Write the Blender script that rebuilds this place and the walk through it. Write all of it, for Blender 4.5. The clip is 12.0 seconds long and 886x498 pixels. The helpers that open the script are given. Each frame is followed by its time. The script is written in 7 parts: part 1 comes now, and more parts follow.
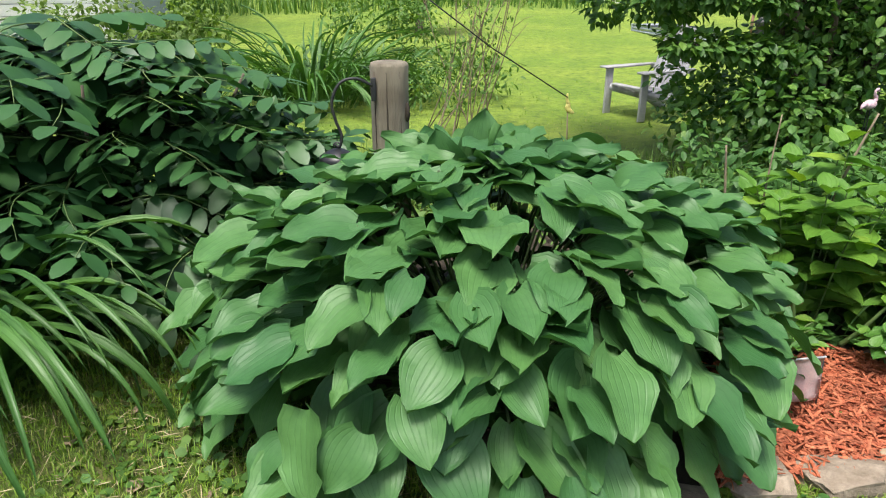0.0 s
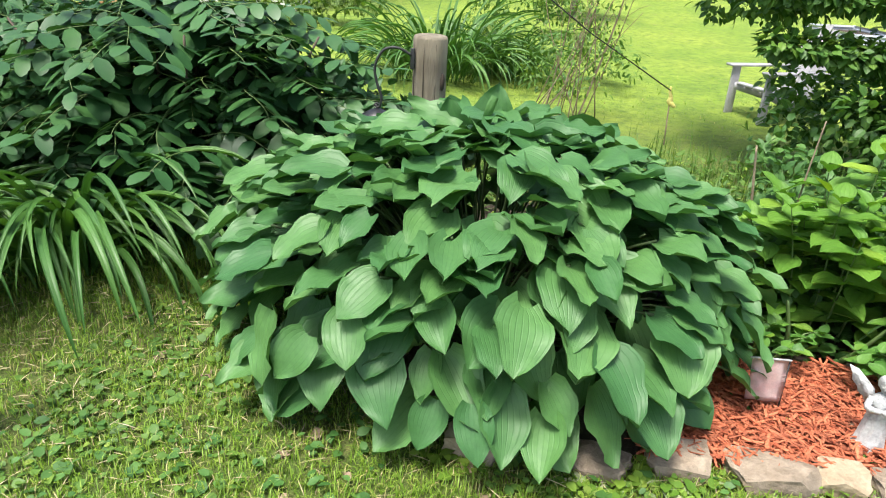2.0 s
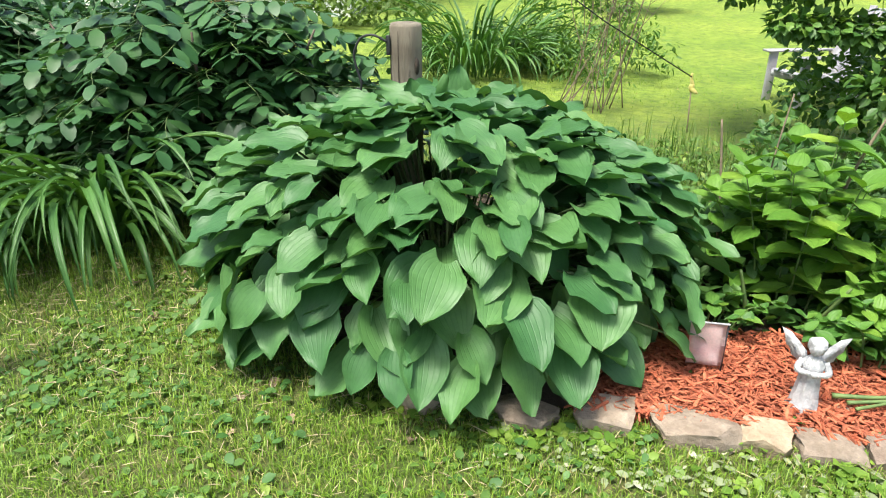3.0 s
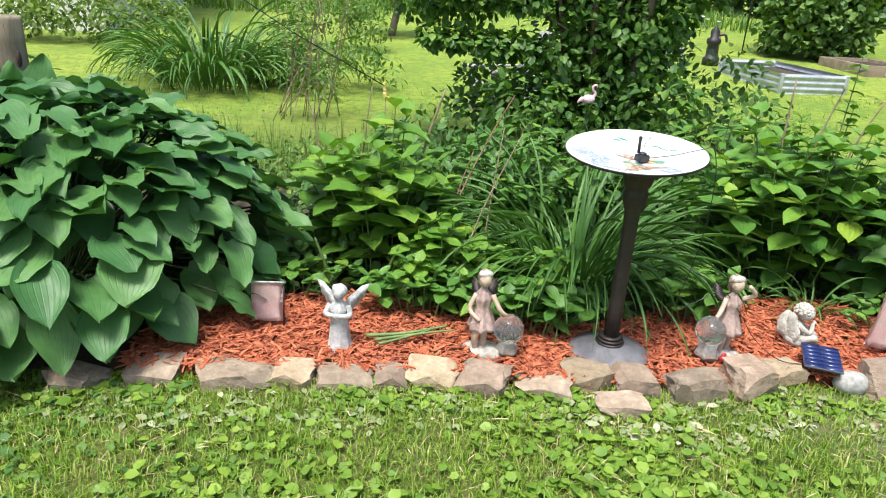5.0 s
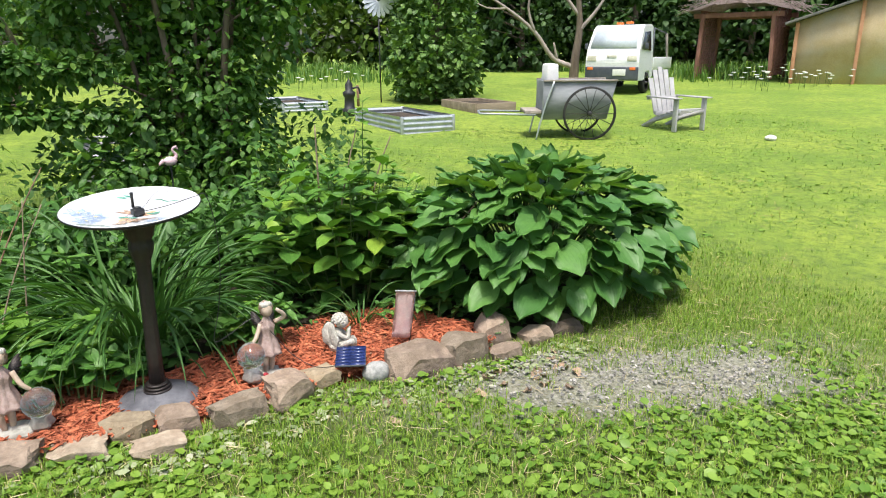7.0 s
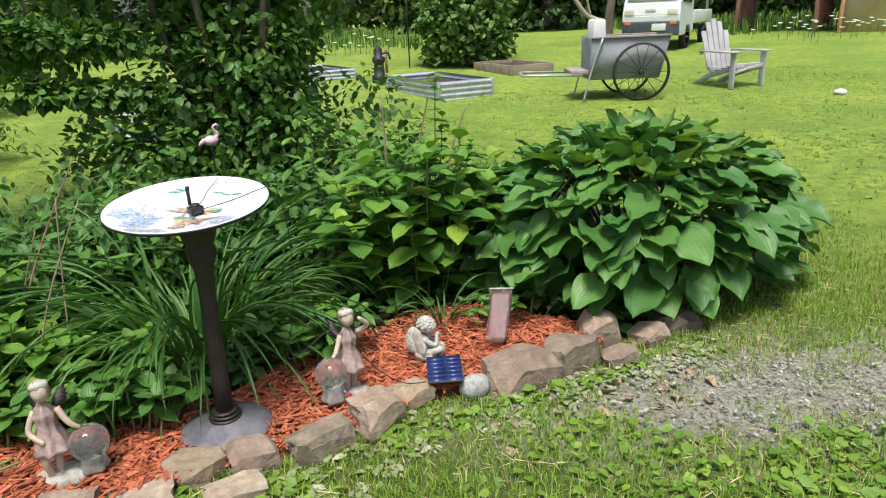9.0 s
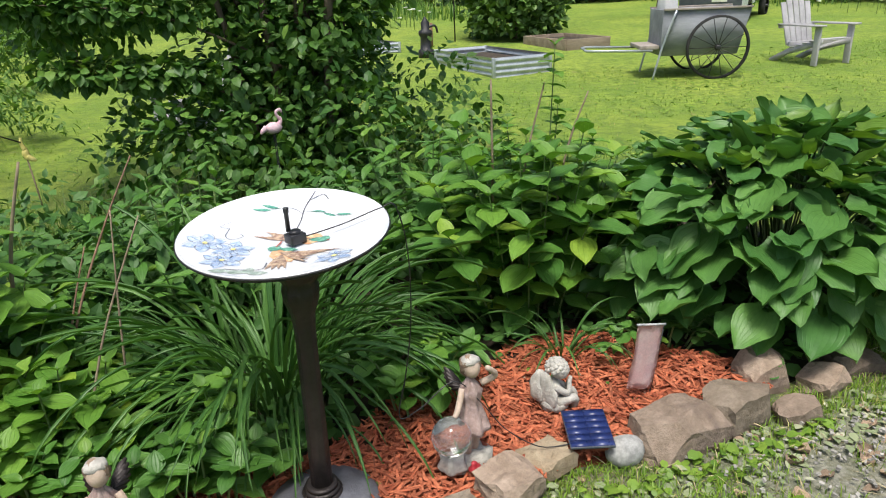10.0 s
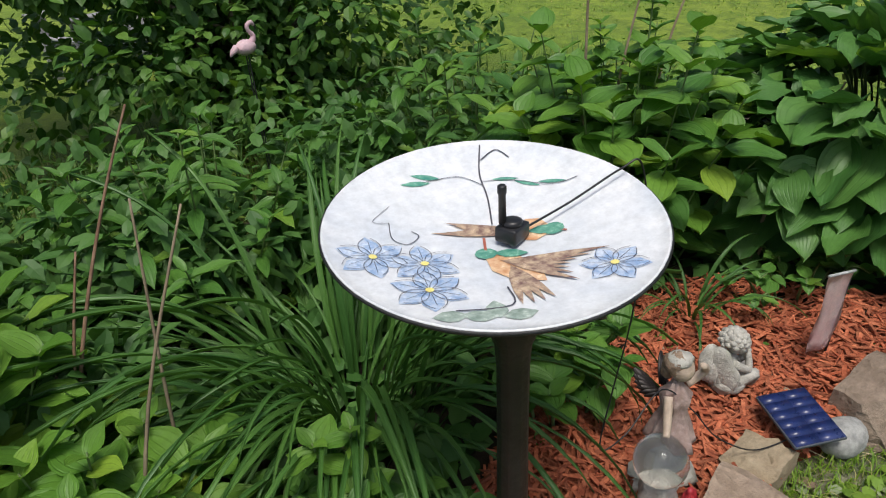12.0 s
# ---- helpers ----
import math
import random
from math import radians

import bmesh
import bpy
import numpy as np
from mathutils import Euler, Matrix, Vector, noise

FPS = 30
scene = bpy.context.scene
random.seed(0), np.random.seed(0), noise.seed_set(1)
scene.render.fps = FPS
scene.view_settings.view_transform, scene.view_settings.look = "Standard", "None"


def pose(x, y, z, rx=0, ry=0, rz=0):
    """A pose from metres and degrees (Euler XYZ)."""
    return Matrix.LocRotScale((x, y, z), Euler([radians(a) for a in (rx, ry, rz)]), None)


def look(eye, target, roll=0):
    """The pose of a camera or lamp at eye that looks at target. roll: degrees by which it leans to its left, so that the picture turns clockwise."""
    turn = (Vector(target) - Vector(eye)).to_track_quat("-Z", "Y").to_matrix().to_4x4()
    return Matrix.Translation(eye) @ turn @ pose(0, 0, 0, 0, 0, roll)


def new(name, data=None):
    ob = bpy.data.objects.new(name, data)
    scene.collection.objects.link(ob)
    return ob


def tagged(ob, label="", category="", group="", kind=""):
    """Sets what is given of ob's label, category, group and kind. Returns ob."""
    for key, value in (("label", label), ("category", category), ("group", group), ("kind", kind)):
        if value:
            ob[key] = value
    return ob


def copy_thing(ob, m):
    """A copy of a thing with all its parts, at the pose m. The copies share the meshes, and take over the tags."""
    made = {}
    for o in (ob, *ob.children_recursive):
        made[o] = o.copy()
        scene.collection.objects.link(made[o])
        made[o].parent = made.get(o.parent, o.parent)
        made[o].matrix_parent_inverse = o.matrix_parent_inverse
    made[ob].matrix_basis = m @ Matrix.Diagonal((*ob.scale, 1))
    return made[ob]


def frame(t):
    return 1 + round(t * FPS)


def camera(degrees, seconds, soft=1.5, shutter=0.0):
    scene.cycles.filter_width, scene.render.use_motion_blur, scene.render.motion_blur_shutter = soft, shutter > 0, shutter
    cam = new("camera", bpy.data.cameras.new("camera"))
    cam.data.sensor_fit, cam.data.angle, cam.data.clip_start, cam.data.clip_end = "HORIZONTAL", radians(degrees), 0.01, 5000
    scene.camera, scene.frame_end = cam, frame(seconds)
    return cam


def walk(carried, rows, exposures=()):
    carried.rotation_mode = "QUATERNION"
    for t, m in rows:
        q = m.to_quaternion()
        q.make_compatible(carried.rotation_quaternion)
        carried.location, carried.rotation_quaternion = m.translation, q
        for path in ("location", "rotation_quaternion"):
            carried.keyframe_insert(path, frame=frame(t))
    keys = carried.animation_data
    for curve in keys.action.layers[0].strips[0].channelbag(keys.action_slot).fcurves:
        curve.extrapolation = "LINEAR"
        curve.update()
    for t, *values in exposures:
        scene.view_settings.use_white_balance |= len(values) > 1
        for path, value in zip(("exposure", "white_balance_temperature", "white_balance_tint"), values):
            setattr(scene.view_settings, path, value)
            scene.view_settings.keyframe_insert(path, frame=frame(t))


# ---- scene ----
cam = camera(67.1, 12.0, soft=1.1)
EXPOSURES = [(0.0, 1.05), (1.0, 1.2), (2.5, 1.48), (4.5, 1.3), (6.5, 1.1), (8.5, 0.9), (9.5, 0.75), (10.5, 0.6), (12.0, 0.1)]
PATH = [
    (0, (-0.195, 0.126, 1.429), (-0.097, 1.971, 0.665), 0.0),
    (0.5, (-0.018, 0.135, 1.433), (-0.204, 1.947, 0.607), -0.7),
    (1, (0.04, 0.053, 1.401), (-0.132, 1.803, 0.448), 1.2),
    (1.5, (0.186, -0.096, 1.448), (0.024, 1.682, 0.548), 2.0),
    (2, (0.399, -0.136, 1.456), (0.061, 1.656, 0.635), 2.8),
    (2.5, (0.678, -0.15, 1.458), (0.118, 1.582, 0.631), 1.0),
    (2.7, (0.762, -0.194, 1.44), (0.199, 1.539, 0.617), 0.1),
    (4.3, (1.677, -0.261, 1.379), (1.14, 1.517, 0.636), 0.8),
    (4.5, (1.771, -0.251, 1.371), (1.361, 1.562, 0.633), -0.4),
    (5, (1.99, -0.348, 1.332), (1.911, 1.51, 0.596), 2.7),
    (5.5, (2.196, -0.416, 1.361), (2.433, 1.442, 0.659), 3.2),
    (6, (2.445, -0.53, 1.378), (2.739, 1.353, 0.77), 3.3),
    (6.5, (2.685, -0.636, 1.384), (3.321, 1.168, 0.801), 1.8),
    (6.7, (2.722, -0.723, 1.363), (3.449, 1.052, 0.798), -0.5),
    (8.3, (2.735, -0.519, 1.371), (3.348, 1.285, 0.764), -0.9),
    (8.5, (2.736, -0.448, 1.359), (3.304, 1.36, 0.721), -2.4),
    (9, (2.608, -0.141, 1.331), (3.26, 1.631, 0.671), -2.5),
    (9.5, (2.501, 0.142, 1.33), (3.145, 1.889, 0.6), -2.8),
    (10, (2.464, 0.498, 1.326), (3.03, 2.274, 0.599), -2.6),
    (10.5, (2.341, 0.694, 1.297), (2.889, 2.469, 0.557), -1.6),
    (11, (2.22, 0.94, 1.283), (2.982, 2.59, 0.447), -3.7),
    (11.5, (2.17, 1.16, 1.258), (2.932, 2.756, 0.325), -4.8),
    (12, (2.106, 1.317, 1.25), (2.892, 2.871, 0.266), -4.0),
]
walk(cam, [(t, look(eye, target, roll)) for t, eye, target, roll in PATH], EXPOSURES)
# ---- light ----
world = bpy.data.worlds.new("sky")
scene.world = world
world.use_nodes = True
_nt = world.node_tree
_bg = _nt.nodes["Background"]
_sky = _nt.nodes.new("ShaderNodeTexSky")
_sky.sky_type = "NISHITA"
_sky.sun_disc = False
_sky.sun_elevation = radians(70)
_sky.sun_rotation = radians(205)
_sky.air_density = 1.0
_sky.dust_density = 4.0
_sky.ozone_density = 1.0
_nt.links.new(_sky.outputs[0], _bg.inputs[0])
_bg.inputs[1].default_value = 0.105
sun_data = bpy.data.lights.new("sun", "SUN")
sun_data.energy = 2.5
sun_data.angle = radians(18)
sun_data.color = (1.0, 0.97, 0.91)
sun = new("sun", sun_data)
_e, _r = radians(70), radians(205)
_to = Vector((math.sin(_r) * math.cos(_e), math.cos(_r) * math.cos(_e), math.sin(_e)))
sun.matrix_world = look(_to * 40, (0, 0, 0))

# ---- shapes ----
RNG = np.random.default_rng(7)
R = random.Random(11)


def height(x, y):
    """Height of the lawn, which rises gently away from the flower bed."""
    d = np.minimum(np.hypot(np.asarray(x) - 2.4, np.asarray(y)), 26.0)
    s = np.maximum(0.0, d - 2.6)
    return -0.06 + 0.03 * s * s / (s + 1.2)


def g(x, y):
    return float(height(x, y))


def thing(name, loc, label, category, group="", kind="", turn=0.0):
    ob = new(name)
    ob.empty_display_size = 0.05
    ob.matrix_basis = pose(*loc, 0, 0, turn)
    return tagged(ob, label, category, group, kind)


def to_mesh(bm, name, materials, smooth=True):
    me = bpy.data.meshes.new(name)
    bm.normal_update()
    bm.to_mesh(me)
    bm.free()
    for m in materials if isinstance(materials, (list, tuple)) else [materials]:
        me.materials.append(m)
    if smooth:
        me.polygons.foreach_set("use_smooth", [True] * len(me.polygons))
    return me


def part(name, bm, material, parent, label="", smooth=True):
    ob = new(name, to_mesh(bm, name, material, smooth))
    ob.parent = parent
    if label:
        ob["label"] = label
    return ob


def solo(name, bm, material, loc, label, category, group="", kind="", turn=0.0, smooth=True):
    ob = new(name, to_mesh(bm, name, material, smooth))
    ob.matrix_basis = pose(*loc, 0, 0, turn)
    return tagged(ob, label, category, group, kind)


def paint(bm, n0, index):
    bm.faces.ensure_lookup_table()
    for f in bm.faces[n0:]:
        f.material_index = index


def box(bm, size, at=(0, 0, 0), m=None, bevel=0.0, jitter=0.0):
    """A bevelled box of that size about its centre."""
    mm = (m or Matrix()) @ Matrix.Translation(at) @ Matrix.Diagonal((*size, 1))
    geo = bmesh.ops.create_cube(bm, size=1.0, matrix=mm)
    vs = geo["verts"]
    if jitter:
        for v in vs:
            v.co += Vector((R.uniform(-1, 1), R.uniform(-1, 1), R.uniform(-1, 1))) * jitter
    if bevel:
        es = list({e for v in vs for e in v.link_edges})
        bmesh.ops.bevel(bm, geom=es, offset=bevel, segments=2, affect="EDGES", profile=0.6)


def ball(bm, r, at=(0, 0, 0), squash=(1, 1, 1), m=None, seg=14):
    mm = (m or Matrix()) @ Matrix.Translation(at) @ Matrix.Diagonal((*squash, 1))
    return bmesh.ops.create_uvsphere(bm, u_segments=seg, v_segments=max(6, seg * 2 // 3), radius=r, matrix=mm)["verts"]


def tube(bm, pts, radii, seg=8, cap=True):
    """A round tube through points, with a radius at each."""
    pts = [Vector(p) for p in pts]
    radii = radii if isinstance(radii, (list, tuple)) else [radii] * len(pts)
    rings, side = [], None
    for i, p in enumerate(pts):
        d = (pts[min(i + 1, len(pts) - 1)] - pts[max(i - 1, 0)]).normalized()
        if side is None:
            side = d.orthogonal().normalized()
        side = (side - d * side.dot(d)).normalized()
        up = d.cross(side)
        rings.append([bm.verts.new(p + (side * math.cos(2 * math.pi * k / seg) + up * math.sin(2 * math.pi * k / seg)) * radii[i]) for k in range(seg)])
    for a, b in zip(rings, rings[1:]):
        for k in range(seg):
            bm.faces.new((a[k], a[(k + 1) % seg], b[(k + 1) % seg], b[k]))
    if cap:
        bm.faces.new(rings[0][::-1])
        bm.faces.new(rings[-1])


def lathe(bm, profile, seg=24, at=(0, 0, 0), ripple=0.0, folds=0):
    """A turned shape from (radius, height) pairs."""
    rings = []
    for r, z in profile:
        ring = []
        for k in range(seg):
            a = 2 * math.pi * k / seg
            rr = max(r, 1e-4) * (1 + ripple * math.sin(folds * a))
            ring.append(bm.verts.new((at[0] + rr * math.cos(a), at[1] + rr * math.sin(a), at[2] + z)))
        rings.append(ring)
    for a, b in zip(rings, rings[1:]):
        for k in range(seg):
            bm.faces.new((a[k], a[(k + 1) % seg], b[(k + 1) % seg], b[k]))
    bm.faces.new(rings[0][::-1])
    bm.faces.new(rings[-1])


def slab(bm, outline, thick, m=None):
    """A flat plate from a 2D outline, with thickness."""
    m = m or Matrix()
    a = [bm.verts.new(m @ Vector((x, y, 0))) for x, y in outline]
    b = [bm.verts.new(m @ Vector((x, y, -thick))) for x, y in outline]
    bm.faces.new(a)
    bm.faces.new(b[::-1])
    n = len(a)
    for i in range(n):
        bm.faces.new((a[(i + 1) % n], a[i], b[i], b[(i + 1) % n]))


def bez(*p, n=10):
    """Points on a smooth curve through control points."""
    p = [Vector(q) for q in p]
    out = []
    for i in range(len(p) - 1):
        p0, p1, p2, p3 = p[max(i - 1, 0)], p[i], p[i + 1], p[min(i + 2, len(p) - 1)]
        for k in range(n):
            t = k / n
            out.append(0.5 * (2 * p1 + (p2 - p0) * t + (2 * p0 - 5 * p1 + 4 * p2 - p3) * t * t + (3 * p1 - p0 - 3 * p2 + p3) * t ** 3))
    return out + [p[-1]]


def basis(d, n, at=(0, 0, 0), s=1.0, w=1.0):
    """A pose whose Y runs along d and whose Z is near n, scaled by s (and by w across)."""
    d = Vector(d).normalized()
    x = d.cross(Vector(n))
    x = x.normalized() if x.length > 1e-4 else d.orthogonal().normalized()
    z = x.cross(d)
    m = Matrix((x * s * w, d * s, z * s)).transposed().to_4x4()
    m.translation = Vector(at)
    return m


# ---- materials ----
def node_mat(name):
    m = bpy.data.materials.new(name)
    m.use_nodes = True
    nt = m.node_tree
    return m, nt, nt.nodes["Principled BSDF"], nt.nodes["Material Output"]


def mixc(nt, fac, a, b, mode="MIX"):
    n = nt.nodes.new("ShaderNodeMix")
    n.data_type, n.blend_type = "RGBA", mode
    for i, v in ((0, fac), (6, a), (7, b)):
        if hasattr(v, "links"):
            nt.links.new(v, n.inputs[i])
        else:
            n.inputs[i].default_value = v if i == 0 else (*v, 1)
    return n.outputs[2]


def noise_at(nt, scale, coord="Object", detail=5.0, rough=0.6, stretch=None):
    tc = nt.nodes.new("ShaderNodeTexCoord")
    n = nt.nodes.new("ShaderNodeTexNoise")
    n.inputs["Scale"].default_value = scale
    n.inputs["Detail"].default_value = detail
    n.inputs["Roughness"].default_value = rough
    if coord == "World":
        geo = nt.nodes.new("ShaderNodeNewGeometry")
        src = geo.outputs["Position"]
    else:
        src = tc.outputs[coord]
    if stretch:
        mp = nt.nodes.new("ShaderNodeMapping")
        mp.inputs["Scale"].default_value = stretch
        nt.links.new(src, mp.inputs[0])
        src = mp.outputs[0]
    nt.links.new(src, n.inputs["Vector"])
    return n.outputs["Fac"]


def ramp(nt, src, lo, hi):
    n = nt.nodes.new("ShaderNodeMapRange")
    n.inputs[1].default_value, n.inputs[2].default_value = lo, hi
    nt.links.new(src, n.inputs[0])
    return n.outputs[0]


def chance(nt, per):
    if per == "island":
        return nt.nodes.new("ShaderNodeNewGeometry").outputs["Random Per Island"]
    return nt.nodes.new("ShaderNodeObjectInfo").outputs["Random"]


def surface(name, a, b, rough=0.7, scale=8.0, bump=0.3, fine=60.0, metal=0.0, per=None, c=None, stretch=None, spot=(0.35, 0.68), spec=0.5, coord="Object"):
    """A worn surface: two tones, a third by stains, fine relief."""
    m, nt, p, out = node_mat(name)
    big = ramp(nt, noise_at(nt, scale, coord, stretch=stretch), *spot)
    col = mixc(nt, big, a, b)
    if c:
        col = mixc(nt, ramp(nt, noise_at(nt, scale * 0.37, coord, 3.0), 0.5, 0.72), col, c)
    small = noise_at(nt, fine, coord, 4.0, 0.7, stretch)
    dark = ramp(nt, small, 0.2, 0.75)
    col = mixc(nt, 0.35, col, mixc(nt, dark, (0.25, 0.25, 0.25), (1, 1, 1)), "MULTIPLY")
    if per:
        v = nt.nodes.new("ShaderNodeMapRange")
        v.inputs[3].default_value, v.inputs[4].default_value = 0.65, 1.3
        nt.links.new(chance(nt, per), v.inputs[0])
        hs = nt.nodes.new("ShaderNodeHueSaturation")
        nt.links.new(v.outputs[0], hs.inputs["Value"])
        nt.links.new(col, hs.inputs["Color"])
        col = hs.outputs[0]
    nt.links.new(col, p.inputs["Base Color"])
    rr = nt.nodes.new("ShaderNodeMapRange")
    rr.inputs[3].default_value, rr.inputs[4].default_value = max(0.05, rough - 0.12), min(1, rough + 0.12)
    nt.links.new(small, rr.inputs[0])
    nt.links.new(rr.outputs[0], p.inputs["Roughness"])
    p.inputs["Metallic"].default_value = metal
    p.inputs["Specular IOR Level"].default_value = spec
    if bump:
        bn = nt.nodes.new("ShaderNodeBump")
        bn.inputs["Strength"].default_value = bump
        bn.inputs["Distance"].default_value = 0.01
        nt.links.new(small, bn.inputs["Height"])
        nt.links.new(bn.outputs[0], p.inputs["Normal"])
    return m


def leafy(name, a, b, rough=0.45, veins=0, glow=0.3, per="object", young=None, spec=0.4, vein_bump=0.5):
    """A leaf: colour by chance between two greens, veins along it, light passing through."""
    m, nt, p, out = node_mat(name)
    ch = chance(nt, per)
    col = mixc(nt, ch, a, b)
    if young:
        col = mixc(nt, ramp(nt, ch, 0.86, 0.95), col, young)
    mott = ramp(nt, noise_at(nt, 9.0, "Object" if veins else "World", 4.0), 0.3, 0.75)
    col = mixc(nt, 0.45, col, mixc(nt, mott, (0.5, 0.55, 0.5), (1.0, 1.0, 0.9)), "MULTIPLY")
    if veins:
        uv = nt.nodes.new("ShaderNodeUVMap")
        sp = nt.nodes.new("ShaderNodeSeparateXYZ")
        nt.links.new(uv.outputs[0], sp.inputs[0])
        mu = nt.nodes.new("ShaderNodeMath")
        mu.operation = "MULTIPLY"
        mu.inputs[1].default_value = veins * math.pi
        nt.links.new(sp.outputs[0], mu.inputs[0])
        co = nt.nodes.new("ShaderNodeMath")
        co.operation = "COSINE"
        nt.links.new(mu.outputs[0], co.inputs[0])
        groove = ramp(nt, co.outputs[0], 0.55, 1.0)
        col = mixc(nt, mixf(nt, groove, 0.10), col, (a[0] * 0.55, a[1] * 0.6, a[2] * 0.5))
        bn = nt.nodes.new("ShaderNodeBump")
        bn.inputs["Strength"].default_value = vein_bump
        bn.inputs["Distance"].default_value = 0.004
        bn.invert = True
        nt.links.new(groove, bn.inputs["Height"])
        nt.links.new(bn.outputs[0], p.inputs["Normal"])
    nt.links.new(col, p.inputs["Base Color"])
    p.inputs["Roughness"].default_value = rough
    p.inputs["Specular IOR Level"].default_value = spec
    if glow:
        tr = nt.nodes.new("ShaderNodeBsdfTranslucent")
        nt.links.new(mixc(nt, 1.0, col, (1.25, 1.35, 0.5), "MULTIPLY"), tr.inputs[0])
        mx = nt.nodes.new("ShaderNodeMixShader")
        mx.inputs[0].default_value = glow
        nt.links.new(p.outputs[0], mx.inputs[1])
        nt.links.new(tr.outputs[0], mx.inputs[2])
        nt.links.new(mx.outputs[0], out.inputs[0])
    return m


def mixf(nt, src, k):
    n = nt.nodes.new("ShaderNodeMath")
    n.operation = "MULTIPLY"
    n.inputs[1].default_value = k
    nt.links.new(src, n.inputs[0])
    return n.outputs[0]


def glass(name, col=(1, 1, 1), rough=0.05):
    m, nt, p, out = node_mat(name)
    p.inputs["Base Color"].default_value = (*col, 1)
    p.inputs["Roughness"].default_value = rough
    p.inputs["Transmission Weight"].default_value = 0.95
    p.inputs["IOR"].default_value = 1.4
    return m


def lawn_mat():
    m, nt, p, out = node_mat("lawn")
    a = mixc(nt, ramp(nt, noise_at(nt, 1.6, "World", 6.0), 0.35, 0.65), (0.140, 0.235, 0.022), (0.21, 0.315, 0.030))
    a = mixc(nt, ramp(nt, noise_at(nt, 0.45, "World", 5.0, 0.7), 0.42, 0.6), a, (0.265, 0.345, 0.040))
    a = mixc(nt, ramp(nt, noise_at(nt, 9.0, "World", 8.0, 0.8), 0.44, 0.62), a, (0.10, 0.17, 0.02))
    a = mixc(nt, ramp(nt, noise_at(nt, 5.0, "World", 6.0, 0.7), 0.62, 0.75), a, (0.24, 0.19, 0.09))
    geo = nt.nodes.new("ShaderNodeNewGeometry")
    dist = nt.nodes.new("ShaderNodeVectorMath")
    dist.operation = "DISTANCE"
    dist.inputs[1].default_value = (1.6, 1.4, 0.0)
    nt.links.new(geo.outputs["Position"], dist.inputs[0])
    # Thatch with tan patches, its olive darkened to paint shade between the blades.
    thatch = mixc(nt, ramp(nt, noise_at(nt, 3.5, "World", 6.0, 0.7), 0.45, 0.66), (0.085, 0.14, 0.016), (0.19, 0.165, 0.06))
    thatch = mixc(nt, ramp(nt, noise_at(nt, 45.0, "World", 4.0), 0.35, 0.7), thatch, (0.052, 0.078, 0.013))
    a = mixc(nt, ramp(nt, dist.outputs["Value"], 3.0, 5.5), thatch, a)
    sep = nt.nodes.new("ShaderNodeSeparateXYZ")
    nt.links.new(geo.outputs["Position"], sep.inputs[0])

    def muladd(src, k, add):
        n = nt.nodes.new("ShaderNodeMath")
        n.operation = "MULTIPLY_ADD"
        nt.links.new(src, n.inputs[0])
        n.inputs[1].default_value = k
        if hasattr(add, "links"):
            nt.links.new(add, n.inputs[2])
        else:
            n.inputs[2].default_value = add
        return n.outputs[0]

    comb = nt.nodes.new("ShaderNodeCombineXYZ")
    nt.links.new(muladd(sep.outputs[0], 1 / 1.25, -4.55 / 1.25), comb.inputs[0])
    nt.links.new(muladd(sep.outputs[1], 1 / 0.5, muladd(sep.outputs[0], 0.3 / 0.5, -2.87 / 0.5)), comb.inputs[1])
    ln = nt.nodes.new("ShaderNodeVectorMath")
    ln.operation = "LENGTH"
    nt.links.new(comb.outputs[0], ln.inputs[0])
    ring = muladd(noise_at(nt, 3.0, "World", 8.0, 0.75), -1.6, muladd(ln.outputs["Value"], 1.0, 0.8))
    dusty = mixf(nt, ramp(nt, ring, 1.25, 0.45), 0.75)
    dust = mixc(nt, ramp(nt, noise_at(nt, 60.0, "World", 4.0), 0.35, 0.65), (0.20, 0.19, 0.14), (0.45, 0.43, 0.37))
    a = mixc(nt, dusty, a, dust)
    nt.links.new(a, p.inputs["Base Color"])
    p.inputs["Roughness"].default_value = 0.9
    bn = nt.nodes.new("ShaderNodeBump")
    bn.inputs["Strength"].default_value = 0.8
    bn.inputs["Distance"].default_value = 0.03
    nt.links.new(noise_at(nt, 40.0, "World", 6.0, 0.75), bn.inputs["Height"])
    nt.links.new(bn.outputs[0], p.inputs["Normal"])
    return m


M_LAWN = lawn_mat()
M_SOIL = surface("soil", (0.035, 0.026, 0.018), (0.075, 0.055, 0.035), 0.95, 6, 0.8, 40, coord="World")
M_PEBBLE = surface("pebble", (0.26, 0.25, 0.22), (0.42, 0.40, 0.36), 0.9, 20, 0.2, 90, per="island")
M_MULCH = surface("red_mulch", (0.34, 0.075, 0.030), (0.58, 0.19, 0.09), 0.85, 30, 0.5, 120, per="island", stretch=(1, 1, 1))
M_MULCHBED = surface("mulch_floor", (0.20, 0.045, 0.018), (0.34, 0.09, 0.035), 0.95, 25, 1.0, 90, coord="World")
M_STONE = surface("field_stone", (0.26, 0.20, 0.14), (0.44, 0.36, 0.27), 0.9, 12, 1.0, 48, per="object", c=(0.15, 0.12, 0.085))
M_STONE_RED = surface("brown_stone", (0.23, 0.170, 0.122), (0.40, 0.31, 0.235), 0.9, 12, 1.0, 48, per="object", c=(0.12, 0.085, 0.07))
M_STONE_TAN = surface("tan_stone", (0.34, 0.26, 0.165), (0.50, 0.41, 0.28), 0.9, 12, 0.9, 48, per="object", c=(0.24, 0.17, 0.10))
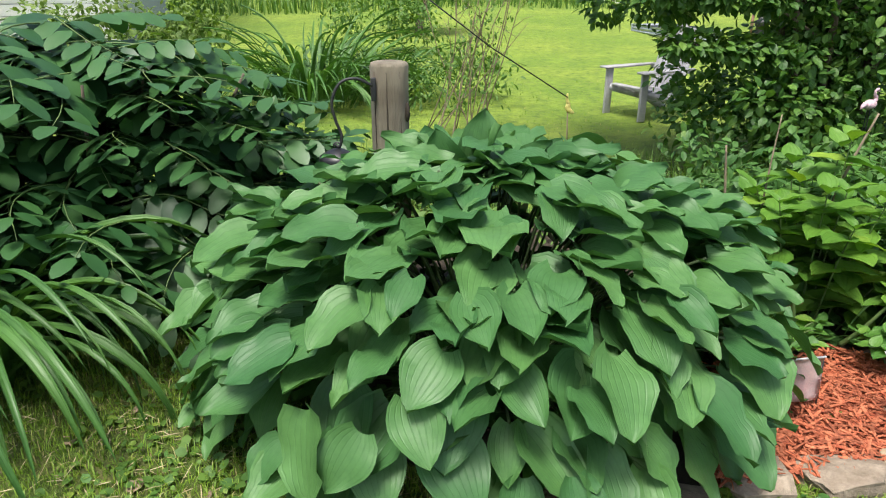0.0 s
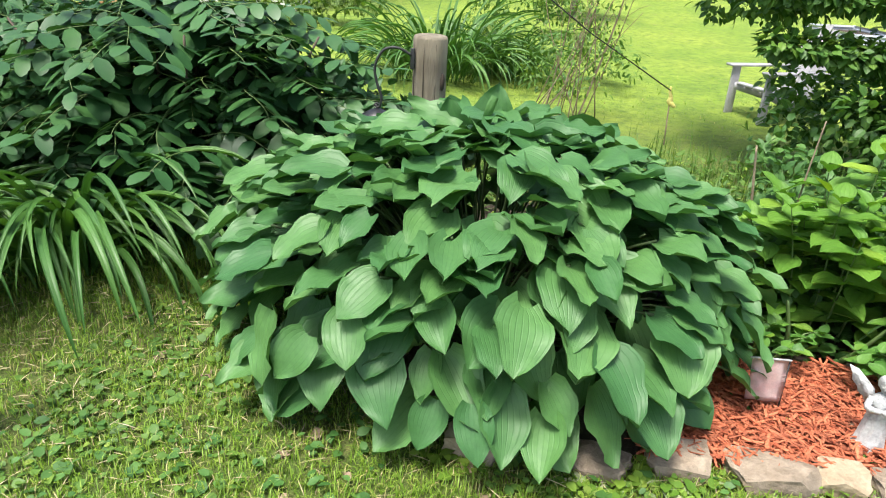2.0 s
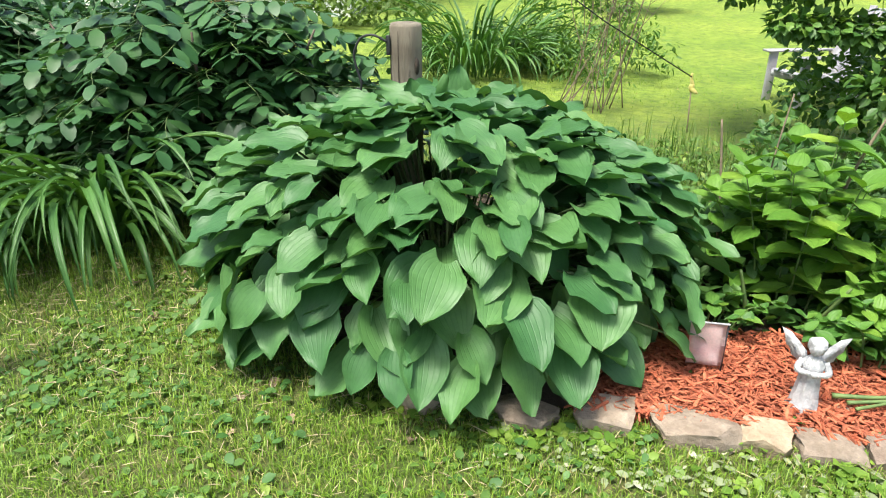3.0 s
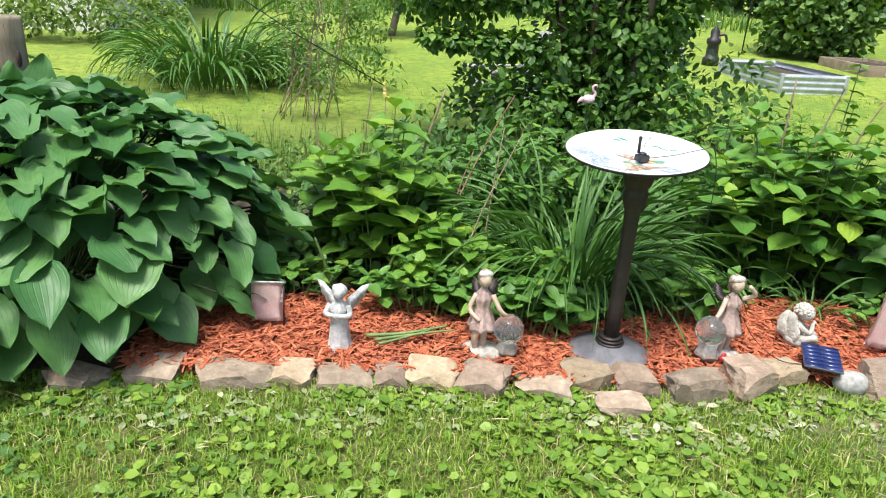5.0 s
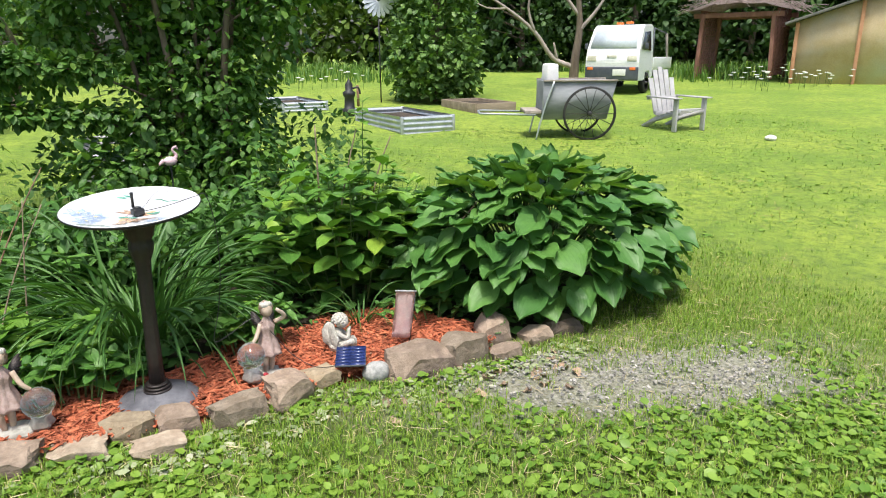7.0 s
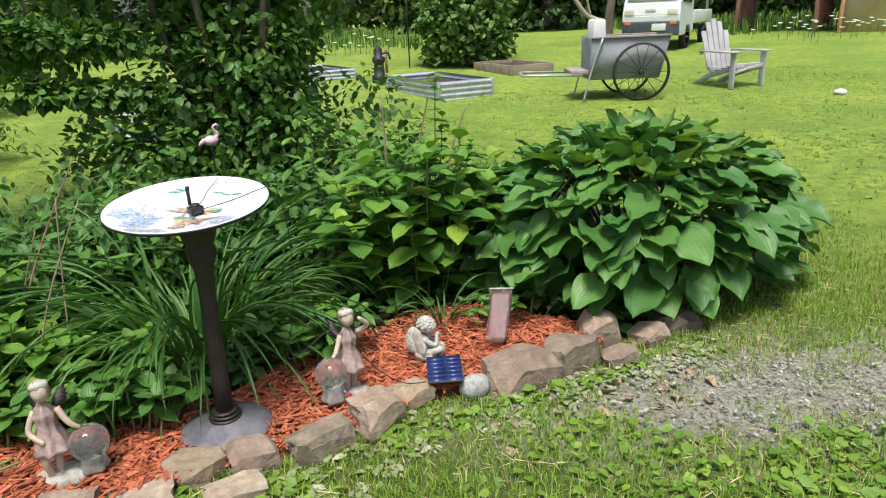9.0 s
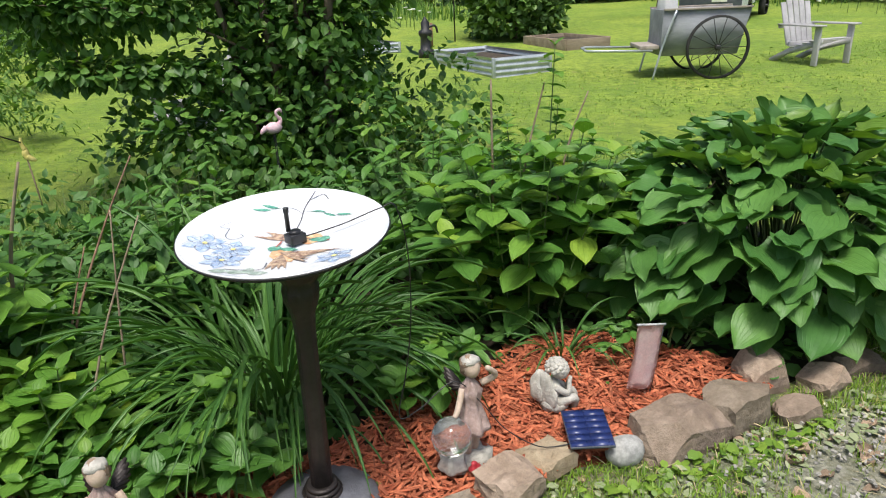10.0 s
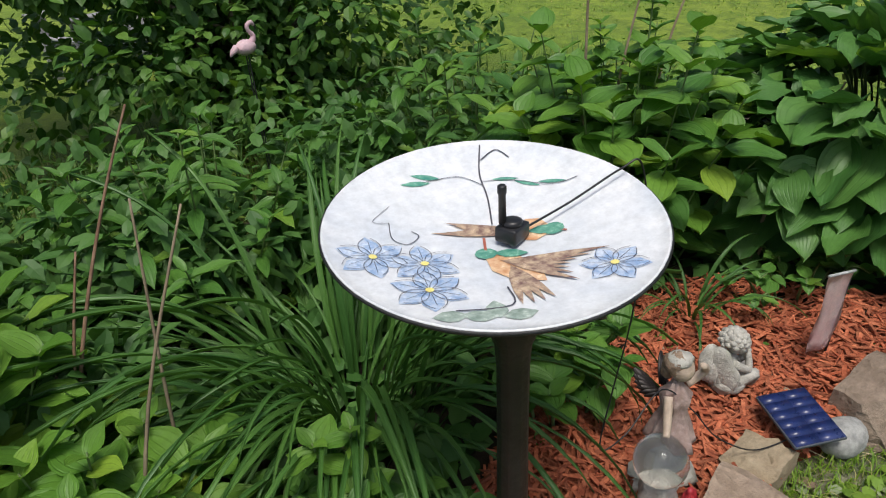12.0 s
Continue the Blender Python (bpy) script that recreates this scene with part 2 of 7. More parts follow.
M_STONE_GREY = surface("granite_cobble", (0.26, 0.26, 0.25), (0.46, 0.46, 0.43), 0.85, 45, 0.3, 160)
M_HOSTA = leafy("hosta_leaf", (0.050, 0.152, 0.047), (0.105, 0.238, 0.070), 0.48, 9, 0.14, "object", None, 0.38, 0.28)
M_HOSTA2 = leafy("hosta_leaf_green", (0.058, 0.165, 0.038), (0.120, 0.265, 0.056), 0.45, 9, 0.16, "object", None, 0.38, 0.28)
M_HOSTA_JOINT = leafy("hosta_leaf_mass", (0.050, 0.152, 0.047), (0.105, 0.238, 0.070), 0.48, 9, 0.14, "island", None, 0.38, 0.28)
M_HOSTA2_JOINT = leafy("hosta_leaf_green_mass", (0.058, 0.165, 0.038), (0.120, 0.265, 0.056), 0.45, 9, 0.16, "island", None, 0.38, 0.28)
M_HOSTA_YOUNG = leafy("hosta_leaf_young", (0.10, 0.21, 0.03), (0.17, 0.30, 0.04), 0.42, 11, 0.25, "object", None, 0.5, 0.4)
M_PETIOLE = surface("leaf_stalk", (0.10, 0.17, 0.05), (0.16, 0.24, 0.07), 0.6, 12, 0.2)
M_STALK = surface("dull_stalk", (0.05, 0.09, 0.03), (0.08, 0.13, 0.04), 0.7, 12, 0.2)
M_BROAD = leafy("broad_leaf", (0.062, 0.175, 0.030), (0.13, 0.285, 0.046), 0.45, 5, 0.22, "object", (0.17, 0.31, 0.04), 0.4, 0.4)
M_BROAD_LIGHT = leafy("light_broad_leaf", (0.098, 0.235, 0.030), (0.185, 0.355, 0.048), 0.5, 5, 0.25, "object", (0.26, 0.40, 0.045), 0.4, 0.4)
M_BLADE = leafy("strap_leaf", (0.054, 0.150, 0.032), (0.105, 0.235, 0.046), 0.45, 3, 0.18, "object", None, 0.45, 0.5)
# Dark green, lowered further so the leaf colour carries overhead shade.
M_FROND_SHADED = leafy("shaded_frond_leaf", (0.024, 0.086, 0.028), (0.056, 0.150, 0.040), 0.45, 0, 0.16, "island", None, 0.45)
M_WEED = leafy("weed_leaf", (0.075, 0.17, 0.03), (0.15, 0.27, 0.05), 0.55, 0, 0.28, "island", (0.26, 0.36, 0.06))
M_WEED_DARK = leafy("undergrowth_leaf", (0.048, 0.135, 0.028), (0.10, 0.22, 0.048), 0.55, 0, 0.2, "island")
M_CLOVER = leafy("clover_leaf", (0.105, 0.22, 0.025), (0.24, 0.37, 0.05), 0.5, 0, 0.25, "island")
M_GRASS = leafy("grass_blade", (0.13, 0.255, 0.022), (0.265, 0.39, 0.045), 0.5, 0, 0.25, "island", (0.46, 0.41, 0.18))
M_STRAW = surface("dry_straw", (0.40, 0.33, 0.18), (0.52, 0.45, 0.27), 0.9, 20, 0.1, 80, per="island")
M_SHRUB = leafy("shrub_leaf", (0.045, 0.13, 0.026), (0.135, 0.27, 0.048), 0.5, 0, 0.3, "island", (0.15, 0.27, 0.045))
M_WILT = leafy("wilted_leaf", (0.22, 0.27, 0.14), (0.34, 0.38, 0.22), 0.7, 0, 0.1, "island", (0.50, 0.49, 0.36))
M_IVY = leafy("vine_leaf", (0.070, 0.16, 0.035), (0.18, 0.30, 0.07), 0.5, 0, 0.2, "island")
M_WOODS = leafy("tree_leaf", (0.030, 0.075, 0.022), (0.075, 0.15, 0.035), 0.6, 0, 0.25, "island")
M_WOODS_LIGHT = leafy("light_tree_leaf", (0.10, 0.18, 0.035), (0.20, 0.29, 0.06), 0.6, 0, 0.3, "island")
M_BARK = surface("bark", (0.10, 0.075, 0.055), (0.20, 0.16, 0.12), 0.95, 7, 1.0, 30, stretch=(1, 1, 0.25))
M_BARE = surface("bare_wood", (0.27, 0.23, 0.20), (0.42, 0.37, 0.33), 0.9, 7, 0.5, 40, stretch=(1, 1, 0.25))
M_TWIG = surface("twig", (0.20, 0.15, 0.10), (0.34, 0.27, 0.18), 0.9, 14, 0.3, 60)
M_TWIG_RED = surface("brown_cane", (0.16, 0.085, 0.05), (0.32, 0.20, 0.13), 0.85, 14, 0.3, 60)
M_POST = surface("weathered_post", (0.18, 0.155, 0.110), (0.34, 0.30, 0.225), 0.95, 9, 1.0, 34, c=(0.11, 0.085, 0.06), stretch=(1, 1, 0.14))
M_IRON = surface("black_iron", (0.012, 0.012, 0.014), (0.03, 0.03, 0.032), 0.5, 20, 0.3, 120)
M_PLASTIC = surface("black_plastic", (0.012, 0.012, 0.014), (0.02, 0.02, 0.022), 0.4, 20, 0.05, 120)
M_BRONZE = surface("dark_bronze", (0.028, 0.022, 0.020), (0.055, 0.045, 0.042), 0.45, 10, 0.2, 90, 0.4)
M_BASE = surface("dull_grey_metal", (0.10, 0.10, 0.115), (0.22, 0.22, 0.24), 0.5, 14, 0.25, 90, 0.2)
M_DISH = surface("white_glass_dish", (0.74, 0.77, 0.80), (0.86, 0.87, 0.88), 0.14, 14, 0.04, 60, spec=0.8, c=(0.62, 0.67, 0.74))
M_RESIN = surface("white_resin", (0.42, 0.43, 0.43), (0.62, 0.63, 0.62), 0.7, 40, 0.6, 110, c=(0.22, 0.23, 0.23))
M_RESIN_WARM = surface("old_stone_resin", (0.42, 0.40, 0.35), (0.62, 0.60, 0.54), 0.8, 22, 0.6, 110, c=(0.22, 0.22, 0.18))
M_SKIN = surface("painted_tan_resin", (0.48, 0.36, 0.27), (0.60, 0.48, 0.38), 0.6, 18, 0.3, 90, c=(0.32, 0.24, 0.17))
M_DRESS = surface("dusty_pink_paint", (0.36, 0.25, 0.22), (0.58, 0.44, 0.40), 0.65, 40, 0.6, 90, c=(0.24, 0.16, 0.13))
M_HAIR = surface("faded_hair_paint", (0.22, 0.14, 0.09), (0.42, 0.31, 0.22), 0.7, 30, 0.6, 120)
M_ROSE = surface("red_rose_paint", (0.36, 0.02, 0.03), (0.52, 0.05, 0.06), 0.5, 30, 0.2)
M_GLOBE = glass("clear_globe", (0.92, 0.95, 0.93), 0.08)
M_FLAMINGO = surface("pale_pink_plastic", (0.62, 0.40, 0.45), (0.78, 0.60, 0.63), 0.5, 20, 0.3, 90)
M_FLAG = surface("faded_pink_print", (0.90, 0.62, 0.60), (0.94, 0.78, 0.75), 0.85, 14, 0.1, 140, c=(0.70, 0.47, 0.52))
M_YELLOW = surface("yellow_plastic", (0.84, 0.72, 0.18), (0.90, 0.82, 0.34), 0.5, 20, 0.1)
M_TEAL = surface("teal_paint", (0.004, 0.12, 0.16), (0.01, 0.17, 0.21), 0.45, 5, 0.3, 60, c=(0.05, 0.22, 0.24))
M_PANEL = surface("solar_cell", (0.012, 0.022, 0.10), (0.025, 0.042, 0.16), 0.30, 12, 0.05, 60, c=(0.05, 0.07, 0.2))
M_GALV = surface("galvanised_steel", (0.42, 0.46, 0.50), (0.60, 0.64, 0.67), 0.4, 5, 0.1, 40, 0.5)
M_BEDWOOD = surface("weathered_board", (0.22, 0.17, 0.12), (0.36, 0.29, 0.22), 0.95, 7, 0.5, 40, stretch=(0.2, 1, 1))
M_GREYWOOD = surface("grey_plywood", (0.24, 0.255, 0.28), (0.37, 0.385, 0.41), 0.9, 5, 0.4, 30, stretch=(0.3, 1, 1), c=(0.18, 0.19, 0.21))
M_CHAIR = surface("greyed_lavender_resin", (0.38, 0.37, 0.39), (0.52, 0.51, 0.53), 0.8, 5, 0.2, 60)
M_RUBBER = surface("tyre_rubber", (0.012, 0.012, 0.012), (0.03, 0.03, 0.03), 0.85, 20, 0.3)
M_WHITE = surface("white_car_paint", (0.74, 0.76, 0.79), (0.80, 0.82, 0.84), 0.3, 3, 0.0, 30, spec=0.6)
M_WINDOW = surface("dark_window_glass", (0.03, 0.04, 0.05), (0.10, 0.12, 0.14), 0.08, 2, 0.0, 30, spec=0.8)
# The sky's reflection is painted in as a pale base colour.
M_WINDSCREEN_SKY = surface("windscreen_sky_glass", (0.46, 0.52, 0.57), (0.62, 0.68, 0.72), 0.1, 2, 0.0, 30, spec=0.8)
M_BUMPER = surface("dark_bumper", (0.05, 0.06, 0.08), (0.09, 0.10, 0.12), 0.6, 6, 0.0)
M_ORANGE = surface("orange_lens", (0.75, 0.16, 0.03), (0.85, 0.24, 0.05), 0.35, 6, 0.0)
M_HEADLIGHT = surface("headlight_lens", (0.62, 0.58, 0.48), (0.78, 0.75, 0.68), 0.2, 6, 0.0)
M_REDWOOD = surface("red_brown_stain", (0.20, 0.085, 0.065), (0.33, 0.16, 0.125), 0.9, 7, 0.4, 40, stretch=(1, 1, 0.3))
M_THATCH = surface("dry_vine_thatch", (0.25, 0.19, 0.17), (0.38, 0.31, 0.29), 0.95, 9, 0.8, 40)
M_PLY = surface("tan_plywood", (0.58, 0.42, 0.24), (0.70, 0.55, 0.36), 0.85, 2, 0.2, 30, c=(0.64, 0.58, 0.50))
M_SIDING = surface("white_siding", (0.70, 0.71, 0.70), (0.80, 0.80, 0.79), 0.7, 2, 0.1, 30)
M_SHUTTER = surface("dark_shutter", (0.05, 0.06, 0.07), (0.09, 0.10, 0.11), 0.6, 6, 0.1)
M_BRICKRED = surface("red_brown_trim", (0.34, 0.08, 0.05), (0.46, 0.14, 0.09), 0.8, 6, 0.2)
M_TERRA = surface("terracotta", (0.45, 0.20, 0.10), (0.56, 0.30, 0.18), 0.8, 6, 0.2)
M_ROOF = surface("grey_shingle", (0.12, 0.12, 0.12), (0.20, 0.19, 0.18), 0.9, 4, 0.4, 20)
M_PAPER = surface("white_paper", (0.72, 0.72, 0.70), (0.82, 0.82, 0.80), 0.8, 6, 0.1)
M_DEADLEAF = surface("dead_leaf", (0.30, 0.20, 0.12), (0.48, 0.37, 0.27), 0.9, 30, 0.4, 100, per="object")
M_DAISY = surface("white_petals", (0.80, 0.80, 0.76), (0.86, 0.86, 0.82), 0.8, 30, 0.0)
M_BLUE = surface("blue_flower_paint", (0.30, 0.44, 0.68), (0.72, 0.79, 0.88), 0.25, 60, 0.0, 200, spec=0.6)
M_INK = surface("dark_line_paint", (0.05, 0.05, 0.07), (0.12, 0.11, 0.12), 0.3, 60, 0.0)
M_GREENPAINT = surface("green_feather_paint", (0.05, 0.26, 0.20), (0.20, 0.44, 0.32), 0.25, 60, 0.0)
M_PEACH = surface("peach_feather_paint", (0.72, 0.36, 0.18), (0.82, 0.62, 0.40), 0.25, 60, 0.0)
M_BROWNPAINT = surface("brown_feather_paint", (0.22, 0.13, 0.11), (0.66, 0.50, 0.34), 0.25, 80, 0.0)
M_PALEPAINT = surface("grey_green_leaf_paint", (0.25, 0.34, 0.28), (0.50, 0.58, 0.52), 0.25, 60, 0.0)


# ---- ground ----
def spread(lo, hi, n, dense):
    t = np.linspace(-1, 1, n)
    c = np.sinh(t * dense) / np.sinh(dense)
    return np.where(c < 0, -c * lo, c * hi)


def ground_sheet():
    xs, ys = spread(-600, 600, 150, 6.5) + 2.4, spread(-600, 600, 150, 6.5) + 2.0
    X, Y = np.meshgrid(xs, ys)
    Z = height(X, Y)
    n = len(xs)
    idx = np.arange(n * n).reshape(n, n)
    faces = np.stack([idx[:-1, :-1], idx[:-1, 1:], idx[1:, 1:], idx[1:, :-1]], -1).reshape(-1, 4)
    me = bpy.data.meshes.new("ground")
    me.from_pydata(np.stack([X, Y, Z], -1).reshape(-1, 3).tolist(), [], faces.tolist())
    me.materials.append(M_LAWN)
    me.polygons.foreach_set("use_smooth", [True] * len(me.polygons))
    tagged(new("ground", me), "mown green lawn with bare worn patches", "lawn", kind="structure")


ground_sheet()


def patch(name, inside, box2, step, lift, material, label, category, rough=0.008):
    """A sheet of earth that lies on the lawn inside an outline."""
    x0, y0, x1, y1 = box2
    bm = bmesh.new()
    nx, ny = int((x1 - x0) / step), int((y1 - y0) / step)
    vs = {}

    def vert(i, j):
        if (i, j) not in vs:
            x, y = x0 + i * step, y0 + j * step
            e = min(1.0, max(0.0, inside(x, y)) * 6)
            z = g(x, y) + lift * e - 0.012 * (1 - e) + rough * noise.noise((x * 7, y * 7, 0.3))
            vs[i, j] = bm.verts.new((x, y, z))
        return vs[i, j]

    for i in range(nx):
        for j in range(ny):
            if inside(x0 + (i + 0.5) * step, y0 + (j + 0.5) * step) > 0:
                bm.faces.new([vert(i, j), vert(i + 1, j), vert(i + 1, j + 1), vert(i, j + 1)])
    return solo(name, bm, material, (0, 0, 0), label, category, kind="structure")


EDGE_X = [-0.6, 0.2, 1.2, 1.75, 2.3, 2.9, 3.25, 3.7, 4.15, 4.6, 4.9, 5.4]
EDGE_Y = [2.00, 1.60, 1.69, 1.74, 1.76, 1.80, 1.90, 1.90, 1.98, 2.10, 2.35, 2.9]


def edge(x):
    return float(np.interp(x, EDGE_X, EDGE_Y))


def in_bed(x, y):
    return min(y - edge(x) - 0.02, 3.95 + 0.15 * math.sin(x * 3) - y, x + 0.45, 5.30 - x)


def in_mulch(x, y):
    back = np.interp(x, [0.7, 1.2, 1.9, 2.5, 3.0, 3.4, 3.9, 4.2], [2.2, 2.45, 2.35, 2.3, 2.5, 2.7, 2.55, 2.2])
    return min(y - edge(x) - 0.02, back + 0.05 * math.sin(x * 9) - y, x - 0.7, 4.15 - x)


def in_gravel(x, y):
    u, v = (x - 4.55) / 1.15, (y - 1.52 + 0.30 * (x - 4.5)) / 0.42
    near = 0.55 - math.hypot((x - 3.82) / 0.36, (y - 1.68) / 0.13)
    return max(0.85 - math.hypot(u, v), near) + 0.35 * noise.noise((x * 3, y * 3, 1.7))


patch("flower_bed_soil", in_bed, (-0.5, 1.6, 5.5, 4.2), 0.05, 0.025, M_SOIL, "dark damp soil of the flower bed", "soil")
patch("mulch_bed", in_mulch, (0.6, 1.6, 4.3, 2.9), 0.04, 0.045, M_MULCHBED, "red wood mulch spread over the bed", "mulch")


# ---- loose covers ----
def cover(name, verts, faces, material, label, category, smooth=True):
    me = bpy.data.meshes.new(name)
    me.from_pydata(verts.reshape(-1, 3).tolist(), [], faces.tolist())
    me.materials.append(material)
    if smooth:
        me.polygons.foreach_set("use_smooth", [True] * len(me.polygons))
    return tagged(new(name, me), label, category, kind="stuff")


def frames_of(d, n):
    d = d / np.linalg.norm(d, axis=1, keepdims=True)
    x = np.cross(d, n)
    x /= np.linalg.norm(x, axis=1, keepdims=True) + 1e-9
    return x, d, np.cross(x, d)


def leaf_mesh_data(p, d, n, length, width, fold=0.12, droop=0.12):
    """Many folded leaves of six triangles: base, rib, rounded sides and tip."""
    x, y, z = frames_of(d, n)
    L, W = length[:, None], width[:, None]
    tip = p + y * L - z * L * droop
    mid = p + y * L * 0.5
    ring = [(p + y * L * v - z * L * droop * v * v + x * W / 2 * w + z * W * fold * abs(w)) for v, w in ((0.22, -0.82), (0.62, -0.92), (0.22, 0.82), (0.62, 0.92))]
    v = np.stack([p, mid, tip] + ring, 1)
    k = np.arange(len(p))[:, None, None] * 7
    f = np.array([[0, 1, 3], [3, 1, 4], [4, 1, 2], [0, 5, 1], [5, 6, 1], [6, 2, 1]])[None] + k
    return v, f.reshape(-1, 3)


def blade_mesh_data(p, d, length, width, bend):
    """Many grass blades of three triangles, bent over."""
    up = np.array([[0, 0, 1.0]])
    side = np.cross(d, up)
    side /= np.linalg.norm(side, axis=1, keepdims=True) + 1e-9
    L, W, B = length[:, None], width[:, None], bend[:, None]
    m = p + up * L * 0.6 + d * L * B * 0.3
    t = p + up * L * (1 - 0.5 * B) + d * L * B
    v = np.stack([p - side * W / 2, p + side * W / 2, m - side * W * 0.35, m + side * W * 0.35, t], 1)
    k = np.arange(len(p))[:, None, None] * 5
    f = np.array([[0, 1, 3], [0, 3, 2], [2, 3, 4]])[None] + k
    return v, f.reshape(-1, 3)


def around(n):
    a = RNG.uniform(0, 2 * np.pi, n)
    return np.stack([np.cos(a), np.sin(a), np.zeros(n)], 1)


def field(n, x0, y0, x1, y1, keep):
    """Random places on the lawn for which keep(x, y) holds."""
    xy = RNG.uniform((x0, y0), (x1, y1), (n, 2))
    ok = np.array([keep(a, b) for a, b in xy])
    xy = xy[ok]
    return np.column_stack([xy, height(xy[:, 0], xy[:, 1])])


def thick(x, y, s=1.3, o=0.0):
    return noise.noise((x * s, y * s, 4.2 + o))


def on_lawn(x, y):
    if in_bed(x, y) > 0.02:
        return False
    gv = in_gravel(x, y)
    if gv > 0 and R.random() < 0.42 + min(0.5, gv * 1.2) + 0.5 * thick(x, y, 7, 9.0):
        return False
    if R.random() > (5.2 - math.hypot(x - 1.6, y - 1.4)) / 2.0:
        return False
    bare = math.exp(-((x + 1.55) ** 2 / 0.5 + (y - 1.55) ** 2 / 0.35))
    return R.random() > 0.55 * bare + max(0.0, 0.8 * thick(x, y, 2.2))


def grass_area(name, n, rect, lo, hi, wid, label, keep=on_lawn):
    p = field(n, *rect, keep)
    k = len(p)
    v, f = blade_mesh_data(p, around(k), RNG.uniform(lo, hi, k), RNG.uniform(0.6, 1.3, k) * wid, RNG.uniform(0.2, 1.1, k))
    cover(name, v, f, M_GRASS, label, "grass")


grass_area("near_grass", 270000, (-3.2, 0.5, 6.6, 3.2), 0.015, 0.058, 0.0038, "short uneven mown grass beside the flower bed")
grass_area("path_grass", 26000, (-3.2, -3.0, 6.6, 0.6), 0.02, 0.06, 0.007, "short mown grass where one walks")
grass_area("middle_grass", 22000, (-5, 0.8, 13, 9.0), 0.015, 0.040, 0.008, "short mown lawn grass", lambda x, y: in_bed(x, y) < 0 and in_gravel(x, y) < 0 and math.hypot(x - 2.0, y - 1.2) > 2.6 and R.random() > 0.3 + thick(x, y, 0.8))


def low_leaves(name, n, rect, keep, lo, hi, rise, material, label, category, aspect=0.75, tilt=0.5):
    p = field(n, *rect, keep)
    k = len(p)
    p[:, 2] += RNG.uniform(0.2, 1.0, k) * rise
    d = around(k) + np.array([[0, 0, 1]]) * RNG.uniform(-tilt, tilt, (k, 1))
    nn = np.array([[0, 0, 1.0]]) + RNG.normal(0, 0.25, (k, 3))
    s = RNG.uniform(lo, hi, k)
    v, f = leaf_mesh_data(p, d, nn, s, s * aspect)
    cover(name, v, f, material, label, category)


def weedy(x, y):
    if math.hypot((x - 3.4) / 2.9, (y - 0.75) / 1.25) > R.uniform(0.7, 1.05):
        return False
    return in_bed(x, y) < 0.02 and in_gravel(x, y) < R.uniform(-0.35, 0.25) and y < 1.56 + 0.12 * thick(x, y, 3.0) and thick(x, y, 1.1, 3.0) > R.uniform(-0.35, 0.35)


low_leaves("clover_patch", 32000, (0.4, -0.6, 6.4, 1.75), weedy, 0.018, 0.05, 0.035, M_CLOVER, "low broad-leaved clover and plantain in the lawn", "weeds", 0.85)
# The darker leaf material here doubles as shadow at the big hosta's foot.
low_leaves("broad_weeds", 900, (-1.3, 1.05, 1.1, 2.2), lambda x, y: in_bed(x, y) < 0 and thick(x, y, 2.6, 7.0) > R.uniform(-0.2, 0.4), 0.02, 0.052, 0.04, M_WEED_DARK, "broad-leaved lawn weeds along the big hosta, darkened for its shadow", "weeds", 0.7)
low_leaves("lawn_weeds", 9500, (-2.8, 0.9, 1.4, 3.2), lambda x, y: in_bed(x, y) < 0 and thick(x, y, 1.6, 5.0) > R.uniform(-0.2, 0.5), 0.015, 0.045, 0.03, M_WEED, "small broad-leaved weeds in the worn lawn", "weeds", 0.8)
low_leaves("lawn_tufts", 7000, (3.5, 2.6, 13.0, 9.5), lambda x, y: in_bed(x, y) < 0 and thick(x, y, 0.9, 8.0) > R.uniform(-0.35, 0.45), 0.03, 0.07, 0.008, M_CLOVER, "broad-leaved weeds scattered in the mown lawn", "weeds", 0.5, 0.35)
low_leaves("edge_weeds", 2300, (0.0, 1.45, 4.3, 1.85), lambda x, y: abs(y - edge(x) + 0.06) < 0.10 and thick(x, y, 4, 1.0) > -0.1, 0.02, 0.055, 0.03, M_CLOVER, "clover and ivy leaves along the stone edging", "weeds", 0.8)
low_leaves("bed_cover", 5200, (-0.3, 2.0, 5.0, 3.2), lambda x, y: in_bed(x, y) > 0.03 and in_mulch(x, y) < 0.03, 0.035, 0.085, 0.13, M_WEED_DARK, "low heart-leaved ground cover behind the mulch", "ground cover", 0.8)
low_leaves("verge_weeds", 9000, (-0.6, 3.5, 5.6, 5.4), lambda x, y: 3.55 < y + 0.3 * thick(x, y, 2.0) < 5.0, 0.03, 0.08, 0.16, M_WEED, "rough weeds and long grass behind the bed", "weeds", 0.4, 0.9)


low_leaves("leaf_litter", 2600, (0.5, 1.3, 4.6, 1.95), lambda x, y: edge(x) - 0.26 < y + 0.1 * thick(x, y, 3.0) < edge(x) - 0.03 and thick(x, y, 4.0, 2.0) > -0.25, 0.015, 0.05, 0.02, M_WILT, "wilted grey-green leaf clippings along the stone edging", "leaf litter", 0.6, 0.3)
low_leaves("mulch_sprouts", 460, (0.9, 1.8, 4.1, 2.6), lambda x, y: in_mulch(x, y) > 0.03, 0.02, 0.05, 0.05, M_WEED, "tiny green sprouts in the red mulch", "sprouts", 0.85)


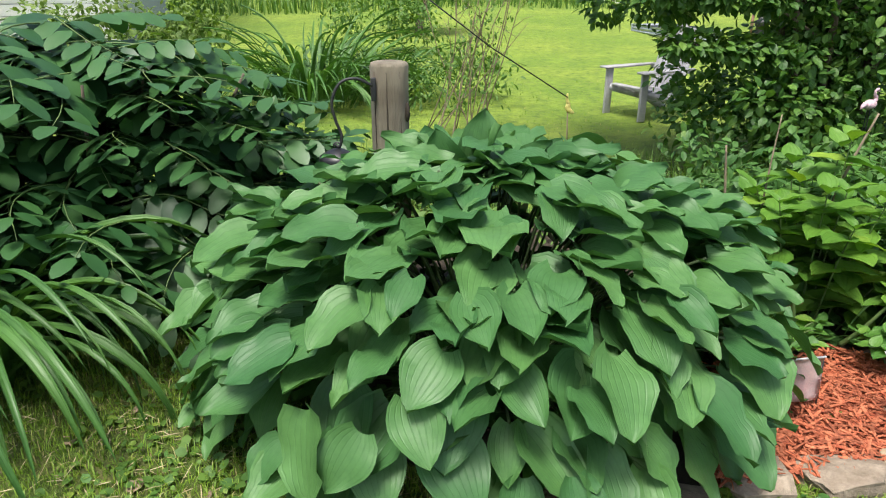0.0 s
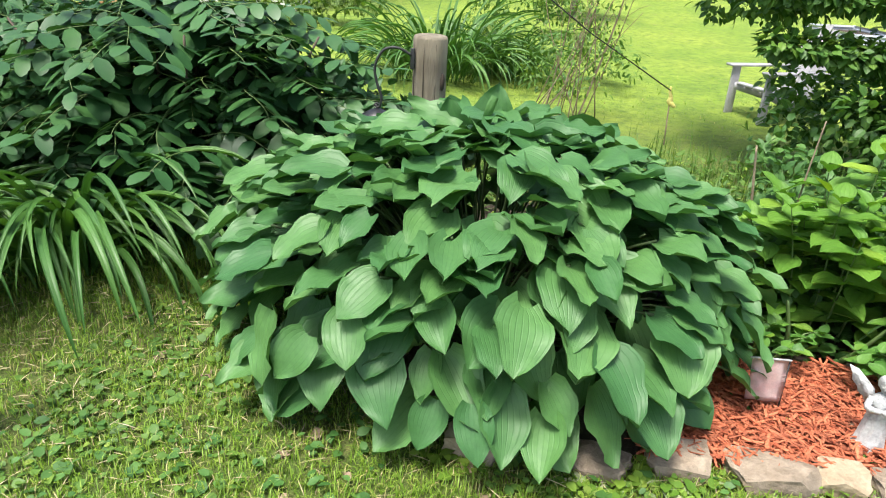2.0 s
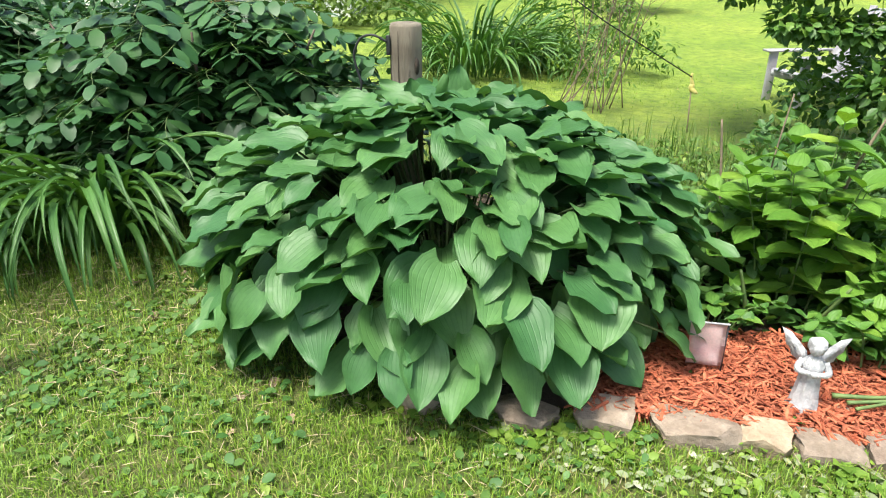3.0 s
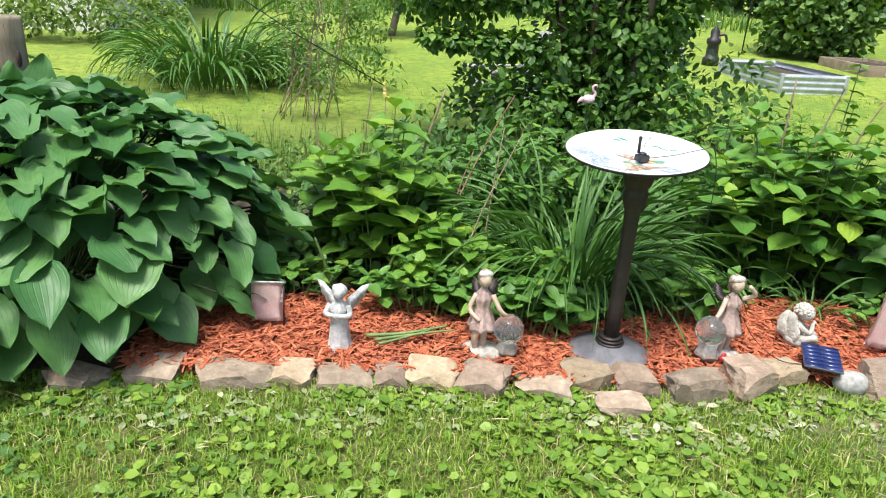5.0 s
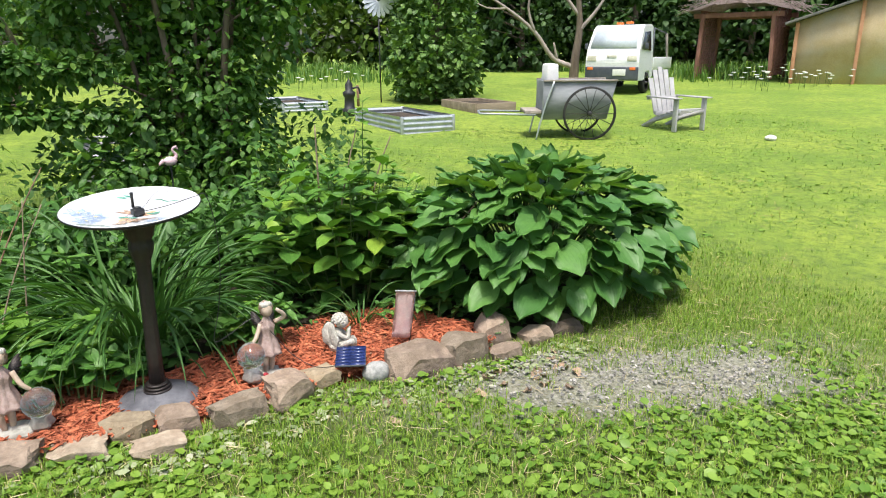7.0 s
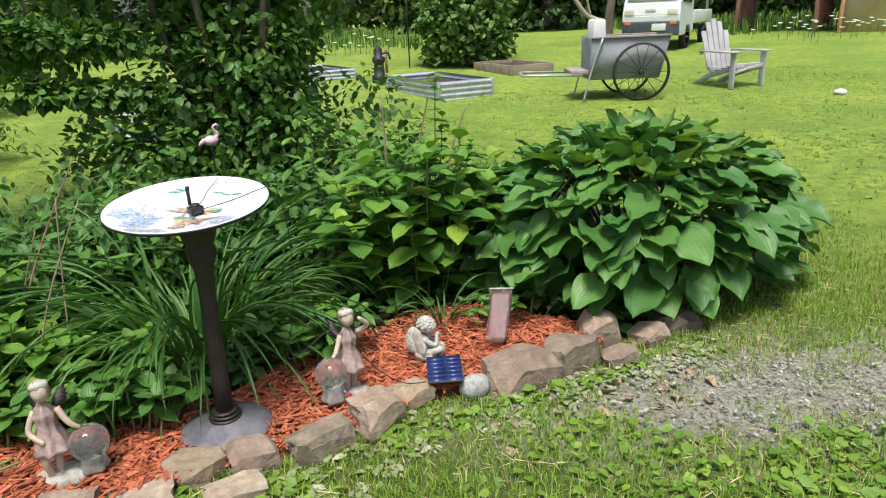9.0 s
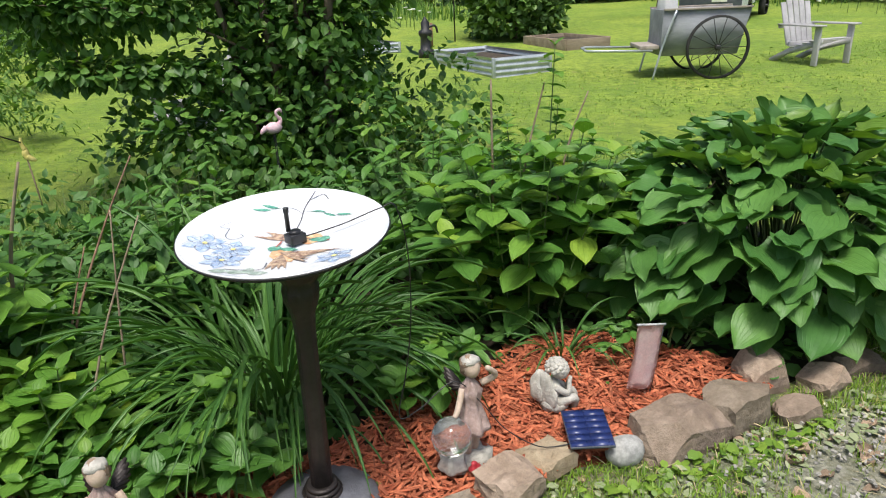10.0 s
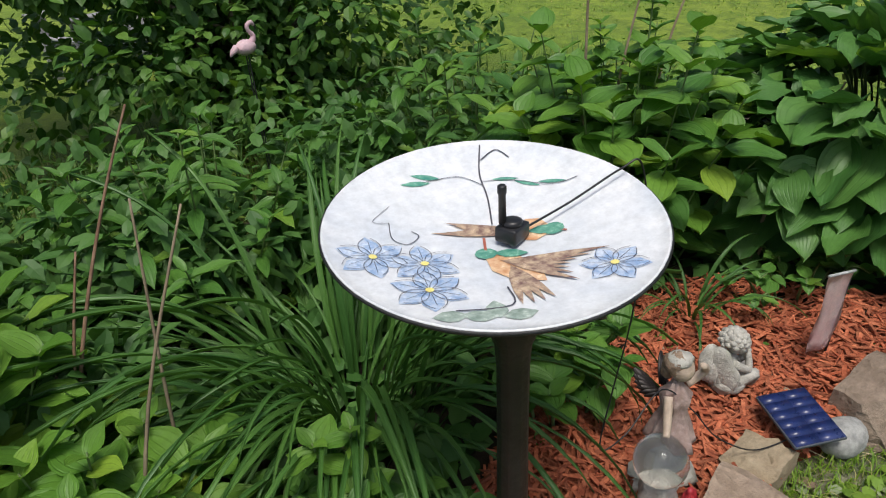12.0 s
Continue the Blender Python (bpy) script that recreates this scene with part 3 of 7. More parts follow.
def straw(n, rect, keep):
    p = field(n, *rect, keep)
    k = len(p)
    p[:, 2] += RNG.uniform(0.004, 0.03, k)
    d = around(k) + np.array([[0, 0, 1]]) * RNG.uniform(-0.2, 0.25, (k, 1))
    v, f = leaf_mesh_data(p, d, np.array([[0, 0, 1.0]]) + RNG.normal(0, 0.2, (k, 3)), RNG.uniform(0.03, 0.11, k), RNG.uniform(0.002, 0.004, k))
    cover("dry_clippings", v, f, M_STRAW, "dry straw-coloured grass clippings on the lawn", "clippings")


straw(5600, (-2.8, 0.7, 5.8, 2.2), lambda x, y: in_bed(x, y) < 0 and R.random() < 0.3 + 0.6 * math.exp(-((x + 1.5) ** 2 + (y - 1.5) ** 2) / 0.8) + max(0, thick(x, y, 2.2)))


def chips(name, n, rect, keep, size, lift, material, label, category, flat=0.3, tall=0.35):
    """Loose pieces: small uneven blocks."""
    p = field(n, *rect, keep)
    k = len(p)
    p[:, 2] += lift + RNG.uniform(0, 0.02, k)
    d = around(k) + np.array([[0, 0, 1]]) * RNG.uniform(-tall, tall, (k, 1))
    x, y, z = frames_of(d, np.array([[0, 0, 1.0]]) + RNG.normal(0, 0.35, (k, 3)))
    L, W = RNG.uniform(*size[0], (k, 1)), RNG.uniform(*size[1], (k, 1))
    H = W * RNG.uniform(flat * 0.6, flat * 1.4, (k, 1))
    c = []
    for sx, sy, sz in ((-1, -1, -1), (1, -1, -1), (1, 1, -1), (-1, 1, -1), (-1, -1, 1), (1, -1, 1), (1, 1, 1), (-1, 1, 1)):
        j = RNG.uniform(0.55, 1.0, (k, 3))
        c.append(p + x * W / 2 * sx * j[:, :1] + y * L / 2 * sy * j[:, 1:2] + z * H / 2 * sz * j[:, 2:])
    v = np.stack(c, 1)
    f = np.array([[0, 3, 2, 1], [4, 5, 6, 7], [0, 1, 5, 4], [1, 2, 6, 5], [2, 3, 7, 6], [3, 0, 4, 7]])[None] + np.arange(k)[:, None, None] * 8
    cover(name, v, f.reshape(-1, 4), material, label, category, False)


chips("mulch_chips", 21000, (0.7, 1.65, 4.2, 2.8), lambda x, y: in_mulch(x, y) > 0.025, ((0.018, 0.095), (0.004, 0.014)), 0.045, M_MULCH, "shredded red-dyed wood mulch", "mulch", 0.45)
chips("gravel_chips", 7000, (3.2, 0.5, 6.2, 2.4), lambda x, y: in_gravel(x, y) > R.uniform(-0.05, 0.5), ((0.006, 0.02), (0.006, 0.016)), 0.012, M_PEBBLE, "small pale gravel", "gravel", 0.7)


# ---- leaves as meshes ----
def blade_shape(v, kind):
    if kind == "heart":
        return (math.sin(math.pi * min(1.0, (v * 0.96 + 0.04)) ** 0.72) ** 0.75) * (1 - 0.12 * v)
    if kind == "ovate":
        return math.sin(math.pi * (v * 0.97 + 0.015) ** 0.8) ** 0.9
    return min(1.0, 4.5 * v + 0.25) * (1 - v ** 3.0) ** 0.8  # strap


def leaf_mesh(name, material, kind="heart", wide=0.75, cup=0.18, droop=0.25, wave=0.03, nx=6, ny=9, seed=1, arch=None, fold=0.0):
    """A leaf one metre long along Y, with its upper side to Z. arch bends a long strap over."""
    rr = random.Random(seed)
    bm = bmesh.new()
    uvl = bm.loops.layers.uv.new("UVMap")
    ph = rr.uniform(0, 6)
    grid, uvs = [], {}
    ang, py, pz = (arch[0] if arch else 0.0), 0.0, 0.0
    for j in range(ny + 1):
        v = j / ny
        if arch:
            if j:
                ang += (arch[1] - arch[0]) / ny * (0.5 + v)
                py += math.cos(ang) / ny
                pz += math.sin(ang) / ny
        else:
            py, pz = v - droop * 0.25 * v * v, -droop * v * v + 0.10 * v
        w = wide / 2 * blade_shape(v, kind)
        row = []
        for i in range(nx + 1):
            u = i / nx * 2 - 1
            back = 0.10 * wide * u * u * max(0.0, 1 - v * 4) if kind == "heart" else 0.0
            z = pz + cup * wide * (u * u - 0.3) * (1 - 0.6 * v) + (wave * math.sin(v * 11 + ph + u * 2) + 0.35 * wave * math.sin(v * 25 + ph * 2 - u * 3)) * u * u - fold * wide * (1 - abs(u))
            vt = bm.verts.new((u * w, py - back, z))
            uvs[vt] = (u, v)
            row.append(vt)
        grid.append(row)
    for j in range(ny):
        for i in range(nx):
            f = bm.faces.new((grid[j][i], grid[j][i + 1], grid[j + 1][i + 1], grid[j + 1][i]))
            for lp in f.loops:
                lp[uvl].uv = uvs[lp.vert]
    return to_mesh(bm, name, material)


def hang(name, me, parent, m):
    ob = new(name, me)
    ob.parent = parent
    ob.matrix_basis = m
    return ob


LEAF_FORMS = [(0.78, 0.14, 0.14), (0.72, 0.20, 0.22), (0.84, 0.10, 0.28), (0.70, 0.26, 0.08), (0.76, 0.06, 0.34), (0.80, 0.18, 0.18)]
HOSTA_A = [leaf_mesh("hosta_leaf", M_HOSTA, "heart", w, c, dr, 0.05, seed=s) for s, (w, c, dr) in enumerate(LEAF_FORMS)]
HOSTA_B = [leaf_mesh("hosta_leaf", M_HOSTA2, "heart", w + 0.02, c, dr, 0.05, seed=s + 9) for s, (w, c, dr) in enumerate(LEAF_FORMS)]
HOSTA_Y = [leaf_mesh("hosta_leaf", M_HOSTA_YOUNG, "heart", w, 0.26, 0.05, 0.035, seed=s + 15) for s, w in enumerate((0.62, 0.52))]


def joined(name, pieces, material, parent, label=""):
    """Many leaves on one mesh, for those past the ones that can be picked apart."""
    V, Fc, U, k = [], [], [], 0
    for me, m in pieces:
        n = len(me.vertices)
        co = np.empty(n * 3)
        me.vertices.foreach_get("co", co)
        mm = np.array(m)
        V.append(co.reshape(-1, 3) @ mm[:3, :3].T + mm[:3, 3])
        q = np.empty(len(me.loops), dtype=np.int32)
        me.loops.foreach_get("vertex_index", q)
        Fc.append(q.reshape(-1, 4) + k)
        uv = np.empty(len(me.loops) * 2)
        me.uv_layers[0].data.foreach_get("uv", uv)
        U.append(uv)
        k += n
    out = bpy.data.meshes.new(name)
    out.from_pydata(np.concatenate(V).tolist(), [], np.concatenate(Fc).tolist())
    out.uv_layers.new(name="UVMap").data.foreach_set("uv", np.concatenate(U))
    out.materials.append(material)
    out.polygons.foreach_set("use_smooth", [True] * len(out.polygons))
    ob = new(name, out)
    ob.parent = parent
    ob["kind"] = "stuff"
    if label:
        ob["label"] = label
    return ob


def hosta(loc, rx, ry, top, count, size, meshes, label, upright=0.25, seed=3, young=(), joint=None, flat=0.9, droop=1.2):
    """A mound of broad leaves on stalks, held flat above and hanging at the rim."""
    rr = random.Random(seed)
    base = thing("hosta", loc, label, "hosta", "hosta plants")
    stalks = bmesh.new()
    singles, rest = 0, []
    for i in range(count):
        f = (i + 0.5) / count
        inner = i % 4 == 3
        phi = math.acos((1 - f * (0.85 if inner else 1.0)) ** 1.35)
        phi = min(phi + rr.uniform(-0.10, 0.10), 1.62)
        th = i * 2.39996 + rr.uniform(-0.3, 0.3)
        sh = (0.78 if inner else 1.0) * rr.uniform(0.88, 1.06)
        out = Vector((math.cos(th), math.sin(th), 0))
        z = 0.15 + (top - 0.15) * max(0.0, math.cos(phi)) ** flat
        p = Vector((rx * math.sin(phi) * out.x * sh, ry * math.sin(phi) * out.y * sh, z * rr.uniform(0.93, 1.04)))
        s = size * rr.uniform(0.70, 1.18) * (1.1 if phi < 0.4 else 0.86 + 0.20 * math.sin(phi))
        if phi > 1.36:
            p.z = rr.uniform(0.12, 0.42)
        lean = -0.16 + 0.14 * phi + droop * max(0.0, phi - 1.0) ** 1.15 + rr.uniform(-0.28, 0.36)
        if phi < 0.7 and rr.random() < upright:
            lean = -rr.uniform(0.5, 1.15) * (1.2 - phi)
        d = out * math.cos(lean) + Vector((0, 0, -math.sin(lean)))
        d += Vector((-out.y, out.x, 0)) * rr.uniform(-0.55, 0.55)
        n = Vector((0, 0, 1)) * math.cos(lean) + out * math.sin(lean) + Vector((rr.uniform(-0.32, 0.32), rr.uniform(-0.32, 0.32), 0))
        start = p - d.normalized() * s * 0.55
        if start.z + d.normalized().z * s < 0.03:
            start.z = 0.03 - d.normalized().z * s
        me = rr.choice(young) if young and phi < 0.8 and rr.random() < 0.55 else rr.choice(meshes)
        m = basis(d, n, start, s, rr.uniform(0.86, 1.12))
        if out.y < 0.35 and not inner and singles < 298:
            hang("leaf", me, base, m)
            singles += 1
        else:
            rest.append((me, m))
        if i % 4 == 0:
            root = Vector((out.x * 0.06, out.y * 0.06, 0.0))
            tube(stalks, bez(root, root.lerp(start, 0.6) + Vector((0, 0, 0.08)), start, n=3), [0.005] * 7, 5)
    part("stalk", stalks, M_STALK, base, "dull green leaf stalks")["kind"] = "stuff"
    joined("back_foliage", rest, joint, base)
    return base


BIG_HOSTA = hosta((0.09, 2.34, -0.06), 1.06, 0.91, 0.93, 620, 0.222, HOSTA_A, "very large blue-green hosta with ribbed drooping leaves", 0.22, 3, (), M_HOSTA_JOINT, 0.62, 1.3)
hosta((4.72, 2.66, -0.04), 0.90, 0.72, 0.80, 560, 0.20, HOSTA_B, "large green hosta with upright yellow-green centre leaves", 0.5, 8, HOSTA_Y, M_HOSTA2_JOINT, 0.75, 0.75)

for _at, _d, _n, _s in (((-0.03, 0.18, 0.80), (0.12, 0.12, 1), (0.15, -1, 0.3), 0.25), ((-0.13, 0.12, 0.77), (-0.25, -0.05, 0.9), (-0.2, -1, 0.4), 0.23), ((0.10, 0.14, 0.76), (0.55, -0.1, 0.75), (0.2, -0.7, 0.7), 0.23)):
    hang("leaf", HOSTA_A[0], BIG_HOSTA, basis(_d, _n, _at, _s))

BROAD = [leaf_mesh("broad_leaf", M_BROAD, "ovate", w, c, dr, 0.025, 4, 7, seed=s + 20) for s, (w, c, dr) in enumerate([(0.68, 0.15, 0.25), (0.62, 0.22, 0.35), (0.72, 0.1, 0.2)])]
BROAD_LIGHT = [leaf_mesh("broad_leaf", M_BROAD_LIGHT, "ovate", w, c, dr, 0.025, 4, 7, seed=s + 25) for s, (w, c, dr) in enumerate([(0.68, 0.15, 0.25), (0.62, 0.22, 0.35), (0.72, 0.1, 0.2)])]
NARROW = [leaf_mesh("narrow_leaf", M_BROAD, "ovate", w, 0.2, dr, 0.02, 4, 6, seed=s + 30) for s, (w, dr) in enumerate([(0.34, 0.25), (0.40, 0.4)])]


def leafy_shrub(name, loc, rx, ry, tall, stems, size, label, category, meshes=BROAD, seed=1, pairs=5, low=0.25, group=""):
    """Upright stems with opposite pairs of leaves, small ones at the tip."""
    rr = random.Random(seed)
    base = thing(name, loc, label, category, group)
    canes = bmesh.new()
    for k in range(stems):
        a, q = k * 2.39996, math.sqrt((k + 0.5) / stems)
        foot = Vector((math.cos(a) * rx * q * 0.45, math.sin(a) * ry * q * 0.45, 0))
        head = Vector((math.cos(a) * rx * q, math.sin(a) * ry * q, tall * (1 - 0.45 * q * q) * rr.uniform(0.8, 1.1)))
        pts = bez(foot, foot.lerp(head, 0.5) + Vector((0, 0, 0.06)), head, n=4)
        tube(canes, pts, [0.005 - 0.003 * i / 8 for i in range(len(pts))], 5)
        tw = rr.uniform(0, 3)
        for j in range(pairs):
            t = low + (1 - low) * (j + 0.6) / pairs
            i = min(int(t * 8), 7)
            p = pts[i].lerp(pts[i + 1], t * 8 - i)
            for side in (0, 1):
                aa = tw + j * 1.57 + side * math.pi + rr.uniform(-0.3, 0.3)
                lift = 0.75 if j == pairs - 1 else rr.uniform(-0.35, 0.3)
                d = Vector((math.cos(aa), math.sin(aa), lift)) + (head - foot).normalized() * 0.15
                s = size * rr.uniform(0.75, 1.2) * (0.65 if j == pairs - 1 else 1.0)
                hang("leaf", rr.choice(meshes), base, basis(d, (0, 0, 1.0), p, s))
    part("stem", canes, M_PETIOLE, base, "thin green stems")["kind"] = "stuff"
    return base


leafy_shrub("hydrangea", (1.55, 2.72, -0.03), 0.40, 0.34, 0.80, 20, 0.17, "bright green hydrangea with broad toothed leaves", "hydrangea", BROAD_LIGHT, seed=2, pairs=6, low=0.15, group="hydrangea shrubs")
leafy_shrub("hydrangea", (3.62, 2.92, -0.03), 0.58, 0.44, 0.90, 34, 0.165, "leafy green hydrangea with broad pointed leaves", "hydrangea", BROAD + BROAD_LIGHT, seed=4, pairs=6, low=0.15, group="hydrangea shrubs")
leafy_shrub("hydrangea", (1.95, 2.55, -0.03), 0.28, 0.26, 0.34, 12, 0.12, "low young hydrangea growth with broad leaves", "hydrangea", BROAD_LIGHT, seed=5, pairs=4, group="hydrangea shrubs")
leafy_shrub("goldenrod", (2.25, 3.25, -0.03), 0.62, 0.45, 0.72, 22, 0.12, "upright wild goldenrod with narrow pointed leaves", "wild plant", NARROW, 6, 6, 0.3)
leafy_shrub("goldenrod", (3.35, 3.55, -0.02), 0.60, 0.4, 0.80, 18, 0.12, "upright wild goldenrod with narrow leaves beside a hydrangea", "wild plant", NARROW, 7, 6, 0.3)
leafy_shrub("budding_cane", (3.66, 2.95, -0.03), 0.34, 0.12, 1.08, 8, 0.07, "tall hydrangea canes with small yellow-green buds", "hydrangea", BROAD_LIGHT, 15, 7, 0.68)
leafy_shrub("seedling", (2.33, 2.28, -0.02), 0.08, 0.06, 0.40, 3, 0.085, "light green weed seedling beside the pedestal", "seedling", BROAD_LIGHT, 16, 3, 0.6)
leafy_shrub("seedling", (1.86, 2.42, -0.02), 0.22, 0.14, 0.42, 9, 0.11, "light green leafy seedlings between the dry canes", "seedling", BROAD_LIGHT, 17, 4, 0.4)
leafy_shrub("low_vine", (2.15, 2.30, -0.02), 0.36, 0.16, 0.16, 12, 0.07, "low heart-leaved vine creeping over the mulch", "ground vine", BROAD, 9, 3, 0.3, "creeping vines")
leafy_shrub("low_vine", (3.95, 2.42, -0.02), 0.40, 0.18, 0.15, 14, 0.065, "low round-leaved vine under the hosta", "ground vine", BROAD, 10, 3, 0.3, "creeping vines")
leafy_shrub("low_vine", (1.2, 2.40, -0.02), 0.36, 0.16, 0.18, 12, 0.08, "low heart-leaved vine between hosta and mulch", "ground vine", BROAD, 11, 3, 0.3, "creeping vines")

leafy_shrub("low_vine", (2.26, 2.17, -0.02), 0.30, 0.14, 0.26, 14, 0.095, "broad heart-leaved vine beside the birdbath foot", "ground vine", BROAD, 12, 4, 0.2, "creeping vines")
leafy_shrub("low_vine", (1.80, 2.28, -0.02), 0.34, 0.14, 0.24, 14, 0.09, "heart-leaved vine behind the fairy statue", "ground vine", BROAD, 13, 4, 0.2, "creeping vines")
leafy_shrub("low_vine", (2.95, 2.38, -0.02), 0.28, 0.14, 0.30, 12, 0.095, "heart-leaved vine growing up beside the daylily", "ground vine", BROAD, 14, 4, 0.2, "creeping vines")

STRAPS = [leaf_mesh("strap_leaf", M_BLADE, "strap", w, 0.0, 0, 0.004, 2, 14, seed=s + 40, arch=a, fold=0.35) for s, (w, a) in enumerate([(0.030, (1.35, -0.9)), (0.028, (1.25, -1.3)), (0.032, (1.45, -0.5)), (0.026, (1.1, -1.0)), (0.030, (1.5, 0.2))])]


WIDE = [leaf_mesh("strap_leaf", M_BLADE, "strap", w, 0.0, 0, 0.004, 2, 16, seed=s + 50, arch=a, fold=0.3) for s, (w, a) in enumerate([(0.042, (1.4, -1.25)), (0.046, (1.3, -1.45)), (0.040, (1.45, -1.0)), (0.044, (1.2, -1.3))])]


def daylily(loc, r, length, count, label, seed=1, group="daylily clumps", facing=None, straps=STRAPS, slim=1.0):
    """A fountain of arching strap leaves."""
    rr = random.Random(seed)
    base = thing("daylily", loc, label, "daylily", group)
    for k in range(count):
        a = rr.uniform(0, 2 * math.pi) if facing is None or rr.random() < 0.3 else facing + rr.gauss(0, 0.7)
        q = r * math.sqrt(rr.random()) * 0.6
        p = (math.cos(a) * q, math.sin(a) * q, 0)
        m = pose(*p, 0, 0, math.degrees(a) - 90 + rr.uniform(-25, 25)) @ pose(0, 0, 0, rr.uniform(-14, 12), rr.uniform(-8, 8), 0)
        s = length * rr.uniform(0.65, 1.15)
        hang("leaf", rr.choice(straps), base, m @ Matrix.Diagonal((s * slim * rr.uniform(0.8, 1.2), s, s, 1)))
    return base


daylily((2.50, 2.70, -0.03), 0.42, 0.78, 290, "large green daylily clump behind the birdbath", 2, slim=0.68)
daylily((3.56, 2.50, -0.03), 0.08, 0.36, 26, "small daylily tuft in the mulch", 3)
daylily((-2.02, 2.52, -0.03), 0.62, 1.18, 150, "long arching daylily leaves over the lawn edge", 4, facing=-1.2, straps=WIDE, slim=0.74)
daylily((-2.72, 2.30, -0.02), 0.55, 1.18, 110, "long arching daylily leaves beside a dense bush", 5, facing=-1.0, straps=WIDE, slim=0.74)


# ---- compound-leaved bush ----
def frond_mesh(seed):
    rr = random.Random(seed)
    bm = bmesh.new()
    pts = [Vector((0.04 * math.sin(i * 0.7 + seed), i / 12, 0.16 * math.sin(i / 12 * 2.2) - 0.22 * (i / 12) ** 2)) for i in range(13)]
    tube(bm, pts, [0.006 - 0.004 * i / 12 for i in range(13)], 5)
    paint(bm, 0, 1)
    pairs = 8
    spots = [(0.18 + 0.78 * k / (pairs - 1), s) for k in range(pairs) for s in (-1, 1)] + [(1.0, 0)]
    for t, s in spots:
        i = min(int(t * 12), 11)
        p = pts[i].lerp(pts[i + 1], t * 12 - i)
        L = rr.uniform(0.17, 0.24) * (1 - 0.3 * abs(t - 0.5))
        d = Vector((s * 1.0, 0.30 if s else 1.0, rr.uniform(-0.75, -0.15)))
        m = basis(d, (0, 0.1, 1), p + Vector((s * 0.012, 0, 0)), L)
        rows = []
        for v, w, z in ((0, 0.06, 0), (0.25, 0.44, 0.03), (0.6, 0.52, 0.0), (0.88, 0.32, -0.05), (1.0, 0.06, -0.08)):
            rows.append([bm.verts.new(m @ Vector((-w / 2, v, z + 0.05 * w))), bm.verts.new(m @ Vector((0, v, z))), bm.verts.new(m @ Vector((w / 2, v, z + 0.05 * w)))])
        for a, b in zip(rows, rows[1:]):
            for c in (0, 1):
                bm.faces.new((a[c], a[c + 1], b[c + 1], b[c]))
    return to_mesh(bm, "frond", [M_FROND_SHADED, M_PETIOLE])


FRONDS = [frond_mesh(s) for s in range(4)]


def frond_bush(loc, rx, ry, tall, count, size, label, seed=1):
    rr = random.Random(seed)
    base = thing("locust_bush", loc, label, "bush")
    canes = bmesh.new()
    for k in range(14):
        a = k * 2.39996
        q = 0.75 * math.sqrt((k + 0.5) / 14)
        pts = bez((math.cos(a) * 0.25 * rx, math.sin(a) * 0.25 * ry, 0), (math.cos(a) * rx * q * 0.7, math.sin(a) * ry * q * 0.7, tall * 0.5), (math.cos(a) * rx * q, math.sin(a) * ry * q, tall * 0.9), n=4)
        tube(canes, pts, [0.014 - 0.001 * i for i in range(len(pts))], 6)
    part("stem", canes, M_BARK, base, "thin brown woody stems")["kind"] = "stuff"
    for k in range(count):
        f = (k + 0.5) / count
        phi = math.acos(1 - f * 0.98)
        th = k * 2.39996
        sh = rr.uniform(0.62, 1.04)
        o = Vector((math.cos(th), math.sin(th), 0))
        p = Vector((rx * o.x * math.sin(phi) * sh, ry * o.y * math.sin(phi) * sh, max(0.22, tall * math.cos(phi) ** 0.8 * rr.uniform(0.85, 1.05))))
        d = o * math.cos(phi * 0.7) + Vector((-o.y, o.x, 0)) * rr.uniform(-0.8, 0.8) + Vector((0, 0, rr.uniform(-0.15, 0.4)))
        s = size * rr.uniform(0.75, 1.2)
        hang("frond", rr.choice(FRONDS), base, basis(d, Vector((0, 0, 1)) + o * 0.3, p - d.normalized() * s * 0.5, s))
    return base


frond_bush((-1.80, 3.25, -0.02), 1.25, 0.70, 1.16, 250, 0.74, "dense dark green bush with long compound leaves, shade in their colour", 2)
frond_bush((-3.5, 3.35, 0.0), 1.15, 0.8, 1.14, 190, 0.74, "tall dark green bush with compound leaves, shade in their colour", 5)


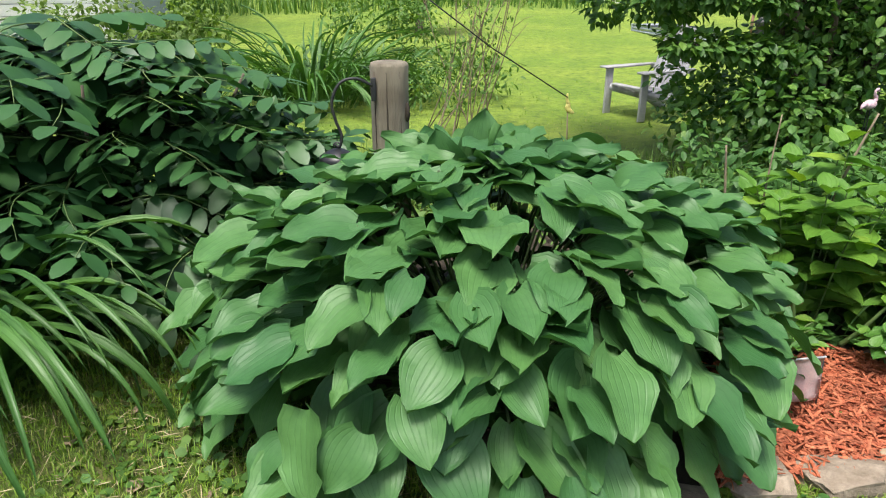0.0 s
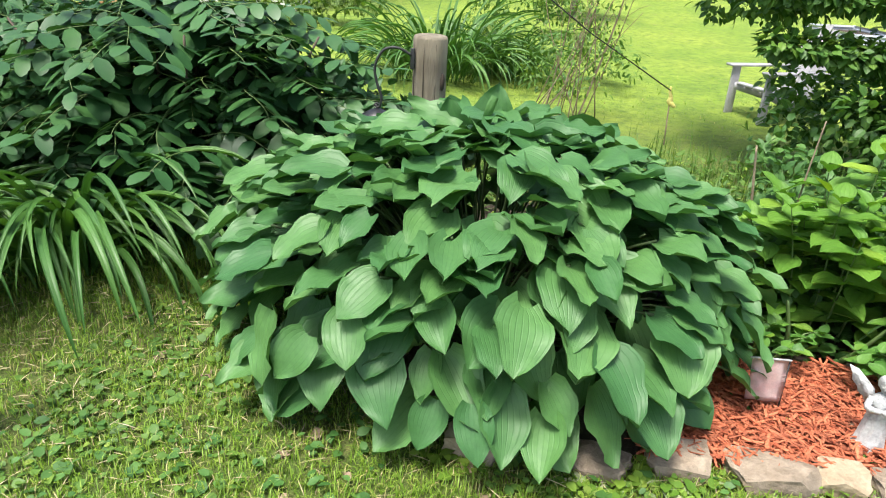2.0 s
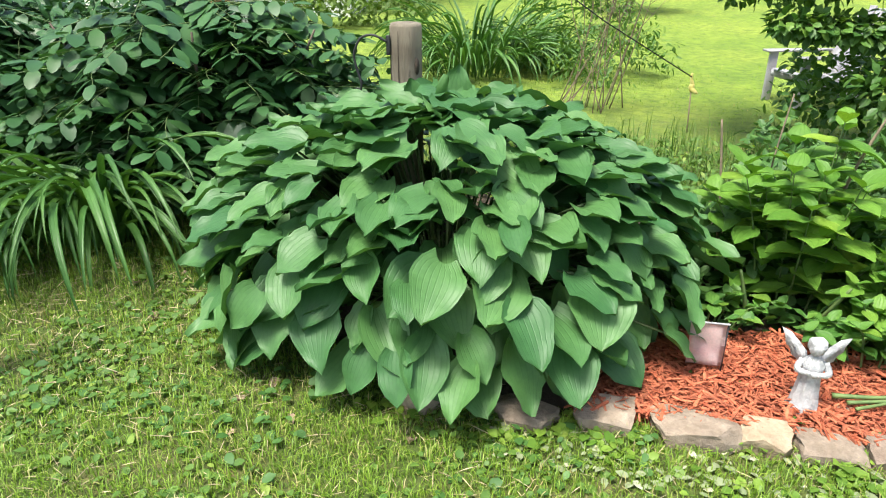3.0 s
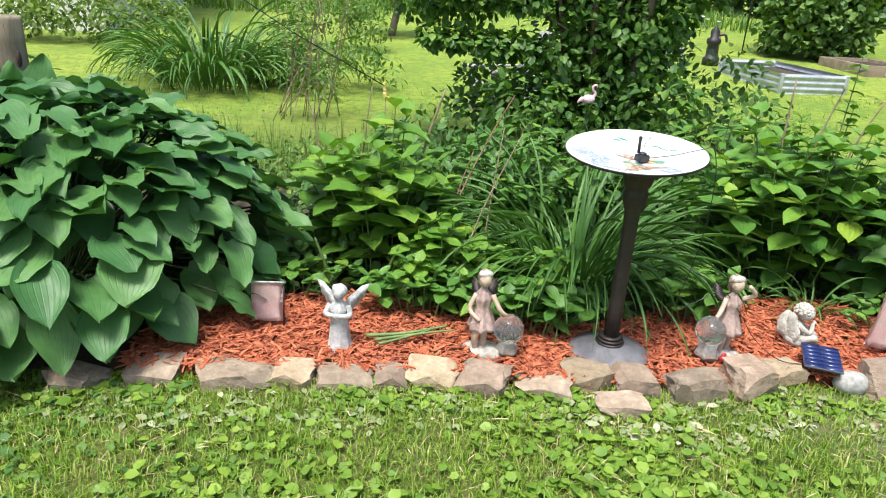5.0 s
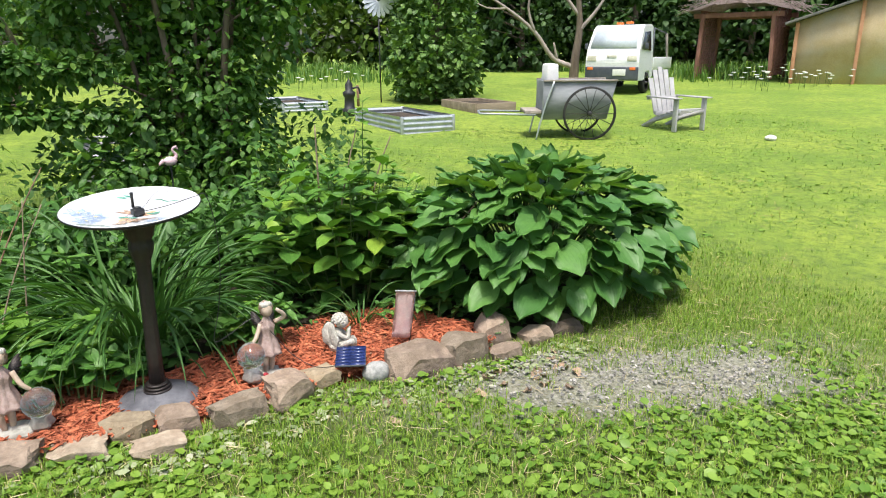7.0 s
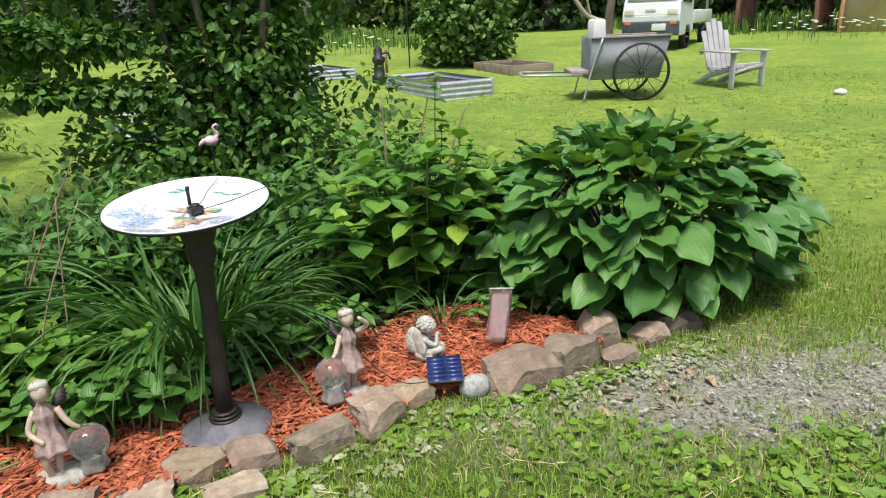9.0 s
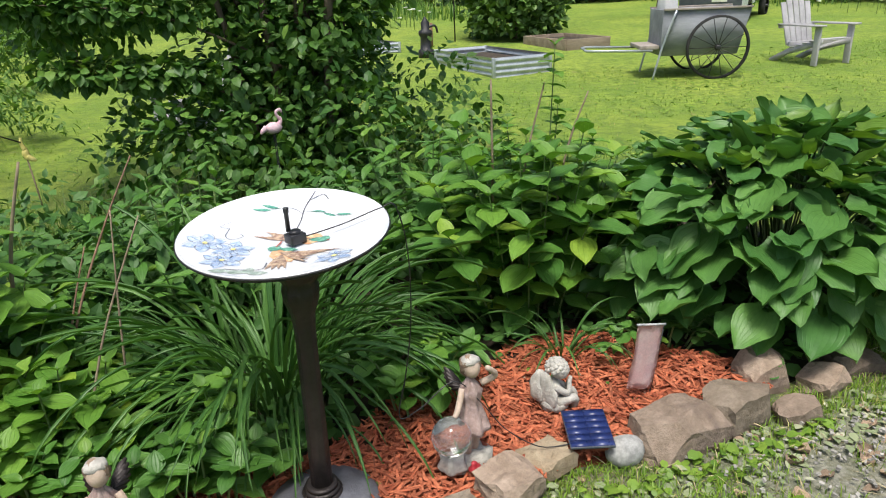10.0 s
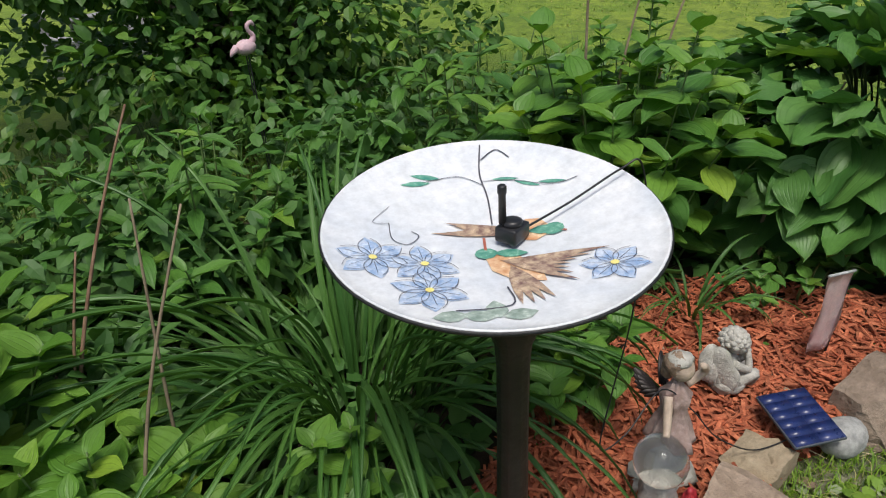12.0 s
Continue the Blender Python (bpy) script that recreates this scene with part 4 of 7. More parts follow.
# ---- stone edging ----
def rock(loc, size, turn, material, label, seed, group="edging stones", tilt=(0, 0)):
    """A rough split block: a cube cut, chipped and bevelled."""
    rr = random.Random(seed)
    bm = bmesh.new()
    bmesh.ops.create_cube(bm, size=1.0)
    bmesh.ops.subdivide_edges(bm, edges=bm.edges[:], cuts=4, use_grid_fill=True)
    for v in bm.verts:
        c = v.co
        n = noise.noise(c * 1.7 + Vector((seed * 3.1, 0, 0))) * 0.10 + noise.noise(c * 5 + Vector((0, seed, 0))) * 0.035
        c *= 1 + n
        c.z += 0.10 * noise.noise(Vector((c.x * 3, c.y * 3, seed)))
        c.x += 0.22 * c.z * rr.choice((-1, 1)) * 0.5 + 0.18 * c.y * math.sin(seed)
    for k in range(6):
        d = Vector((rr.uniform(-1, 1), rr.uniform(-1, 0.6), rr.uniform(-0.3, 0.9))).normalized()
        bmesh.ops.bisect_plane(bm, geom=bm.verts[:] + bm.edges[:] + bm.faces[:], plane_co=d * rr.uniform(0.46, 0.62), plane_no=d, clear_outer=True)
        bmesh.ops.holes_fill(bm, edges=[e for e in bm.edges if e.is_boundary])
    bmesh.ops.triangulate(bm, faces=[f for f in bm.faces if len(f.verts) > 4])
    bmesh.ops.transform(bm, matrix=Matrix.Diagonal((*size, 1)), verts=bm.verts)
    low = min(v.co.z for v in bm.verts)
    for v in bm.verts:
        v.co.z -= low
    ob = solo("edging_stone", bm, material, loc, label, "stone", group, turn=turn, smooth=False)
    ob.rotation_euler = Euler((radians(tilt[0]), radians(tilt[1]), radians(turn)))
    return ob


_pale, _red, _tan = "rough tan-grey fieldstone edging the bed", "reddish brown fieldstone edging the bed", "light tan fieldstone edging the bed"
for k, (x, y, w, d, h, turn, mt, lb) in enumerate([
    (0.21, 1.60, 0.20, 0.13, 0.13, 8, M_STONE, _pale), (0.60, 1.63, 0.20, 0.13, 0.08, -6, M_STONE, _pale), (0.86, 1.71, 0.20, 0.14, 0.08, 4, M_STONE, _pale),
    (1.17, 1.72, 0.28, 0.16, 0.09, 4, M_STONE, _pale), (1.37, 1.75, 0.16, 0.14, 0.09, -10, M_STONE_TAN, _tan), (1.56, 1.75, 0.21, 0.12, 0.08, 8, M_STONE, _pale),
    (1.725, 1.78, 0.12, 0.13, 0.09, 14, M_STONE_RED, _red), (1.88, 1.80, 0.20, 0.13, 0.10, -3, M_STONE_TAN, _tan), (2.07, 1.79, 0.20, 0.14, 0.10, -14, M_STONE_RED, _red),
    (2.29, 1.79, 0.20, 0.13, 0.08, -4, M_STONE, _pale), (2.455, 1.86, 0.20, 0.14, 0.11, -6, M_STONE_TAN, _tan), (2.635, 1.84, 0.16, 0.13, 0.11, 2, M_STONE_RED, _red),
    (2.57, 1.70, 0.19, 0.12, 0.07, 10, M_STONE, _pale), (2.86, 1.84, 0.24, 0.15, 0.11, 28, M_STONE, _pale), (3.08, 1.89, 0.19, 0.15, 0.13, 24, M_STONE_RED, _red),
    (3.235, 1.98, 0.15, 0.12, 0.09, 12, M_STONE_TAN, _tan), (3.67, 1.95, 0.30, 0.17, 0.14, 8, M_STONE_RED, _red), (3.925, 1.98, 0.23, 0.15, 0.14, 10, M_STONE, _pale),
    (4.14, 2.11, 0.17, 0.12, 0.15, 0, M_STONE_RED, _red), (4.13, 1.92, 0.16, 0.11, 0.07, -12, M_STONE_RED, _red), (4.35, 2.02, 0.17, 0.13, 0.09, 15, M_STONE_RED, _red),
    (4.54, 2.08, 0.19, 0.14, 0.09, -6, M_STONE_RED, _red)]):
    rock((x, y, -0.068), (w * 0.95, d, h * (0.78 if x < 2.75 else 0.88)), turn, mt, lb, k + 1, tilt=(R.uniform(-5, 5), R.uniform(-5, 5)))

cobble = bmesh.new()
ball(cobble, 0.058, (0, 0, 0.035), (1.1, 0.9, 0.85), seg=18)
for _v in cobble.verts:
    _v.co *= 1 + 0.08 * noise.noise(_v.co * 18)
solo("cobble", cobble, M_STONE_GREY, (3.475, 1.93, -0.05), "round grey speckled cobble under the solar panel", "stone")


# ---- birdbath ----
def birdbath(loc):
    bath = thing("birdbath", loc, "white painted glass birdbath dish on a dark metal pedestal", "birdbath")
    bm = bmesh.new()
    lathe(bm, [(0.155, 0.0), (0.158, 0.008), (0.150, 0.016), (0.10, 0.034), (0.062, 0.046), (0.055, 0.050)], 40)
    part("base", bm, M_BASE, bath, "dull grey round metal foot")
    bm = bmesh.new()
    for z, r in ((0.052, 0.056), (0.064, 0.050), (0.076, 0.044)):
        lathe(bm, [(r * 0.8, z - 0.006), (r, z - 0.004), (r, z + 0.004), (r * 0.8, z + 0.006)], 28)
    part("collar", bm, M_BRONZE, bath, "stepped dark metal collar")
    bm = bmesh.new()
    lean = 0.017
    prof = [(0.030, 0.05), (0.029, 0.20), (0.027, 0.40), (0.027, 0.55), (0.030, 0.60), (0.044, 0.64), (0.047, 0.67), (0.040, 0.685), (0.050, 0.70), (0.056, 0.73), (0.075, 0.765), (0.09, 0.775)]
    lathe(bm, prof, 32, ripple=0.03, folds=10)
    for v in bm.verts:
        v.co.x += lean * v.co.z
    part("pedestal", bm, M_BRONZE, bath, "dark bronze fluted column")
    tilt = Matrix.Translation((-0.004, 0.028, 0.818)) @ basis((0.02, 1, 0.095), (-0.024, -0.095, 1))
    rad = 0.250

    def bowl(r):
        q = r / rad
        return -0.035 * (1 - q * q) - 0.006 * max(0.0, 1 - q * 2)

    bm = bmesh.new()
    rings = [(rad * q, bowl(rad * q)) for q in (0.05, 0.2, 0.35, 0.5, 0.65, 0.8, 0.92, 0.985)]
    lathe(bm, [(rad * 0.3, -0.052), (rad * 0.7, -0.030), (rad * 0.97, -0.009), (rad, -0.003), (rad * 1.003, 0.0), (rad * 0.995, 0.002)] + rings[::-1], 72)
    dish = part("dish", bm, M_DISH, bath, "shallow white glass dish painted with birds and blue flowers")
    dish.matrix_basis = tilt

    bm = bmesh.new()
    tube(bm, [(rad * 1.001 * math.cos(a), rad * 1.001 * math.sin(a), -0.003) for a in np.linspace(0, 2 * math.pi, 73)], 0.0035, 6)
    lathe(bm, [(rad * 0.28, -0.058), (rad * 0.72, -0.036), (rad * 0.985, -0.012), (rad * 0.99, -0.008), (rad * 0.7, -0.0315)], 72)
    for f in [f for f in bm.faces if len(f.verts) > 40]:
        bm.faces.remove(f)
    part("dish_rim", bm, M_IRON, dish, "dark underside and rim")

    def lay(bm, pts, up=0.0012):
        """A painted shape on the dish: a fan of its outline."""
        cx, cy = sum(p[0] for p in pts) / len(pts), sum(p[1] for p in pts) / len(pts)
        c = bm.verts.new((cx, cy, bowl(math.hypot(cx, cy)) + up + 0.0006))
        vs = [bm.verts.new((x, y, bowl(math.hypot(x, y)) + up)) for x, y in pts]
        for i in range(len(vs)):
            bm.faces.new((c, vs[i], vs[(i + 1) % len(vs)]))

    def leaf2(cx, cy, a, length, width, n=10):
        out = []
        for k in range(n):
            t = k / n * 2 * math.pi
            u, v = 0.5 + 0.5 * math.cos(t), math.sin(t) * 0.5
            v *= math.sin(math.pi * min(0.98, 0.12 + 0.8 * u)) 
            out.append((cx + length * u * math.cos(a) - width * v * math.sin(a), cy + length * u * math.sin(a) + width * v * math.cos(a)))
        return out

    def stroke(bm, pts, w=0.0014, up=0.0022):
        pts = [Vector((x, y, 0)) for x, y in pts]
        pts = bez(*pts, n=5) if len(pts) > 2 else pts
        prev = None
        for i, p in enumerate(pts):
            d = (pts[min(i + 1, len(pts) - 1)] - pts[max(i - 1, 0)]).normalized()
            s = Vector((-d.y, d.x, 0)) * w / 2
            z = bowl(math.hypot(p.x, p.y)) + up
            pair = [bm.verts.new((p.x + s.x, p.y + s.y, z)), bm.verts.new((p.x - s.x, p.y - s.y, z))]
            if prev:
                bm.faces.new((prev[0], prev[1], pair[1], pair[0]))
            prev = pair

    rr = random.Random(5)
    for cx, cy, s in ((-0.186, 0.013, 0.054), (-0.125, -0.025, 0.052), (-0.150, -0.090, 0.054), (0.090, -0.165, 0.048)):
        bm = bmesh.new()
        for k in range(6):
            a = k * math.pi / 3 + 0.3 + rr.uniform(-0.1, 0.1)
            if math.hypot(cx + s * math.cos(a), cy + s * math.sin(a)) < rad * 0.985:
                lay(bm, leaf2(cx, cy, a, s, s * 0.62))
        flower = part("painted_flower", bm, M_BLUE, dish, "pale blue painted flower")
        bm = bmesh.new()
        for k in range(6):
            a = k * math.pi / 3 + 0.3
            if math.hypot(cx + s * math.cos(a), cy + s * math.sin(a)) < rad * 0.985:
                stroke(bm, [(cx + 0.2 * s * math.cos(a), cy + 0.2 * s * math.sin(a)), (cx + s * 0.75 * math.cos(a), cy + s * 0.75 * math.sin(a))], 0.0007, 0.003)
                rim = leaf2(cx, cy, a, s, s * 0.62)
                stroke(bm, rim[1:], 0.0009, 0.003)
        part("flower_line", bm, M_INK, dish)
        bm = bmesh.new()
        lay(bm, [(cx + 0.006 * math.cos(t), cy + 0.006 * math.sin(t)) for t in np.linspace(0, 5.6, 8)], 0.0034)
        part("flower_centre", bm, M_YELLOW, dish)

    def bird(head, body, wing, tail, beak, wing_b):
        bm = bmesh.new()
        (hx, hy), (bx, by), (tx, ty) = head, body, tail
        lay(bm, leaf2(hx, hy, math.atan2(by - hy, bx - hx), math.hypot(tx - hx, ty - hy) * 0.75, 0.062), 0.0018)
        part("painted_bird", bm, M_PEACH, dish, "peach and green painted bird")
        bm = bmesh.new()
        lay(bm, [(hx + 0.017 * math.cos(t), hy + 0.015 * math.sin(t)) for t in np.linspace(0, 5.6, 9)], 0.0030)
        lay(bm, leaf2(hx + 0.01, hy - 0.004, math.atan2(wing[1] - hy, wing[0] - hx), 0.05, 0.024), 0.0032)
        part("bird_crown", bm, M_GREENPAINT, dish)
        bm = bmesh.new()
        for k in range(7):
            f = k / 6
            tip = (wing[0] * (1 - f) + wing_b[0] * f, wing[1] * (1 - f) + wing_b[1] * f)
            sx, sy = bx * 0.6 + hx * 0.4, by * 0.6 + hy * 0.4
            lay(bm, leaf2(sx, sy, math.atan2(tip[1] - sy, tip[0] - sx), math.hypot(tip[0] - sx, tip[1] - sy) * (1 - 0.25 * math.sin(f * 3.1)), 0.014), 0.0024 + 0.0002 * k)
        for k in range(4):
            a = math.atan2(ty - by, tx - bx) + (k - 1.5) * 0.14
            lay(bm, leaf2(bx, by, a, math.hypot(tx - bx, ty - by), 0.015), 0.0022 + 0.0002 * k)
        part("bird_feather", bm, M_BROWNPAINT, dish, "brown barred wing and tail")
        bm = bmesh.new()
        stroke(bm, [(hx, hy), beak], 0.004, 0.003)
        part("bird_beak", bm, M_BRICKRED, dish)

    bird((-0.032, -0.034), (-0.020, -0.078), (0.114, -0.127), (-0.042, -0.183), (-0.012, 0.006), (0.031, -0.170))
    bird((0.084, -0.035), (0.040, 0.000), (-0.081, 0.048), (0.005, 0.006), (0.096, -0.052), (-0.050, 0.064))
    bm = bmesh.new()
    stroke(bm, [(0.103, 0.214), (0.065, 0.15), (0.045, 0.09), (0.017, 0.03)], 0.0026)
    stroke(bm, [(0.085, 0.18), (0.12, 0.19), (0.13, 0.16)], 0.0025)
    stroke(bm, [(0.055, 0.12), (0.03, 0.16), (-0.03, 0.17)], 0.0015)
    stroke(bm, [(0.06, 0.13), (0.10, 0.11), (0.15, 0.06), (0.19, 0.05)], 0.0015)
    stroke(bm, [(-0.055, -0.127), (-0.075, -0.17), (-0.144, -0.150)], 0.0022)
    stroke(bm, [(-0.128, 0.09), (-0.14, 0.05), (-0.125, 0.03), (-0.10, 0.045), (-0.105, 0.06)], 0.0015)
    stroke(bm, [(-0.128, 0.09), (-0.15, 0.10), (-0.11, 0.13)], 0.001)
    part("painted_twig", bm, M_INK, dish, "thin dark painted twigs and tendrils")
    bm = bmesh.new()
    for (x, y), a in (((-0.02, 0.165), 2.9), ((0.0, 0.168), 2.6)):
        lay(bm, leaf2(x, y, a, 0.05, 0.014), 0.0016)
    for x, y, a in ((0.075, 0.128, -0.5), (0.105, 0.105, -0.9), (0.135, 0.080, -0.6)):
        lay(bm, leaf2(x, y, a, 0.045, 0.010), 0.0016)
    part("painted_fern", bm, M_GREENPAINT, dish, "green painted feathery leaves")
    bm = bmesh.new()
    for x, y, a in ((-0.105, -0.185, 2.6), (-0.105, -0.19, 1.2), (-0.135, -0.165, 2.9), (-0.10, -0.19, -0.2)):
        lay(bm, leaf2(x, y, a, 0.045, 0.03), 0.0016)
    part("painted_leaf", bm, M_PALEPAINT, dish, "grey-green painted leaves")
    return bath, tilt


BATH, TILT = birdbath((2.57, 2.03, -0.01))

PUMP = thing("fountain_pump", (2.57 + 0.016, 2.03 + 0.008, 0.772), "small black solar fountain pump in the birdbath dish", "pump")
bm = bmesh.new()
box(bm, (0.042, 0.036, 0.024), (0, 0, 0.014), pose(0, 0, 0, 0, 0, 25), 0.004)
lathe(bm, [(0.016, 0.024), (0.015, 0.032), (0.010, 0.034)], 14)
part("housing", bm, M_PLASTIC, PUMP)
bm = bmesh.new()
lathe(bm, [(0.0058, 0.0), (0.0055, 0.045), (0.0068, 0.048), (0.0068, 0.058), (0.005, 0.060)], 14, (-0.014, 0.004, 0.03))
part("nozzle", bm, M_PLASTIC, PUMP)
bm = bmesh.new()
for k in range(3):
    ball(bm, 0.007, (0.016 * math.cos(k * 2.1), 0.016 * math.sin(k * 2.1), 0.004), seg=8)
part("suction_foot", bm, M_PLASTIC, PUMP)
cable = bmesh.new()
tube(cable, bez((2.60, 2.035, 0.785), (2.70, 2.045, 0.800), (2.80, 2.05, 0.826), (2.838, 2.045, 0.826), (2.862, 2.045, 0.70), (2.862, 2.06, 0.50), (2.84, 2.07, 0.33), (2.81, 2.06, 0.20), (2.87, 2.05, 0.22), (2.98, 2.07, 0.27), (3.05, 2.04, 0.20), (3.12, 2.02, 0.10), (3.22, 1.99, 0.03), (3.32, 1.97, 0.03), n=6), 0.0018, 6)
solo("pump_cable", cable, M_PLASTIC, (0, 0, 0), "thin black cable hanging from the birdbath dish to the solar panel", "cable")

# ---- solar panel on its stake ----
PANEL = thing("solar_panel", (3.365, 1.995, -0.02), "small dark blue solar panel leaning on a cobble", "solar panel")
PM = basis((0.05, 0.165, 0.022), (-0.03, -0.13, 1.0), (0.012, -0.005, 0.072))
bm = bmesh.new()
box(bm, (0.135, 0.160, 0.008), (0, 0, 0), PM, 0.002)
part("frame", bm, M_BUMPER, PANEL)
for i in range(2):
    for j in range(6):
        bm = bmesh.new()
        box(bm, (0.0652, 0.0256, 0.002), ((i - 0.5) * 0.0655, (j - 2.5) * 0.0258, 0.0048), PM)
        part("solar_cell", bm, M_PANEL, PANEL)
bm = bmesh.new()
tube(bm, [(0, 0, 0.07), (0.005, 0.01, -0.02)], 0.006, 8)
part("stake", bm, M_PLASTIC, PANEL)


# ---- statues ----
def limb(bm, pts, radii, idx, seg=8):
    n0 = len(bm.faces)
    tube(bm, bez(*pts, n=4), [float(np.interp(i, np.linspace(0, len(pts) * 4 - 4, len(radii)), radii)) for i in range(len(pts) * 4 - 3)], seg)
    paint(bm, n0, idx)


def blob(bm, r, at, squash, idx, m=None, rough=0.0, seg=14):
    n0 = len(bm.faces)
    vs = ball(bm, r, at, squash, m, seg)
    if rough:
        for v in vs:
            v.co += (v.co - Vector(at)) * rough * noise.noise(v.co * 60)
    paint(bm, n0, idx)


def skirt(bm, prof, at, idx, folds=9, ripple=0.08, seg=32):
    n0 = len(bm.faces)
    lathe(bm, prof, seg, at, ripple, folds)
    paint(bm, n0, idx)


def wing(bm, root, way, length, width, idx, bend=0.3):
    """A feathered wing: overlapping long blades from one root."""
    n0 = len(bm.faces)
    for k in range(6):
        f = k / 5
        a = -0.5 + 1.0 * f
        d = Vector((way[0] * math.cos(a) * 1.0, way[1] * 0.6 - 0.02, way[2] * (0.35 + 0.65 * f) - 0.55 * (1 - f) + 0.1))
        L = length * (0.62 + 0.38 * f)
        m = basis(d, (0.0, -1, 0.15), Vector(root) + Vector((0, 0.004 * k, 0)), L)
        slab(bm, [(-0.03, 0), (-0.13, 0.35), (-0.13, 0.75), (-0.04, 0.98), (0.05, 0.97), (0.11, 0.7), (0.09, 0.3), (0.03, 0)], 0.04, m)
    paint(bm, n0, idx)


def sail(bm, root, side, s, idx):
    """One raised wing with a scalloped lower edge."""
    n0 = len(bm.faces)
    pts = [(0.0, 0.0), (0.10, -0.16), (0.30, -0.12), (0.38, 0.06), (0.55, 0.14), (0.62, 0.34), (0.80, 0.50), (0.84, 0.70), (1.0, 1.0), (0.70, 0.92), (0.40, 0.66), (0.12, 0.40)]
    for k, off in enumerate((0.0, 0.05)):
        q = 1 - 0.35 * k
        slab(bm, [(side * x * q, y * q) for x, y in pts][::side], 0.05, Matrix.Translation(Vector(root) + Vector((0, -off * s * 0.5, 0))) @ pose(0, 0, 0, 82, 0, side * 14) @ Matrix.Scale(s, 4))
    paint(bm, n0, idx)


def statue(name, bm, mats, loc, label, turn=0.0, size=1.0):
    bmesh.ops.scale(bm, vec=(size,) * 3, verts=bm.verts)
    return solo(name, bm, mats, loc, label, "statue", "garden statues", turn=turn)


bm = bmesh.new()
skirt(bm, [(0.040, 0), (0.041, 0.006), (0.034, 0.02), (0.029, 0.06), (0.025, 0.10), (0.022, 0.115), (0.026, 0.13), (0.027, 0.145), (0.012, 0.162), (0.009, 0.17)], (0, 0, 0), 0)
blob(bm, 0.020, (0, -0.002, 0.186), (0.95, 1, 1.1), 0)
blob(bm, 0.022, (0, 0.004, 0.192), (1.05, 1, 0.95), 0, rough=0.3)
limb(bm, [(-0.026, 0, 0.148), (-0.036, -0.016, 0.125), (-0.008, -0.034, 0.128)], [0.009, 0.009, 0.006], 0)
limb(bm, [(0.026, 0, 0.148), (0.036, -0.016, 0.125), (0.008, -0.034, 0.128)], [0.009, 0.009, 0.006], 0)
blob(bm, 0.010, (0, -0.036, 0.128), (1.1, 0.8, 0.9), 0)
sail(bm, (-0.008, 0.022, 0.125), -1, 0.078, 0)
sail(bm, (0.008, 0.022, 0.125), 1, 0.078, 0)
statue("angel_statue", bm, [M_RESIN], (1.505, 1.93, -0.02), "small white weathered angel statue with raised wings", -4, 1.30)


def fairy(loc, label, turn, globe_at, globe_r, rose, mirror=1):
    bm = bmesh.new()
    blob(bm, 0.06, (0.02 * mirror, 0, 0.01), (1.25, 0.9, 0.35), 3, rough=0.5)
    limb(bm, [(0, 0.0, 0.02), (0.004, -0.006, 0.07), (-0.004, 0, 0.13)], [0.009, 0.012, 0.018], 0)
    limb(bm, [(-0.020, -0.004, 0.02), (-0.024, -0.02, 0.075), (-0.012, 0, 0.13)], [0.009, 0.012, 0.018], 0)
    skirt(bm, [(0.046, 0.095), (0.043, 0.105), (0.033, 0.14), (0.022, 0.172), (0.026, 0.195), (0.028, 0.21), (0.012, 0.232), (0.008, 0.245)], (-0.004, 0, 0), 1, 7, 0.14)
    blob(bm, 0.024, (0, -0.003, 0.268), (0.9, 0.95, 1.08), 0)
    blob(bm, 0.026, (0, 0.005, 0.276), (1.02, 1.0, 0.92), 2, rough=0.4)
    blob(bm, 0.014, (0.0, 0.024, 0.256), (1.3, 0.8, 1.9), 2, rough=0.3)
    blob(bm, 0.0235, (0, 0.003, 0.286), (1.0, 1.0, 0.62), 3, rough=0.3)
    gx, gy, gz = globe_at
    limb(bm, [(0.026 * mirror, 0, 0.215), (0.05 * mirror, -0.02, 0.175), (gx * 0.85, gy * 0.9, gz + globe_r * 0.95)], [0.009, 0.008, 0.006], 0)
    if rose:
        limb(bm, [(-0.026 * mirror, 0, 0.215), (-0.062 * mirror, -0.012, 0.235), (-0.030 * mirror, -0.025, 0.272)], [0.009, 0.008, 0.006], 0)
        for k in range(3):
            blob(bm, 0.017 - 0.003 * k, (gx + 0.035 * mirror * -1, gy - 0.045, 0.035 + 0.006 * k), (1, 0.7, 0.9), 4, rough=0.8, seg=10)
    else:
        limb(bm, [(-0.026 * mirror, 0, 0.215), (-0.046 * mirror, -0.012, 0.165), (-0.012 * mirror, -0.035, 0.135)], [0.009, 0.008, 0.006], 0)
    for s in (-1, 1):
        wing(bm, (0.006 * s, 0.02, 0.20), (s * 0.7, 0.9, 0.7), 0.065, 0.05, 6)
    skirt(bm, [(0.030, 0.02), (0.036, 0.03), (0.028, 0.05), (0.03, gz - globe_r * 0.8)], (gx, gy, 0), 3, 5, 0.1)
    n0 = len(bm.faces)
    ball(bm, globe_r, globe_at, (1, 1, 1), seg=24)
    paint(bm, n0, 5)
    return statue("fairy_statue", bm, [M_SKIN, M_DRESS, M_HAIR, M_RESIN_WARM, M_ROSE, M_GLOBE, M_BRONZE], loc, label, turn, 1.18)


fairy((2.06, 1.97, -0.015), "standing garden fairy statue in pink dress beside a glass globe", 0, (0.085, -0.02, 0.105), 0.050, False)
fairy((3.035, 2.075, -0.015), "garden fairy statue with clear glass globe and red rose", 8, (-0.078, -0.035, 0.115), 0.050, True, -1)

